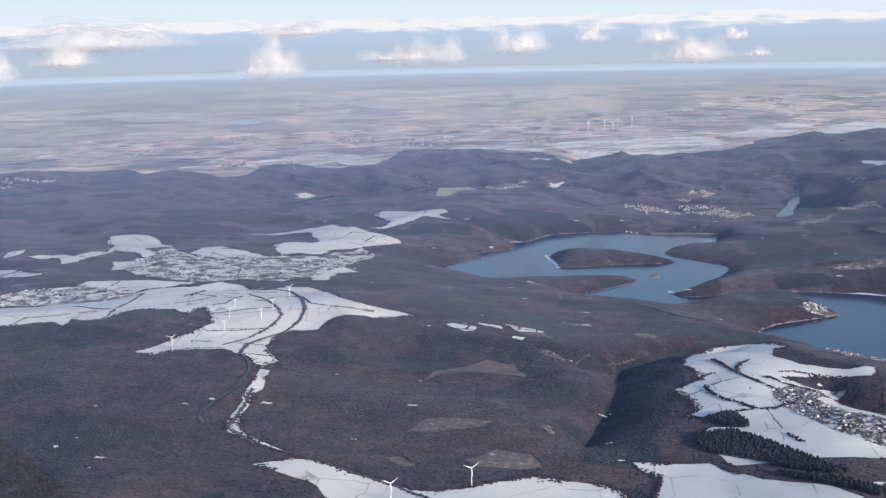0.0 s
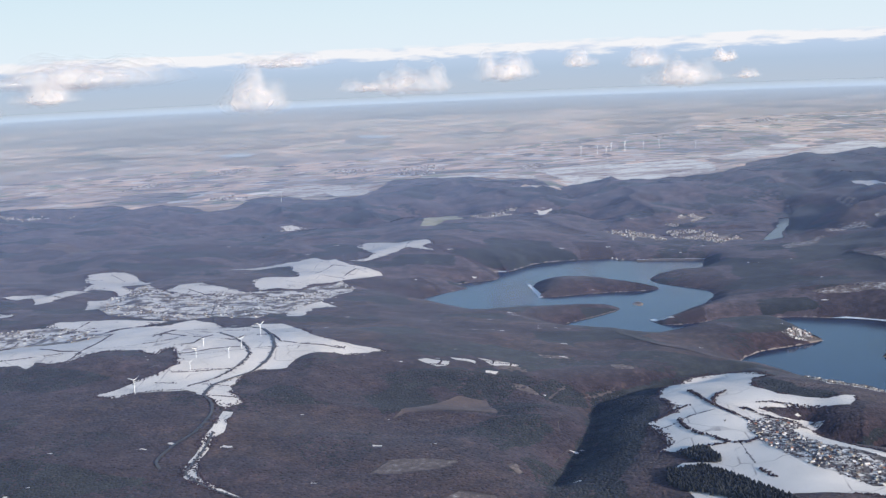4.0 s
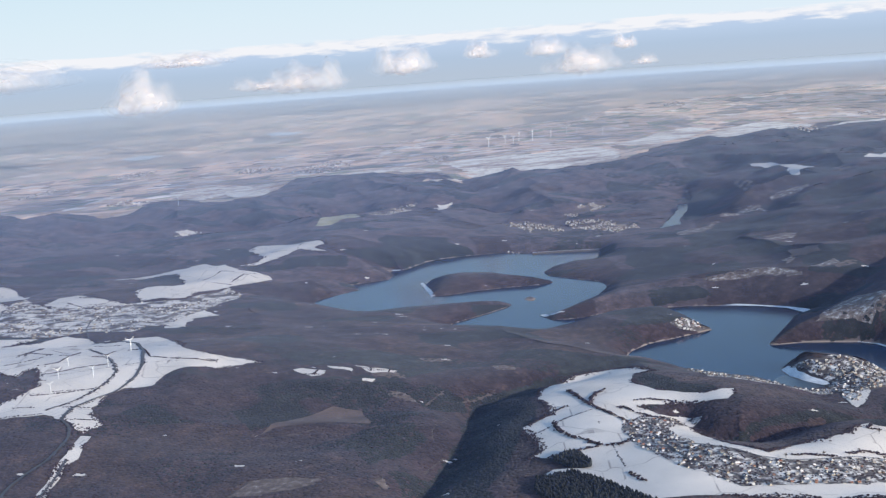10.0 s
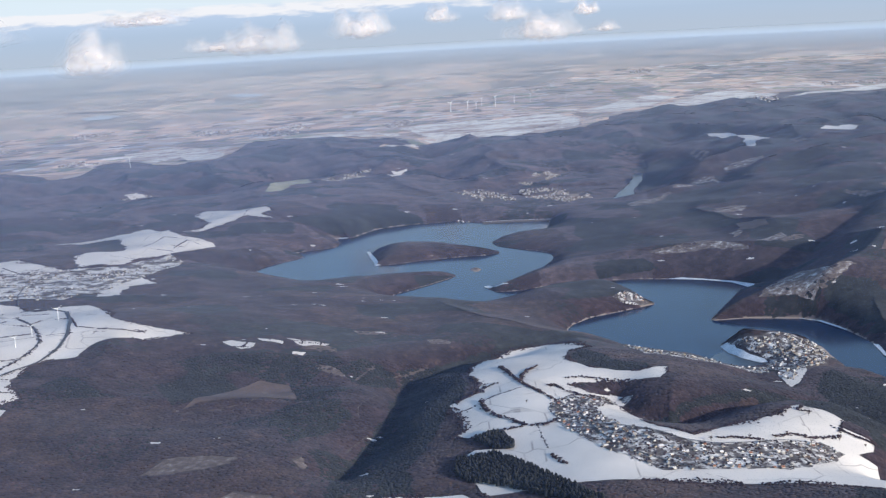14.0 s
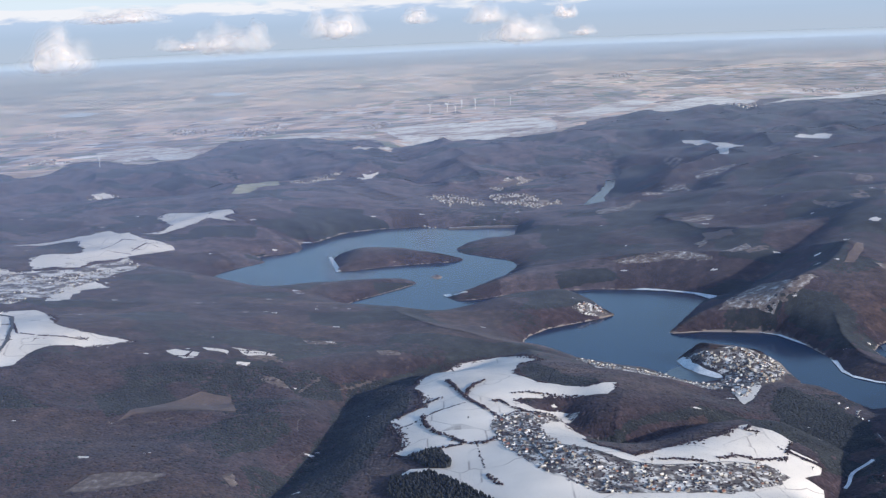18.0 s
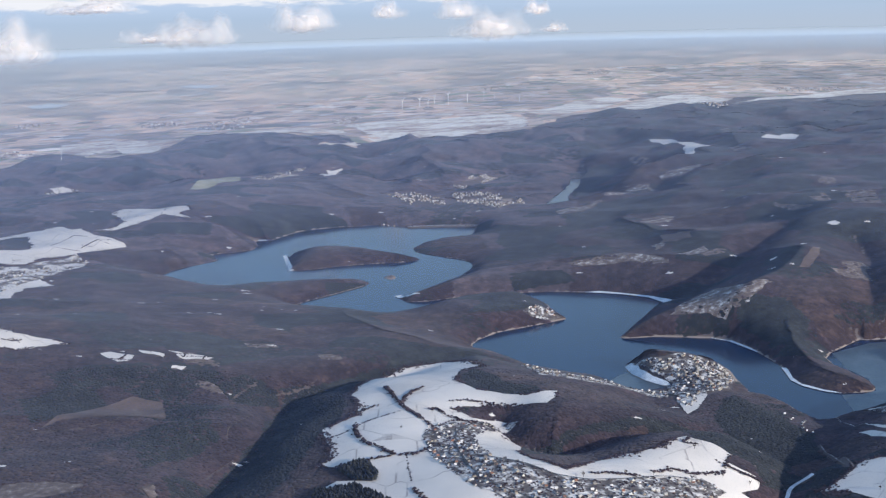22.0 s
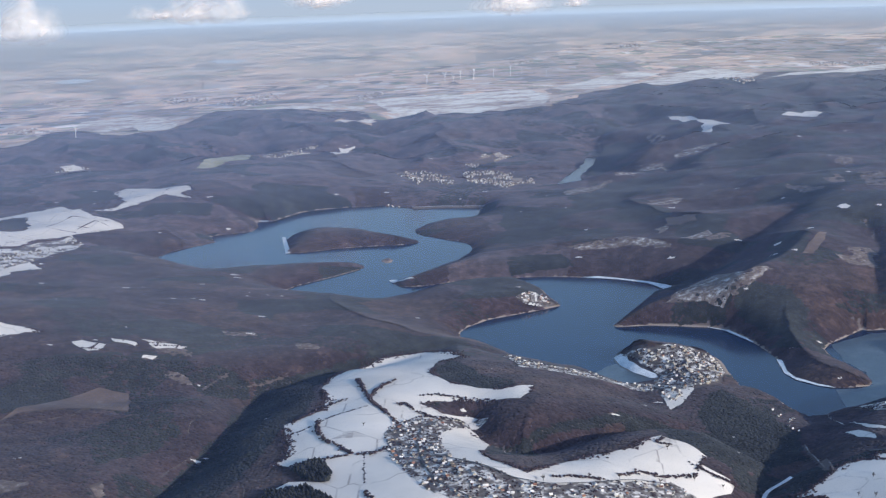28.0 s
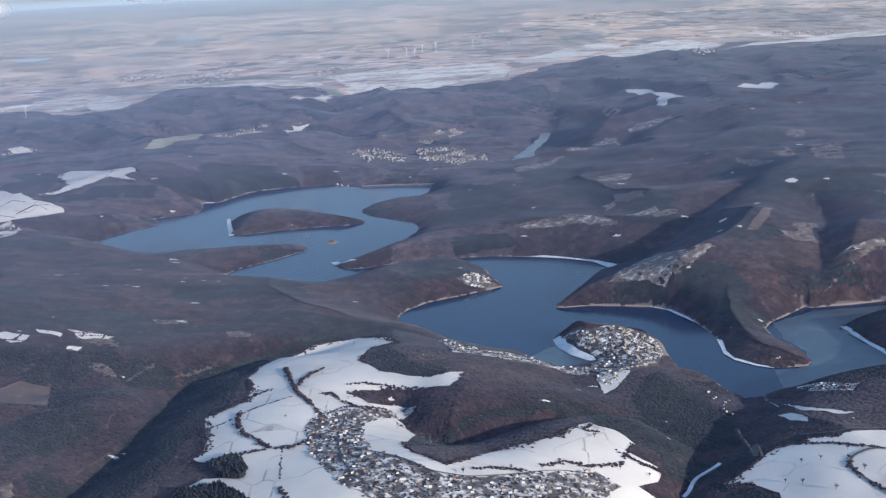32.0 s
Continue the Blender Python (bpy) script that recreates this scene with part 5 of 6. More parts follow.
def wooded(x, y):
    ok = ~inside(x, y, FARM)[0]
    for ring in BARE_PLOTS:
        r = np.array(ring)
        near = (x > r[:, 0].min() - 2) & (x < r[:, 0].max() + 2) & (y > r[:, 1].min() - 2) & (y < r[:, 1].max() + 2)
        if near.any():
            hit, gap = inside(x[near], y[near], ring)
            ok[near] &= ~(hit | (gap < 0.5))
    bay = np.array(TOWN_BAY)
    mid = bay.mean(0)
    ok &= ~inside(x, y, [tuple(mid + (p - mid) * 1.16) for p in bay])[0]
    thin, sparse = (np.random.default_rng(k).uniform(0, 1, x.shape) < part_ for k, part_ in ((31, 0.8), (32, 0.42)))
    for ring in FROSTED + STREAKS:
        r = np.array(ring)
        near = (x > r[:, 0].min()) & (x < r[:, 0].max()) & (y > r[:, 1].min()) & (y < r[:, 1].max())
        if near.any():
            ok[near] &= ~(inside(x[near], y[near], ring)[0] & (thin if ring in FROSTED else sparse)[near])
    lake = (y > 400) & (y < 900)
    ok[lake] &= shore_gap(x[lake], y[lake]) > 1.25
    pool = (np.abs(x - 130) < 80) & (y > 880) & (y < 1160)
    wet, gap = inside(x[pool], y[pool], LAKELET)
    ok[pool] &= ~wet & (gap > 3)
    for line in (ROAD_VALLEY, ROAD_CUT, TRACK_S, CREEK):
        r = resample(line, 1.0)
        near = (x > r[:, 0].min() - 2) & (x < r[:, 0].max() + 2) & (y > r[:, 1].min() - 2) & (y < r[:, 1].max() + 2)
        if near.any():
            d = np.min(np.hypot(x[near][:, None] - r[:, 0], y[near][:, None] - r[:, 1]), 1)
            ok[near] &= d > 1.1
    return ok


def crowns(x, y, z, slope, height, width, rng, kind, sides):
    """Many tree crowns as arrays: spruce as a ragged cone, beech as a rounded, lumpy crown."""
    n = len(x)
    turn = rng.uniform(0, 6.28, n)
    if kind == "spruce":
        rings = [(0.55, 0.45), (0.32, 0.76)]
    else:
        rings = [(0.62, 0.7), (0.4, 0.93)]
    if sides < 4:
        sides, rings = 4, [(0.78, 0.55)]
    per = 1 + sides * len(rings)
    V = np.zeros((n, per, 3), np.float32)
    V[:, 0, 0], V[:, 0, 1], V[:, 0, 2] = x, y, z + height
    k = 1
    for r, h in rings:
        for s in range(sides):
            a = turn + 6.2832 * s / sides
            q = r * width * rng.uniform(0.75, 1.25, n)
            V[:, k, 0], V[:, k, 1] = x + q * np.cos(a), y + q * np.sin(a)
            V[:, k, 2] = z + height * (h + rng.uniform(-0.08, 0.08, n)) + q * (slope[0] * np.cos(a) + slope[1] * np.sin(a))
            k += 1
    F = []
    lo, hi = 1, 1 + sides * (len(rings) - 1)
    for s in range(sides):
        t = (s + 1) % sides
        F.append((0, hi + s, hi + t))
        if hi > lo:
            F += [(hi + s, lo + s, lo + t), (hi + s, lo + t, hi + t)]
    F = np.array(F)
    T = (F[None] + (np.arange(n) * per)[:, None, None]).reshape(-1, 3)
    return V.reshape(-1, 3), T


def plant(name, x, y, rng, height, width, kind, mat, label, sides=5):
    z = land(x, y)
    h = height * rng.uniform(0.8, 1.18, len(x))
    w = width * rng.uniform(0.8, 1.25, len(x))
    slope = (land(x + 1.5, y) - z) / 1.5, (land(x, y + 1.5) - z) / 1.5
    v, t = crowns(x, y, z - 0.1, slope, h, w, rng, kind, sides)
    return tagged(big_mesh(name, v, t, mat, True), label, "forest", "", "stuff")


def stand_of(x, y, size=34.0, seed=80):
    """The forest compartment that a place lies in, as a number from 0 to 1."""
    wx, wy = x + 5 * fbm(x, y, 20, 2, 70), y * 0.8 + 5 * fbm(x, y, 20, 2, 71)
    i, j = np.floor(wx / size), np.floor(wy / size)
    best, pick = np.full(x.shape, 1e9), np.zeros(x.shape)
    for di in (-1, 0, 1):
        for dj in (-1, 0, 1):
            a, c = i + di, j + dj
            d = (wx - (a + lattice(a, c, seed)) * size) ** 2 + (wy - (c + lattice(a, c, seed + 1)) * size) ** 2
            pick = np.where(d < best, lattice(a, c, seed + 2), pick)
            best = np.minimum(best, d)
    return pick + 0.28 * fbm(x, y, 90, 2, 83)


SPRUCE_RINGS = [SPRUCE_SHADE_STRIP, SPRUCE_SHADE_NORTH, SPRUCE_POOLSIDE, SPRUCE_RAVINE, SPRUCE_WEST, SPRUCE_GLADE, SPRUCE_RISE, SPRUCE_COVE, SPRUCE_SLOPE, SPRUCE_FIELD, SPRUCE_HILL, SPRUCE_VALE, SPRUCE_BANK, SPRUCE_BAND, SPRUCE_DAM, SPRUCE_POOL, SPRUCE_EAST, SPRUCE_RIM, SPRUCE_TOP, SPRUCE_NEAR]


def spruce_grown(x, y):
    """Whether a place lies in one of the spruce stands, or on the east side of the ravine by the village, where dark
    crowns deepen the shade.
    """
    wx, wy = x + 3.5 * fbm(x, y, 14, 3, 44), y + 5 * fbm(x, y, 14, 3, 45)
    bed = np.array(VALE_A)[::-1]
    east = wx - np.interp(wy, bed[:, 1], bed[:, 0])
    ok = (east > -3) & (east < 24) & (wy > 330) & (wy < 488)
    for ring in SPRUCE_RINGS:
        ok |= inside(wx, wy, ring)[0]
    return ok


rng = np.random.default_rng(77)
GLADES = [(float(a), float(c), float(r)) for a, c, r in zip(rng.uniform(-260, 200, 120), rng.uniform(290, 620, 120), rng.uniform(0.3, 1.3, 120))]
GLADES += [(float(a * c), float(c), float(r)) for a, c, r in zip(rng.uniform(-0.38, 0.42, 190), rng.uniform(600, 1280, 190), rng.uniform(0.35, 1.5, 190))]


def build_glades():
    """Small snowy openings in the woods, all in one mesh."""
    verts, tris = [], []
    for gx, gy, r in GLADES:
        if not wooded(np.array([gx]), np.array([gy]))[0]:
            continue
        n = len(verts)
        ring = []
        for k in range(9):
            a = 6.2832 * k / 9
            q = r * (0.25 + 1.2 * lattice(gx * 0.37 + k, gy, 3))
            ring.append((gx + 1.8 * q * math.cos(a), gy + q * math.sin(a)))
        p = np.array([(gx, gy)] + ring)
        verts += [(a, c, z + 0.3) for (a, c), z in zip(p, land(p[:, 0], p[:, 1]))]
        tris += [(n, n + 1 + k, n + 1 + (k + 1) % 9) for k in range(9)]
    tagged(big_mesh("snow_patches", verts, tris, SNOW, True), "small snowy openings scattered in the woods", "snow", "", "stuff")


build_glades()
for line in (TRACK1, TRACK2, TRACK3, TRACK4, TRACK5, TRACK6, TRACK7, TRACK8):
    ribbon("track", line, 0.22, THIN_SNOW, 0.5, "pale thinly snowed forest track", "track")
for sides, step, y0, y1, size in ((4, 0.9, 255, 480, 0.66), (3, 1.05, 480, 700, 0.6), (3, 1.35, 700, 920, 0.62), (3, 2.1, 920, 1600, 0.8)):
    x, y, rng = scatter(step, y0, y1, 7)
    ok = wooded(x, y)
    x, y = x[ok], y[ok]
    if y0 < 1620:
        ok = np.ones(x.shape, bool)
        for gx, gy, r in GLADES:
            ok &= ((x - gx) / 1.8) ** 2 + (y - gy - 0.3) ** 2 > r * r
        for line in (TRACK1, TRACK2, TRACK3, TRACK4, TRACK5, TRACK6, TRACK7, TRACK8):
            for px, py in resample(line, 1.0):
                ok &= (x - px) ** 2 + (y - py) ** 2 > 0.6
        x, y = x[ok], y[ok]
    kind, pale_pick = stand_of(0.62 * x, y, 19.0), stand_of(x, y, 40.0, 90)
    kind = kind - 0.03 - 0.06 * ease(40, 140, x) - 0.17 * ease(0.08, 0.16, x / y) * ease(560, 680, y) + 0.12 * ease(-40, 40, -np.abs(x - 20)) * ease(520, 600, y) * (1 - ease(700, 900, y))
    mix = 0.06 + 0.07 * ease(20, 70, -x) * (1 - ease(470, 560, y))
    kind = np.where(spruce_grown(x, y), 0.02, kind - 0.12 * ease(20, 70, -x) * (1 - ease(470, 560, y))) + rng.normal(0, 1, x.size) * mix
    kind = np.where((y > 880) & inside(x, y, OAK_SLOPE)[0], 0.9, kind)
    # crowns with haze in their colour take over with distance, except eastwards
    kind = np.where((kind > 0.2) & (pale_pick < 0.04 + 0.86 * ease(560, 980, y)) & (x < 0.14 * y), 5.0, kind)
    for name, low, high, tall, wide, shape, mat, words in (
            ("spruce_wood", -9, 0.2, 0.85, 1.75, "spruce", CONIFERS, "dark grey-green spruce plantations on the hills"),
            ("beech_wood", 0.2, 0.74, 0.74, 2.0, "beech", BARE_TREES, "grey-brown leafless beech woods on the hillsides"),
            ("oak_wood", 0.74, 4, 0.72, 2.0, "beech", RUSTY_TREES, "rust-brown oak woods on the hillsides"),
            ("haze_paled_wood", 4, 9, 0.7, 2.0, "beech", HAZED_TREES, "leafless far woods with haze put into their pale grey colour")):
        at = (kind >= low) & (kind < high)
        plant(name, x[at], y[at], rng, tall * size, wide * step, shape, mat, words, sides)


# ---- hedgerows ----
def hedge(line, width=1.0, height=1.3, seed=0):
    rng = np.random.default_rng(len(line) * 7 + seed)
    p = resample(line, 0.28)
    p = p[rng.uniform(0, 1, len(p)) < 0.35 + 0.6 * (fbm(p[:, 0], p[:, 1], 6, 2, 12) > -0.15)]
    p = p + rng.normal(0, 0.33 * width, p.shape)
    ob = plant("hedgerow", p[:, 0], p[:, 1], rng, height * 0.75, 0.7, "beech", BARE_TREES, "leafless hedgerow trees along a snow field")
    return tagged(ob, category="hedgerow", group="hedgerows", kind="stuff")


for line in (HEDGE1, HEDGE2, HEDGE3, HEDGE5, HEDGE6, HEDGE8, HEDGE9, HEDGE10, HEDGE11, HEDGE12, HEDGE13, HEDGE14, HEDGE15, HEDGE16, HEDGE17, HEDGE18, HEDGE19):
    hedge(line, 1.3, 1.25)
for line in (HEDGE1, HEDGE2, HEDGE3, HEDGE5):
    hedge(line, 1.2, 1.5, 5)
for line in (HEDGE4, HEDGE7, HEDGE_S1, HEDGE_S2, HEDGE_S3, HEDGE_S4):
    hedge(line, 0.4, 0.7)
for line in (LANE_A, LANE_B, LANE_C, LANE_D, LANE_E, LANE_F, LANE_G, LANE_H, LANE_I, LANE_J, LANE_K, LANE_L, LANE_M, LANE_N):
    hedge(line, 0.5, 0.95)
for line in (ROAD_LOOP, ROAD_LOOP2, ROAD_CUT):
    hedge(line, 1.6, 0.9)


def field_hedges():
    """Broken hedges and single bushes that part the larger snow fields into plots."""
    rng = np.random.default_rng(15)
    px, py = [], []
    for ring in FIELDS:
        r = np.array(ring)
        lo, hi = r.min(0), r.max(0)
        if lo[1] < 400 or hi[0] - lo[0] < 12:
            continue
        turn = rng.uniform(-0.25, 0.25)
        lines = [(rng.uniform(lo, hi), turn + (0 if k % 2 else 1.35) + rng.normal(0, 0.12)) for k in range(int(3 + (hi[0] - lo[0]) / 14))]
        for mid, a in lines:
            t = np.arange(-rng.uniform(8, 26), rng.uniform(8, 26), 0.55)
            x, y = mid[0] + t * math.cos(a) + rng.normal(0, 0.22, t.size), mid[1] + t * math.sin(a) + 0.6 * np.sin(t / 6) + rng.normal(0, 0.22, t.size)
            ok = inside(x, y, ring)[0] & (fbm(x, y, 8, 2, 61) > -0.12)
            px.append(x[ok])
            py.append(y[ok])
        for _ in range(int((hi[0] - lo[0]) / 22)):
            c, n = rng.uniform(lo, hi), int(rng.integers(5, 26))
            x, y = rng.normal(c[0], 1.5, n), rng.normal(c[1], 1.0, n)
            ok = inside(x, y, ring)[0]
            px.append(x[ok])
            py.append(y[ok])
    ob = plant("hedgerow", np.concatenate(px), np.concatenate(py), rng, 0.75, 0.62, "beech", BARE_TREES, "broken leafless hedges and bushes parting snowy plots", 4)
    tagged(ob, category="hedgerow", group="hedgerows", kind="stuff")


field_hedges()


def fringe():
    """Ragged edges of the woods: trees and bushes that step out on the snow."""
    rng = np.random.default_rng(52)
    px, py = [], []
    for ring in FIELDS:
        if ring[0][1] > 900 or np.ptp(np.array(ring)[:, 0]) < 30:
            continue
        near = ring[0][1] < 430
        p = np.repeat(resample(ring, 0.5 if near else 0.9, True), 3, 0)
        n = fbm(p[:, 0], p[:, 1], 11, 3, 66)
        p = p[n > -0.05] + rng.normal(0, 1.0, (int((n > -0.05).sum()), 2)) * (0.35 + 2.6 * np.maximum(n[n > -0.05], 0))[:, None]
        px.append(p[:, 0])
        py.append(p[:, 1])
    x, y = np.concatenate(px), np.concatenate(py)
    ok = shore_gap(x, y) > 0.4
    ob = plant("hedgerow", x[ok], y[ok], rng, 0.75, 0.72, "beech", BARE_TREES, "leafless trees along the ragged edges of snow fields", 4)
    tagged(ob, category="hedgerow", group="hedgerows", kind="stuff")


fringe()


# ---- glowing backdrop painted with haze, far clouds and sky ----
def build_backdrop():
    m, nodes, links, b = material("glowing_painted_haze_and_sky")
    nodes.remove(b)
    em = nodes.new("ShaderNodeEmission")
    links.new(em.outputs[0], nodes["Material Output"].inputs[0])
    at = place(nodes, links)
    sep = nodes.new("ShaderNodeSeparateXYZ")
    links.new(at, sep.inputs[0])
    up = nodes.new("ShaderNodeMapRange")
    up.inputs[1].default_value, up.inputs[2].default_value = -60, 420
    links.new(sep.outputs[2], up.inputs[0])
    # glow painted by height: haze over plain, pale line of far cloud deck, clear sky
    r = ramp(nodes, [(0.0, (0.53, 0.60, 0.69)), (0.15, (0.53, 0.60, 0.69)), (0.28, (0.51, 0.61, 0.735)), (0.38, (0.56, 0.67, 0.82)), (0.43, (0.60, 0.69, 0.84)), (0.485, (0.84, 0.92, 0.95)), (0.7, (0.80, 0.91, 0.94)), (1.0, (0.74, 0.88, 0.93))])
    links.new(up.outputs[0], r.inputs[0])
    # far cloud deck: soft heaps just over the horizon
    puff = node(nodes, "TexNoise", Scale=1.0, Detail=7, Roughness=0.55)
    links.new(place(nodes, links, (1 / 150, 1 / 150, 1 / 26)), puff.inputs["Vector"])
    high = nodes.new("ShaderNodeFloatCurve")
    pts = high.mapping.curves[0].points
    pts[0].location, pts[1].location = (0.0, 0.0), (1.0, 0.0)
    for at_, v in ((0.30, 0.12), (0.40, 0.36), (0.45, 0.5), (0.48, 0.42), (0.51, 0.1), (0.55, 0.0)):
        pts.new(at_, v)
    high.mapping.update()
    links.new(up.outputs[0], high.inputs["Value"])
    both = node(nodes, "Math")
    both.operation = "ADD"
    links.new(puff.outputs["Fac"], both.inputs[0])
    links.new(high.outputs[0], both.inputs[1])
    deck = ramp(nodes, [(0.80, (0, 0, 0)), (1.15, (1, 1, 1))])
    links.new(both.outputs[0], deck.inputs[0])
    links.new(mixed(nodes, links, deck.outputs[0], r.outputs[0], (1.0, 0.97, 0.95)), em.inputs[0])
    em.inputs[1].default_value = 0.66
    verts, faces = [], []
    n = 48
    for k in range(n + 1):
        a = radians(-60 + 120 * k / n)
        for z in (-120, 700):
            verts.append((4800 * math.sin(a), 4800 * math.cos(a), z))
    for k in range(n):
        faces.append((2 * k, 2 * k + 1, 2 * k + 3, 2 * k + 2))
    link_mesh("backdrop", verts, faces, m, None, "glowing wall painted with pale blue haze and sky", category="sky", kind="structure")


build_backdrop()


# ---- spruce stands on the snow ----
for ring in (CONIF1, CONIF2, CONIF3):
    r = np.array(ring)
    rng = np.random.default_rng(len(ring))
    gx, gy = np.meshgrid(np.arange(r[:, 0].min(), r[:, 0].max(), 0.8), np.arange(r[:, 1].min(), r[:, 1].max(), 0.8))
    gx, gy = gx.ravel() + rng.uniform(-0.4, 0.4, gx.size), gy.ravel() + rng.uniform(-0.4, 0.4, gy.size)
    ok = inside(gx, gy, ring)[0]
    plant("spruce_stand", gx[ok], gy[ok], rng, 2.2, 1.2, "spruce", CONIFERS, "dark spruce stand at the edge of a snow field")


# ---- houses ----
ROOF_SNOW = mottled("snowy_roof", [(0.3, (0.46, 0.45, 0.46)), (0.7, (0.62, 0.60, 0.60))], 0.6, 0.1, 0.7, fine_mix=0.15, world=False)
ROOF_SLATE = mottled("slate_roof", [(0.3, (0.05, 0.052, 0.06)), (0.7, (0.10, 0.10, 0.11))], 0.5, 0.08, 0.6, world=False)
ROOF_TILE = mottled("red_tile_roof", [(0.3, (0.16, 0.07, 0.05)), (0.7, (0.25, 0.12, 0.08))], 0.5, 0.08, 0.8, world=False)
WALL_WHITE = mottled("white_render", [(0.3, (0.46, 0.45, 0.42)), (0.7, (0.58, 0.57, 0.54))], 0.7, 0.1, 0.85, fine_mix=0.15, world=False)
WALL_CREAM = mottled("cream_render", [(0.3, (0.36, 0.31, 0.24)), (0.7, (0.46, 0.40, 0.32))], 0.7, 0.1, 0.85, fine_mix=0.15, world=False)
WALL_BRICK = mottled("brown_brick", [(0.3, (0.16, 0.09, 0.07)), (0.7, (0.24, 0.14, 0.11))], 0.7, 0.1, 0.9, world=False)


def box(bm, x0, y0, z0, x1, y1, z1):
    c = [bm.verts.new(p) for p in ((x0, y0, z0), (x1, y0, z0), (x1, y1, z0), (x0, y1, z0), (x0, y0, z1), (x1, y0, z1), (x1, y1, z1), (x0, y1, z1))]
    for f in ((3, 2, 1, 0), (4, 5, 6, 7), (0, 1, 5, 4), (1, 2, 6, 5), (2, 3, 7, 6), (3, 0, 4, 7)):
        bm.faces.new([c[i] for i in f])


def gable(bm, w, d, z0, rise, over=0.06, thick=0.05):
    """Two roof slopes with thickness over a w by d house, ridge along x."""
    for s in (1, -1):
        y0, y1 = s * (d / 2 + over), 0.0
        low = z0 - over * rise / (d / 2)
        a = [bm.verts.new(p) for p in ((-w / 2 - over, y0, low), (w / 2 + over, y0, low), (w / 2 + over, y1, z0 + rise), (-w / 2 - over, y1, z0 + rise))]
        b = [bm.verts.new((v.co.x, v.co.y, v.co.z + thick)) for v in a]
        quads = [a[::-1], b, [a[0], a[1], b[1], b[0]], [a[1], a[2], b[2], b[1]], [a[2], a[3], b[3], b[2]], [a[3], a[0], b[0], b[3]]]
        for q in quads:
            bm.faces.new(q if s < 0 else q[::-1])


def house(w, d, h, rise, wall, roof, words):
    top = tagged(new("house"), words, "house", "village houses")
    bm = bmesh.new()
    box(bm, -w / 2, -d / 2, -0.35, w / 2, d / 2, h)
    e = [bm.verts.new(p) for p in ((-w / 2, -d / 2, h), (-w / 2, d / 2, h), (-w / 2, 0, h + rise), (w / 2, -d / 2, h), (w / 2, d / 2, h), (w / 2, 0, h + rise))]
    bm.faces.new((e[0], e[2], e[1]))
    bm.faces.new((e[3], e[4], e[5]))
    part("wall", bm, wall, top)
    bm = bmesh.new()
    gable(bm, w, d, h, rise)
    part("roof", bm, roof, top)
    bm = bmesh.new()
    box(bm, w * 0.2, -0.05, h + rise * 0.5, w * 0.2 + 0.1, 0.05, h + rise + 0.16)
    part("chimney", bm, WALL_BRICK, top)
    return top


MODELS = [house(0.95, 0.75, 0.5, 0.36, WALL_WHITE, ROOF_SNOW, "white rendered house with a snow-covered gable roof"),
          house(1.05, 0.8, 0.48, 0.38, WALL_CREAM, ROOF_SNOW, "cream house with a snow-covered gable roof"),
          house(0.9, 0.72, 0.5, 0.36, WALL_BRICK, ROOF_SNOW, "brown brick house with a snow-covered roof"),
          house(1.0, 0.76, 0.5, 0.38, WALL_WHITE, ROOF_SLATE, "white house with a dark slate roof"),
          house(1.5, 0.8, 0.42, 0.34, WALL_BRICK, ROOF_SNOW, "long brown barn with a snow-covered roof"),
          house(0.95, 0.75, 0.48, 0.36, WALL_CREAM, ROOF_TILE, "cream house with a red tile roof")]
USED = set()


def lots(ring, count, gap, seed, gaps=0.45):
    """Places for houses in rows along curving lanes inside an outline, with open ground left between."""
    rng = np.random.default_rng(seed)
    r = np.array(ring)
    lo, hi = r.min(0) - 4, r.max(0) + 4
    tilt = rng.uniform(0.2, 0.6)
    span = float(np.hypot(*(hi - lo)))
    a, c = np.meshgrid(np.arange(-span / 2, span / 2, gap * 0.82), np.arange(-span / 2, span / 2, gap * 1.35))
    a, c = a.ravel() + rng.uniform(-0.22, 0.22, a.size) * gap, c.ravel() + rng.uniform(-0.22, 0.22, c.size) * gap
    x = (lo + hi)[0] / 2 + a * math.cos(tilt) - c * math.sin(tilt)
    y = (lo + hi)[1] / 2 + a * math.sin(tilt) + c * math.cos(tilt)
    x, y = x + 2.2 * fbm(x, y, 22, 2, seed + 1), y + 2.2 * fbm(x, y, 22, 2, seed + 2)
    ok = inside(x, y, ring)[0]
    built = ok & (fbm(x, y, 9 * gap, 2, seed + 3) < gaps * 0.4)
    ok = built if built.sum() > 60 else ok
    x, y = x[ok], y[ok]
    take = rng.permutation(len(x))[:count]
    return [(float(x[k]), float(y[k])) for k in take], rng, math.degrees(tilt)


def village(ring, count, gap, seed, mix=(0.10, 0.10, 0.16, 0.40, 0.06, 0.18), lift=0.2):
    spots, rng, tilt = lots(ring, count, gap, seed)
    arr = np.array(spots)
    z = land(arr[:, 0], arr[:, 1]) + lift
    for (x, y), h in zip(spots, z):
        k = int(rng.choice(len(MODELS), p=mix))
        turn = tilt + 25 * float(fbm(np.array([x]), np.array([y]), 22, 2, 50)[0]) + float(rng.choice([0, 0, 90])) + float(rng.normal(0, 6))
        m = pose(x, y, float(h), 0, 0, turn)
        if k not in USED:
            USED.add(k)
            MODELS[k].matrix_basis = m
        else:
            ob = copy_thing(MODELS[k], m)
            ob.scale = [float(rng.uniform(0.7, 0.92))] * 3


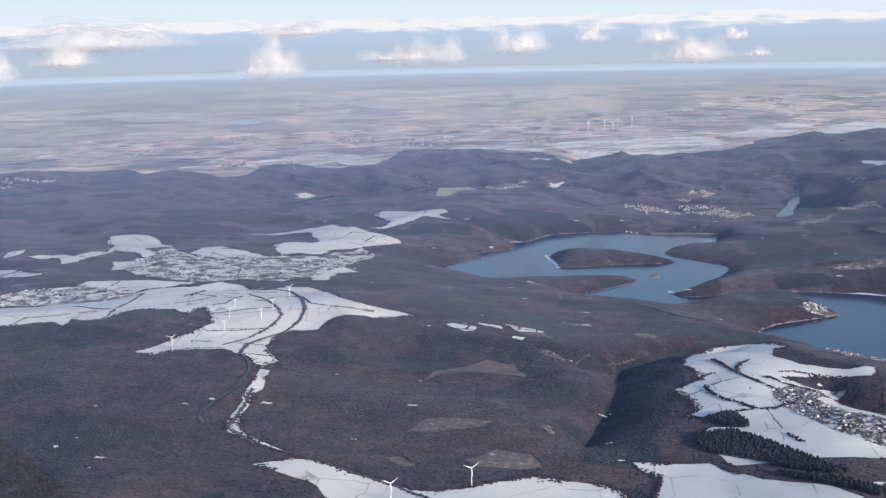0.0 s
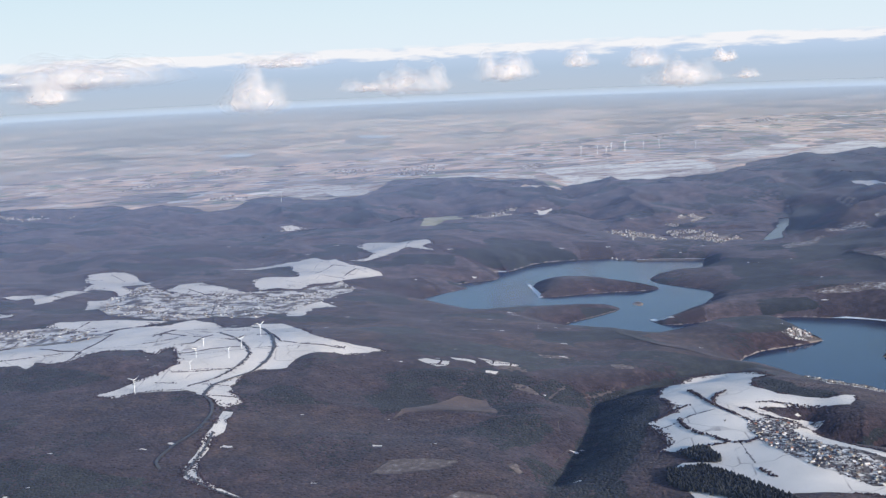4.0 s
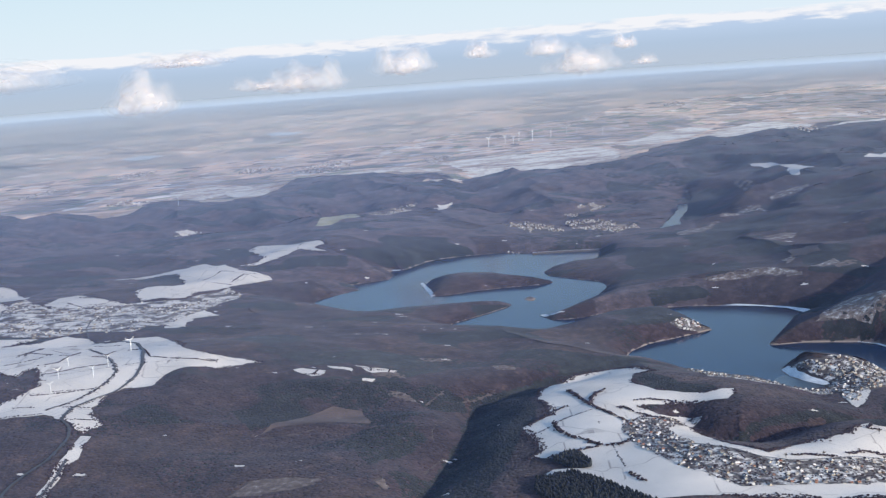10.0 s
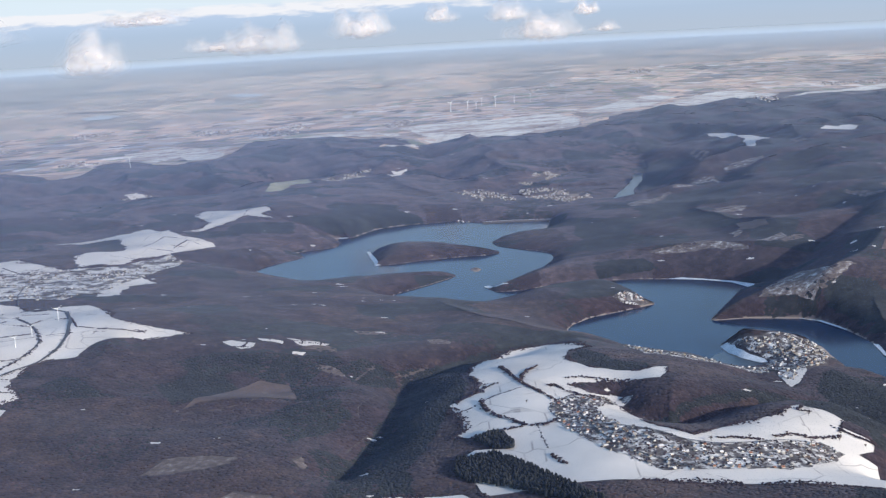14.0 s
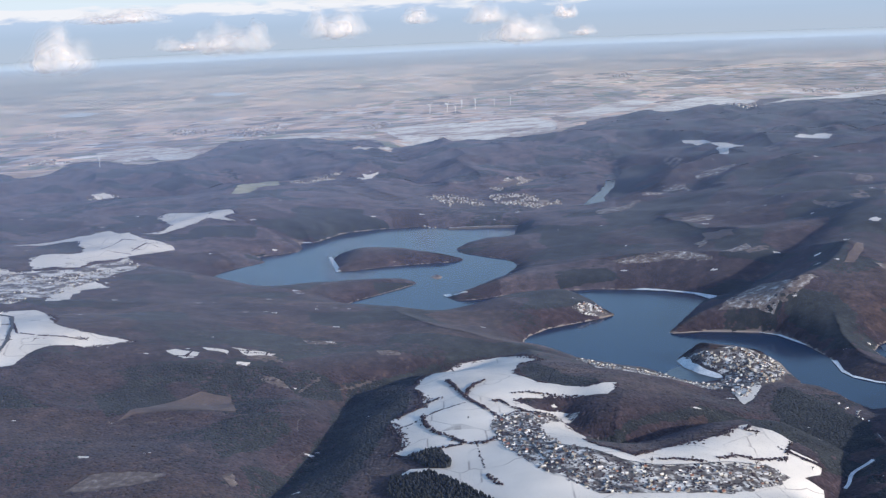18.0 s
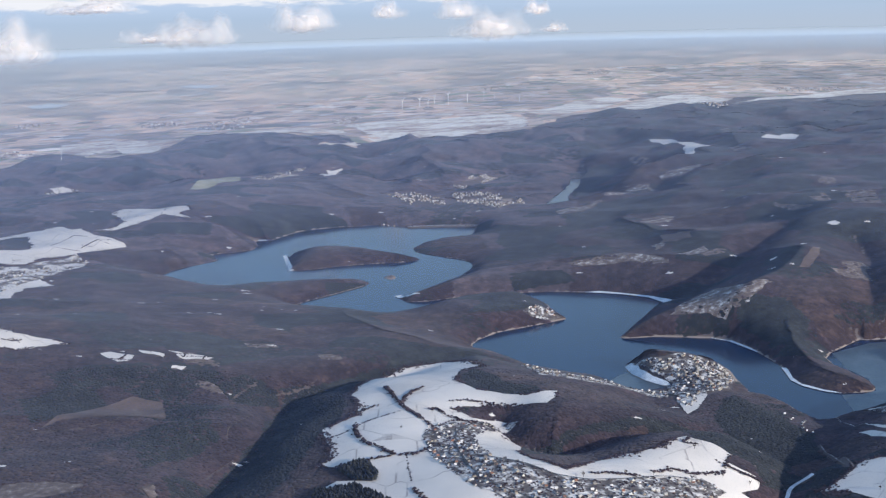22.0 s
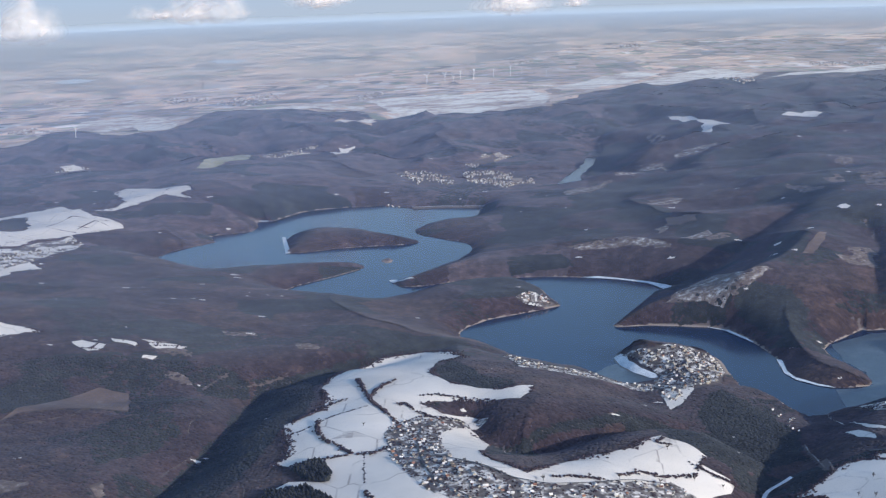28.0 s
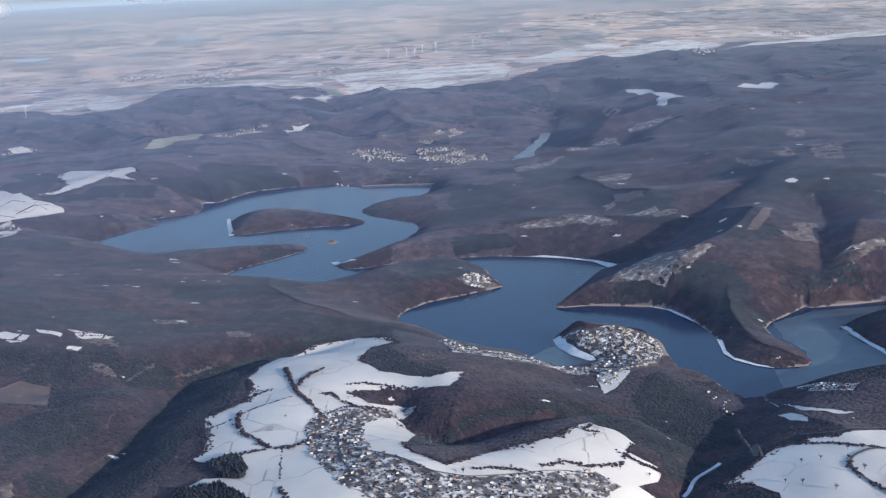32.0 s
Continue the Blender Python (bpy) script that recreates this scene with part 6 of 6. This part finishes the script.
def house_crowd(name, ring, count, gap, seed, label, size=1.0, lift=0.3, pale=False):
    """A far settlement in one mesh: walls in one part, roofs in the other."""
    spots, rng, tilt = lots(ring, count, gap, seed, 0.25)
    arr = np.array(spots)
    z = land(arr[:, 0], arr[:, 1]) + lift
    wv, wf, rv, rf = [], [], [], []
    for (x, y), h in zip(spots, z):
        w, d, e, up = size * rng.uniform(0.9, 1.5), size * rng.uniform(0.8, 1.0), size * (rng.uniform(0.25, 0.45) if pale else rng.uniform(0.45, 0.65)), size * 0.4
        a = radians(tilt) + float(rng.choice([0, 1.5708])) + float(rng.normal(0, 0.15))
        c, s = math.cos(a), math.sin(a)

        def at(px, py, pz):
            return (x + px * c - py * s, y + px * s + py * c, h + pz)
        n = len(wv)
        wv += [at(-w / 2, -d / 2, -0.5), at(w / 2, -d / 2, -0.5), at(w / 2, d / 2, -0.5), at(-w / 2, d / 2, -0.5), at(-w / 2, -d / 2, e), at(w / 2, -d / 2, e), at(w / 2, d / 2, e), at(-w / 2, d / 2, e), at(-w / 2, 0, e + up), at(w / 2, 0, e + up)]
        wf += [(n, n + 1, n + 5, n + 4), (n + 1, n + 2, n + 6, n + 9, n + 5), (n + 2, n + 3, n + 7, n + 6), (n + 3, n, n + 4, n + 8, n + 7)]
        n = len(rv)
        o, t = 0.08 * size, 0.06 * size
        for lift_ in (0.02, t):
            rv += [at(-w / 2 - o, -d / 2 - o, e - o * 0.9 + lift_), at(w / 2 + o, -d / 2 - o, e - o * 0.9 + lift_), at(w / 2 + o, 0, e + up + lift_), at(-w / 2 - o, 0, e + up + lift_), at(w / 2 + o, d / 2 + o, e - o * 0.9 + lift_), at(-w / 2 - o, d / 2 + o, e - o * 0.9 + lift_)]
        rf += [(n + 6, n + 7, n + 8, n + 9), (n + 9, n + 8, n + 10, n + 11), (n, n + 1, n + 7, n + 6), (n + 4, n + 5, n + 11, n + 10), (n + 1, n + 2, n + 8, n + 7), (n + 2, n + 4, n + 10, n + 8), (n + 3, n, n + 6, n + 9), (n + 5, n + 3, n + 9, n + 11)]
    top = tagged(new(name), label, "settlement", "", "stuff")
    link_mesh("walls", wv, wf, PALE_WALL if pale else CROWD_WALL, top)
    link_mesh("roofs", rv, rf, PALE_ROOF if pale else CROWD_ROOF, top)


PALE_WALL = island_varied("pale_house_walls", [(0, (0.22, 0.19, 0.17)), (0.6, (0.5, 0.47, 0.43)), (1, (0.74, 0.72, 0.7))], gloss=0.0)
PALE_ROOF = island_varied("frosted_roofs", [(0, (0.14, 0.10, 0.09)), (0.35, (0.34, 0.25, 0.21)), (0.6, (0.55, 0.50, 0.48)), (1, (0.80, 0.78, 0.77))], gloss=0.0)
CROWD_WALL = island_varied("house_walls", [(0, (0.2, 0.13, 0.1)), (0.3, (0.5, 0.44, 0.36)), (0.75, (0.46, 0.43, 0.39)), (1, (0.62, 0.6, 0.57))], gloss=0.0)
CROWD_ROOF = island_varied("house_roofs", [(0, (0.08, 0.08, 0.09)), (0.3, (0.18, 0.15, 0.14)), (0.5, (0.36, 0.34, 0.33)), (0.65, (0.62, 0.60, 0.58)), (1, (0.74, 0.72, 0.70))], gloss=0.0)
village(TOWN_FG, 185, 1.35, 3)
house_crowd("village_outskirts", TOWN_FG, 80, 1.5, 33, "further snow-roofed houses, sheds and barns of the village", 0.8, 0.3)
village(TOWN_BAY, 70, 1.6, 4)
house_crowd("village_outskirts", TOWN_BAY, 90, 1.3, 34, "close-set small houses of a lakeside village", 0.8, 0.3)
village(TOWN_FRONT, 20, 1.5, 5)
house_crowd("village_outskirts", TOWN_FRONT, 40, 1.2, 35, "boat sheds and small houses along the shore", 0.7, 0.3)
village(TOWN_PEN, 16, 1.6, 6)
village(TOWN_R1, 14, 1.8, 8)
village(TOWN_R2, 9, 2.2, 9)
village(TOWN_H, 10, 2.4, 10)
house_crowd("far_town", TOWN_W, 480, 1.45, 11, "spread-out town of snow-roofed houses on the plateau", 0.85)
house_crowd("far_town", TOWN_W2, 110, 2.0, 12, "row of snow-roofed houses along a plateau road")
house_crowd("far_village", TOWN_F1, 150, 1.7, 13, "pale houses of a valley village by the dam", 0.78, 0.6, True)
house_crowd("far_village", TOWN_F2, 330, 1.5, 14, "close-set pale houses of a valley town", 0.78, 0.6, True)
house_crowd("far_village", TOWN_F3, 90, 1.8, 15, "string of pale houses on a far hillside", 0.78, 0.6, True)
house_crowd("far_village", TOWN_F4, 70, 1.8, 16, "few pale houses beneath the far hills", 0.78, 0.6, True)
house_crowd("far_village", TOWN_F5, 100, 1.9, 17, "pale houses along a far valley road", 0.78, 0.6, True)
house_crowd("far_village", TOWN_F6, 120, 3.2, 18, "village at the edge of the plain", 1.2, 0.8, True)
house_crowd("far_village", TOWN_F7, 60, 1.8, 19, "few pale houses in the far valley", 0.78, 0.6, True)


def garden_trees(ring, count, seed, height=1.0):
    spots, rng, _ = lots(ring, count, 0.75, seed, 1.4)
    a = np.array(spots) + rng.normal(0, 0.25, (len(spots), 2))
    plant("garden_trees", a[:, 0], a[:, 1], rng, height * 0.8, 0.65, "beech", BARE_TREES, "bare garden trees and hedges between the houses", 4)


garden_trees(TOWN_FG, 1100, 21, 1.0)
garden_trees(TOWN_BAY, 520, 22, 0.8)
garden_trees(TOWN_FRONT, 160, 23, 0.8)
garden_trees(TOWN_W, 1500, 24, 0.9)
garden_trees(TOWN_PEN, 60, 25, 0.9)
garden_trees(TOWN_R1, 80, 26, 1.0)


# ---- wind turbines ----
def wind_turbine(words):
    top = tagged(new("wind_turbine"), words, "wind turbine", "wind turbines")
    bm = bmesh.new()
    bmesh.ops.create_cone(bm, cap_ends=True, segments=14, radius1=0.15, radius2=0.08, depth=6.0, matrix=Matrix.Translation((0, 0, 3.0)))
    part("tower", bm, WHITE_PAINT, top)
    bm = bmesh.new()
    box(bm, -0.14, -0.18, 5.95, 0.14, 0.5, 6.22)
    bmesh.ops.bevel(bm, geom=bm.edges[:], offset=0.05, segments=2, affect="EDGES")
    part("nacelle", bm, WHITE_PAINT, top)
    bm = bmesh.new()
    bmesh.ops.create_uvsphere(bm, u_segments=12, v_segments=8, radius=0.15, matrix=Matrix.Translation((0, -0.24, 6.08)))
    hub = part("hub", bm, WHITE_PAINT, top)
    for k in range(3):
        bm = bmesh.new()
        rows = []
        for r, chord, thick in ((0.1, 0.12, 0.1), (0.5, 0.3, 0.07), (1.4, 0.2, 0.045), (2.3, 0.12, 0.03), (2.75, 0.04, 0.015)):
            rows.append([bm.verts.new(p) for p in ((-chord * 0.35, -thick / 2, r), (chord * 0.65, -thick * 0.2, r), (chord * 0.65, thick * 0.2, r), (-chord * 0.35, thick / 2, r))])
        for a, b in zip(rows, rows[1:]):
            for i in range(4):
                bm.faces.new((a[i], a[(i + 1) % 4], b[(i + 1) % 4], b[i]))
        bm.faces.new(rows[0][::-1])
        bm.faces.new(rows[-1])
        bmesh.ops.transform(bm, matrix=Matrix.Translation((0, -0.3, 6.08)) @ Matrix.Rotation(radians(120 * k + 52), 4, "Y"), verts=bm.verts)
        part("blade", bm, WHITE_PAINT, hub)
    return top


def stand(model, x, y, scale, turn, roll=0):
    z = float(land(np.array([x]), np.array([y]))[0])
    ob = copy_thing(model, pose(x, y, z, 0, 0, turn))
    ob.scale = (scale, scale, scale)
    return ob


TURBINE = wind_turbine("white three-bladed wind turbine standing on snow")
TURBINES_NEAR = [(-217.9, 428.9, 0.95), (-204.1, 458.8, 0.72), (-206.5, 476.0, 0.75), (-209.0, 496.3, 0.65), (-192.8, 478.5, 0.78), (-190.8, 493.0, 0.8), (-110.3, 291.5, 1.0)]
TURBINE.matrix_basis = pose(-87.9, 308.2, float(land(np.array([-87.9]), np.array([308.2]))[0]), 0, 0, 10)
for x, y, s in TURBINES_NEAR:
    stand(TURBINE, x, y, s, 8 + 5 * math.sin(x))
for x, y, s in [(-190.5, 527.0, 0.95), (-344.5, 1262.0, 1.7)]:
    tagged(stand(TURBINE, x, y, s, 15), "tall white wind turbine by the town")
FAR_TURBINES = [(-17, 1963), (10, 2004), (23, 1980), (34, 2059), (55.5, 2033), (88, 2076), (116, 2097), (135, 2125), (171, 2046)]
for k, (x, y) in enumerate(FAR_TURBINES):
    tagged(stand(TURBINE, x, y, (2.5, 2.3, 1.9, 2.2, 2.7, 2.1, 2.4, 1.5, 1.7)[k], 20 + 11 * k), "slender white wind turbine far out on the plain")


# ---- lone trees on the snow ----
TWIGS = mottled("bare_twigs", [(0.3, (0.07, 0.052, 0.045)), (0.7, (0.12, 0.09, 0.075))], 0.3, 0.05, 0.95, world=False)
BARK = mottled("dark_bark", [(0.3, (0.045, 0.036, 0.032)), (0.7, (0.08, 0.065, 0.055))], 0.2, 0.03, 0.95, world=False)


def stick(bm, a, c, r0, r1):
    a, c = Vector(a), Vector(c)
    q = (c - a).to_track_quat("Z", "Y").to_matrix().to_4x4()
    bmesh.ops.create_cone(bm, cap_ends=False, segments=5, radius1=r0, radius2=r1, depth=(c - a).length, matrix=Matrix.Translation((a + c) / 2) @ q)


def bare_tree(seed, words):
    rng = np.random.default_rng(seed)
    top = tagged(new("tree"), words, "tree", "lone trees")
    bm = bmesh.new()
    stick(bm, (0, 0, -0.1), (0.02, 0.01, 0.5), 0.07, 0.05)
    stick(bm, (0.02, 0.01, 0.5), (0.0, 0.0, 1.1), 0.05, 0.02)
    limbs = []
    for k in range(7):
        a = 6.2832 * k / 7 + rng.uniform(-0.3, 0.3)
        r, z0 = rng.uniform(0.3, 0.5), rng.uniform(0.4, 0.8)
        tip = (r * math.cos(a), r * math.sin(a), z0 + rng.uniform(0.3, 0.6))
        stick(bm, (0.01, 0, z0), tip, 0.025, 0.01)
        limbs.append((z0, tip))
    part("trunk", bm, BARK, top)
    verts, faces = [], []
    for _ in range(420):
        z0, tip = limbs[int(rng.integers(len(limbs)))]
        base = np.array((0, 0, z0)) + (np.array(tip) - np.array((0, 0, z0))) * rng.uniform(0.3, 1.0)
        way = np.array(tip) - np.array((0, 0, z0 - 0.3)) + rng.normal(0, 0.35, 3)
        way = way / np.linalg.norm(way) * rng.uniform(0.12, 0.3)
        side = rng.normal(0, 0.02, 3)
        n = len(verts)
        verts += [base - side, base + side, base + way]
        faces.append((n, n + 1, n + 2))
    part_ob = link_mesh("crown", verts, faces, TWIGS, top)
    return top


LONE = bare_tree(3, "bare broad-crowned tree alone on a snow field")
for k, (x, y) in enumerate(LONERS):
    z = float(land(np.array([x]), np.array([y]))[0]) + 0.3
    if k == 0:
        LONE.matrix_basis = pose(x, y, z)
    else:
        s = 0.8 + 0.5 * float(lattice(np.array([x]), np.array([y]), 9)[0])
        ob = copy_thing(LONE, pose(x, y, z, 0, 0, 40 * k))
        ob.scale = (s, s, s)


# ---- clouds ----
def cloud_material(name, most):
    """Thin vapour that lets light through, torn into wisps; most: how dense it is at the thickest."""
    m, nodes, links, b = material(name)
    nodes.remove(b)
    thin, body, back = nodes.new("ShaderNodeBsdfTransparent"), nodes.new("ShaderNodeBsdfDiffuse"), nodes.new("ShaderNodeBsdfTranslucent")
    mass, both = nodes.new("ShaderNodeMixShader"), nodes.new("ShaderNodeMixShader")
    body.inputs[0].default_value = back.inputs[0].default_value = (0.93, 0.87, 0.84, 1)
    mass.inputs[0].default_value = 0.5
    links.new(body.outputs[0], mass.inputs[1])
    links.new(back.outputs[0], mass.inputs[2])
    links.new(thin.outputs[0], both.inputs[1])
    links.new(mass.outputs[0], both.inputs[2])
    wisp = node(nodes, "TexNoise", Scale=1 / 26, Detail=3, Roughness=0.5)
    links.new(place(nodes, links, (1, 1, 1.4)), wisp.inputs["Vector"])
    dense = nodes.new("ShaderNodeMapRange")
    dense.interpolation_type = "SMOOTHSTEP"
    dense.inputs[1].default_value, dense.inputs[2].default_value, dense.inputs[3].default_value, dense.inputs[4].default_value = 0.36, 0.64, 0.3 * most, most
    links.new(wisp.outputs["Fac"], dense.inputs[0])
    links.new(dense.outputs[0], both.inputs[0])
    links.new(both.outputs[0], nodes["Material Output"].inputs[0])
    return m


SHELLS = [(1.22, cloud_material("cloud_rim", 0.05)), (1.08, cloud_material("cloud_outer", 0.09)), (0.94, cloud_material("cloud_middle", 0.14)),
          (0.78, cloud_material("cloud_inner", 0.22)), (0.6, cloud_material("cloud_core", 0.36))]


def cloud(name, x, y, z, w, d, h, seed, words):
    """Soft shells of vapour, one within the other, heaped and lumpy over a flatter base."""
    rng = np.random.default_rng(seed)
    bm = bmesh.new()
    bmesh.ops.create_icosphere(bm, subdivisions=5, radius=1.0)
    bm.verts.ensure_lookup_table()
    ball = np.array([v.co[:] for v in bm.verts])
    tris = np.array([[v.index for v in f.verts] for f in bm.faces])
    bm.free()
    heads = [(rng.uniform(-0.8, 0.8), rng.uniform(0.25, 0.85), rng.uniform(0.18, 0.4)) for _ in range(5)]
    verts, faces = [], []
    for k, (size, _) in enumerate(SHELLS):
        q = ball * size
        rise = 0.42 + sum(t * np.exp(-((q[:, 0] - c) / s) ** 2) for c, t, s in heads) * 0.6
        p = q * np.array([w / 2, d / 2, 1.0])
        p[:, 2] = np.where(q[:, 2] > 0, q[:, 2] * h * np.minimum(rise, 1.0), q[:, 2] * h * 0.3)
        wob = np.array([noise.fractal(Vector(a) / (h * 0.55) + Vector((seed * 3.1, k * 0.3, 0)), 1.0, 2.0, 3) for a in p])
        p += ball * (wob * h * 0.16)[:, None] * np.array([1.0, 1.0, 0.8])
        verts.append(p)
        faces.append(tris + k * len(ball))
    ob = big_mesh(name, np.concatenate(verts), np.concatenate(faces), SHELLS[0][1], True)
    for _, mat in SHELLS[1:]:
        ob.data.materials.append(mat)
    ob.data.polygons.foreach_set("material_index", np.repeat(np.arange(len(SHELLS), dtype=np.int32), len(tris)))
    ob.location = (x, y, z)
    return tagged(ob, words, "cloud", "", "stuff")


CLOUDS = [(-519, 1142, 140, 207, 24), (-510, 1060, 126, 59, 17), (-543, 991, 117, 47, 21), (-326, 1096, 115, 56, 32), (-192, 1190, 121, 73, 25), (-240, 1194, 121, 45, 11),
          (-109, 1366, 126, 64, 26), (98, 1468, 110, 83, 25), (64, 1592, 129, 52, 19), (163, 1430, 112, 32, 9), (158, 1583, 130, 33, 15),
          (-20, 1547, 132, 40, 16), (-474, 1904, 144, 135, 16)]
for k, (x, y, z, w, h) in enumerate(CLOUDS):
    cloud("cloud", x, y, z, w, max(h * 1.3, w * 0.35), h, 60 + k, "white cumulus cloud with a flat grey base" if w < 150 else "long bank of white cloud over the plain")


# ---- towns far out on the plain ----
def plain_town(x, y, w, d, count, seed, words, size=2.4):
    rng = np.random.default_rng(seed)
    ring = [(x + w / 2 * math.cos(a) * rng.uniform(0.7, 1.2), y + d / 2 * math.sin(a) * rng.uniform(0.7, 1.2)) for a in np.linspace(0, 6.0, 11)]
    house_crowd("plain_town", ring, int(count * 1.7), size * 1.3, seed, words, size * 1.2, 1.2, True)


plain_town(-1339, 4258, 181, 336, 60, 200, "scattered pale roofs of a town on the plain", 3.0)
plain_town(-670, 3977, 109, 185, 40, 201, "scattered pale roofs of a town on the plain", 3.0)
plain_town(-643, 2557, 166, 206, 140, 202, "scattered pale roofs of a town on the plain", 3.0)
plain_town(-566, 1914, 36, 89, 50, 203, "scattered pale roofs of a town on the plain", 1.6)
plain_town(-358, 1812, 75, 152, 70, 204, "scattered pale roofs of a town on the plain", 1.6)
plain_town(-789, 2533, 24, 173, 30, 205, "scattered pale roofs of a town on the plain", 3.0)
plain_town(-434, 1396, 46, 66, 60, 206, "scattered pale roofs of a town on the plain", 1.6)
plain_town(-159, 2487, 34, 102, 24, 207, "scattered pale roofs of a town on the plain", 1.6)
plain_town(104, 3122, 84, 215, 36, 208, "scattered pale roofs of a town on the plain", 3.0)
plain_town(-376, 3116, 42, 159, 24, 209, "scattered pale roofs of a town on the plain", 3.0)
plain_town(399, 2729, 62, 100, 30, 210, "scattered pale roofs of a town on the plain", 3.0)
plain_town(-256, 1773, 89, 215, 90, 211, "scattered pale roofs of a town on the plain", 1.6)
plain_town(-91, 1744, 47, 142, 50, 212, "scattered pale roofs of a town on the plain", 1.6)
plain_town(-652, 2603, 169, 187, 100, 213, "scattered pale roofs of a town on the plain", 3.0)
plain_town(147, 2350, 64, 78, 40, 214, "scattered pale roofs of a town on the plain", 1.6)
plain_town(655, 2114, 120, 93, 60, 215, "scattered pale roofs of a town on the plain", 1.6)
plain_town(-402, 2126, 39, 96, 30, 216, "scattered pale roofs of a town on the plain", 1.6)
plain_town(-565, 1910, 54, 125, 40, 217, "scattered pale roofs of a town on the plain", 1.6)
plain_town(361, 1533, 43, 114, 30, 218, "scattered pale roofs of a town on the plain", 1.6)
plain_town(-901, 1888, 66, 81, 40, 219, "scattered pale roofs of a town on the plain", 1.6)
plain_town(-631, 1687, 49, 156, 30, 220, "scattered pale roofs of a town on the plain", 1.6)


# ---- tinted sheet that paints distance haze over the hills and the far plain ----
def build_haze_sheet():
    m, nodes, links, b = material("haze")
    nodes.remove(b)
    thin, veil, both = nodes.new("ShaderNodeBsdfTransparent"), nodes.new("ShaderNodeBsdfDiffuse"), nodes.new("ShaderNodeMixShader")
    at = place(nodes, links, (1, 1, 0))
    far = nodes.new("ShaderNodeVectorMath")
    far.operation = "LENGTH"
    links.new(at, far.inputs[0])
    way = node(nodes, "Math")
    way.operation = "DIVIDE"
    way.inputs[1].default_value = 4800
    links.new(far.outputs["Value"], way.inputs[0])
    # distance haze painted in: the sheet grows denser and paler outwards
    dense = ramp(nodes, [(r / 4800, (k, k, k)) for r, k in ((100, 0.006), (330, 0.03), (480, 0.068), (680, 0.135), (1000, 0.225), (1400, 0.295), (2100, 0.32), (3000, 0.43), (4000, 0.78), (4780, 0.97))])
    # tint falls at the far end to offset the backdrop's glow
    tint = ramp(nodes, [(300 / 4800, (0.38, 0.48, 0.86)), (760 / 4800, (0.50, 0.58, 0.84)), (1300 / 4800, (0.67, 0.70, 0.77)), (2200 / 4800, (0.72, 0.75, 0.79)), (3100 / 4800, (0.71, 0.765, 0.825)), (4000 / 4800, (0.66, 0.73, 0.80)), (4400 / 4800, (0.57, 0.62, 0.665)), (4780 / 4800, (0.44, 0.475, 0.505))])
    # painted haze denser to the west and thinner to the east
    side = nodes.new("ShaderNodeSeparateXYZ")
    links.new(at, side.inputs[0])
    slant = node(nodes, "Math")
    slant.operation = "DIVIDE"
    links.new(side.outputs[0], slant.inputs[0])
    links.new(side.outputs[1], slant.inputs[1])
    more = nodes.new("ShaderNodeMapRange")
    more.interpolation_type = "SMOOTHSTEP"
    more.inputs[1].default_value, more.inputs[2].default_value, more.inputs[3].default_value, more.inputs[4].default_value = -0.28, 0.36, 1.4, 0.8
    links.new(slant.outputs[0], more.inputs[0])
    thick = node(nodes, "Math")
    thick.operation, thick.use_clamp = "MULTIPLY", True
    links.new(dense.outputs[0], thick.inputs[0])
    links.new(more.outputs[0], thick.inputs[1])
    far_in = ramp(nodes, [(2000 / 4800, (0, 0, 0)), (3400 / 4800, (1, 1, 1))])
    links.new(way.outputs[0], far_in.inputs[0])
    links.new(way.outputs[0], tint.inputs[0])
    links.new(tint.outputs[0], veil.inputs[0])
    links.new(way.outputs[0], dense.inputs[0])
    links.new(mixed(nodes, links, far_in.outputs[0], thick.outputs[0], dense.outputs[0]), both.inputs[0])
    links.new(thin.outputs[0], both.inputs[1])
    links.new(veil.outputs[0], both.inputs[2])
    links.new(both.outputs[0], nodes["Material Output"].inputs[0])
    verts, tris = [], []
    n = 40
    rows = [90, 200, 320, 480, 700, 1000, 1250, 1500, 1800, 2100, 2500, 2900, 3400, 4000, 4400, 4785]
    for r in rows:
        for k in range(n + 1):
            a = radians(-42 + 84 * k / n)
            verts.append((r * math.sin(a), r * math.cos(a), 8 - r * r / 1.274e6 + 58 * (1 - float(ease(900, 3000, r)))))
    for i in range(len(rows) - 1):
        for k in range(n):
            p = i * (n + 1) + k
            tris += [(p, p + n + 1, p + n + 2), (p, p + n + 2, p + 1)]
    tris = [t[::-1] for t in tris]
    tagged(big_mesh("haze", verts, tris, m, True), "tinted see-through sheet that paints haze over hills and far plain", "haze", "", "structure")


build_haze_sheet()
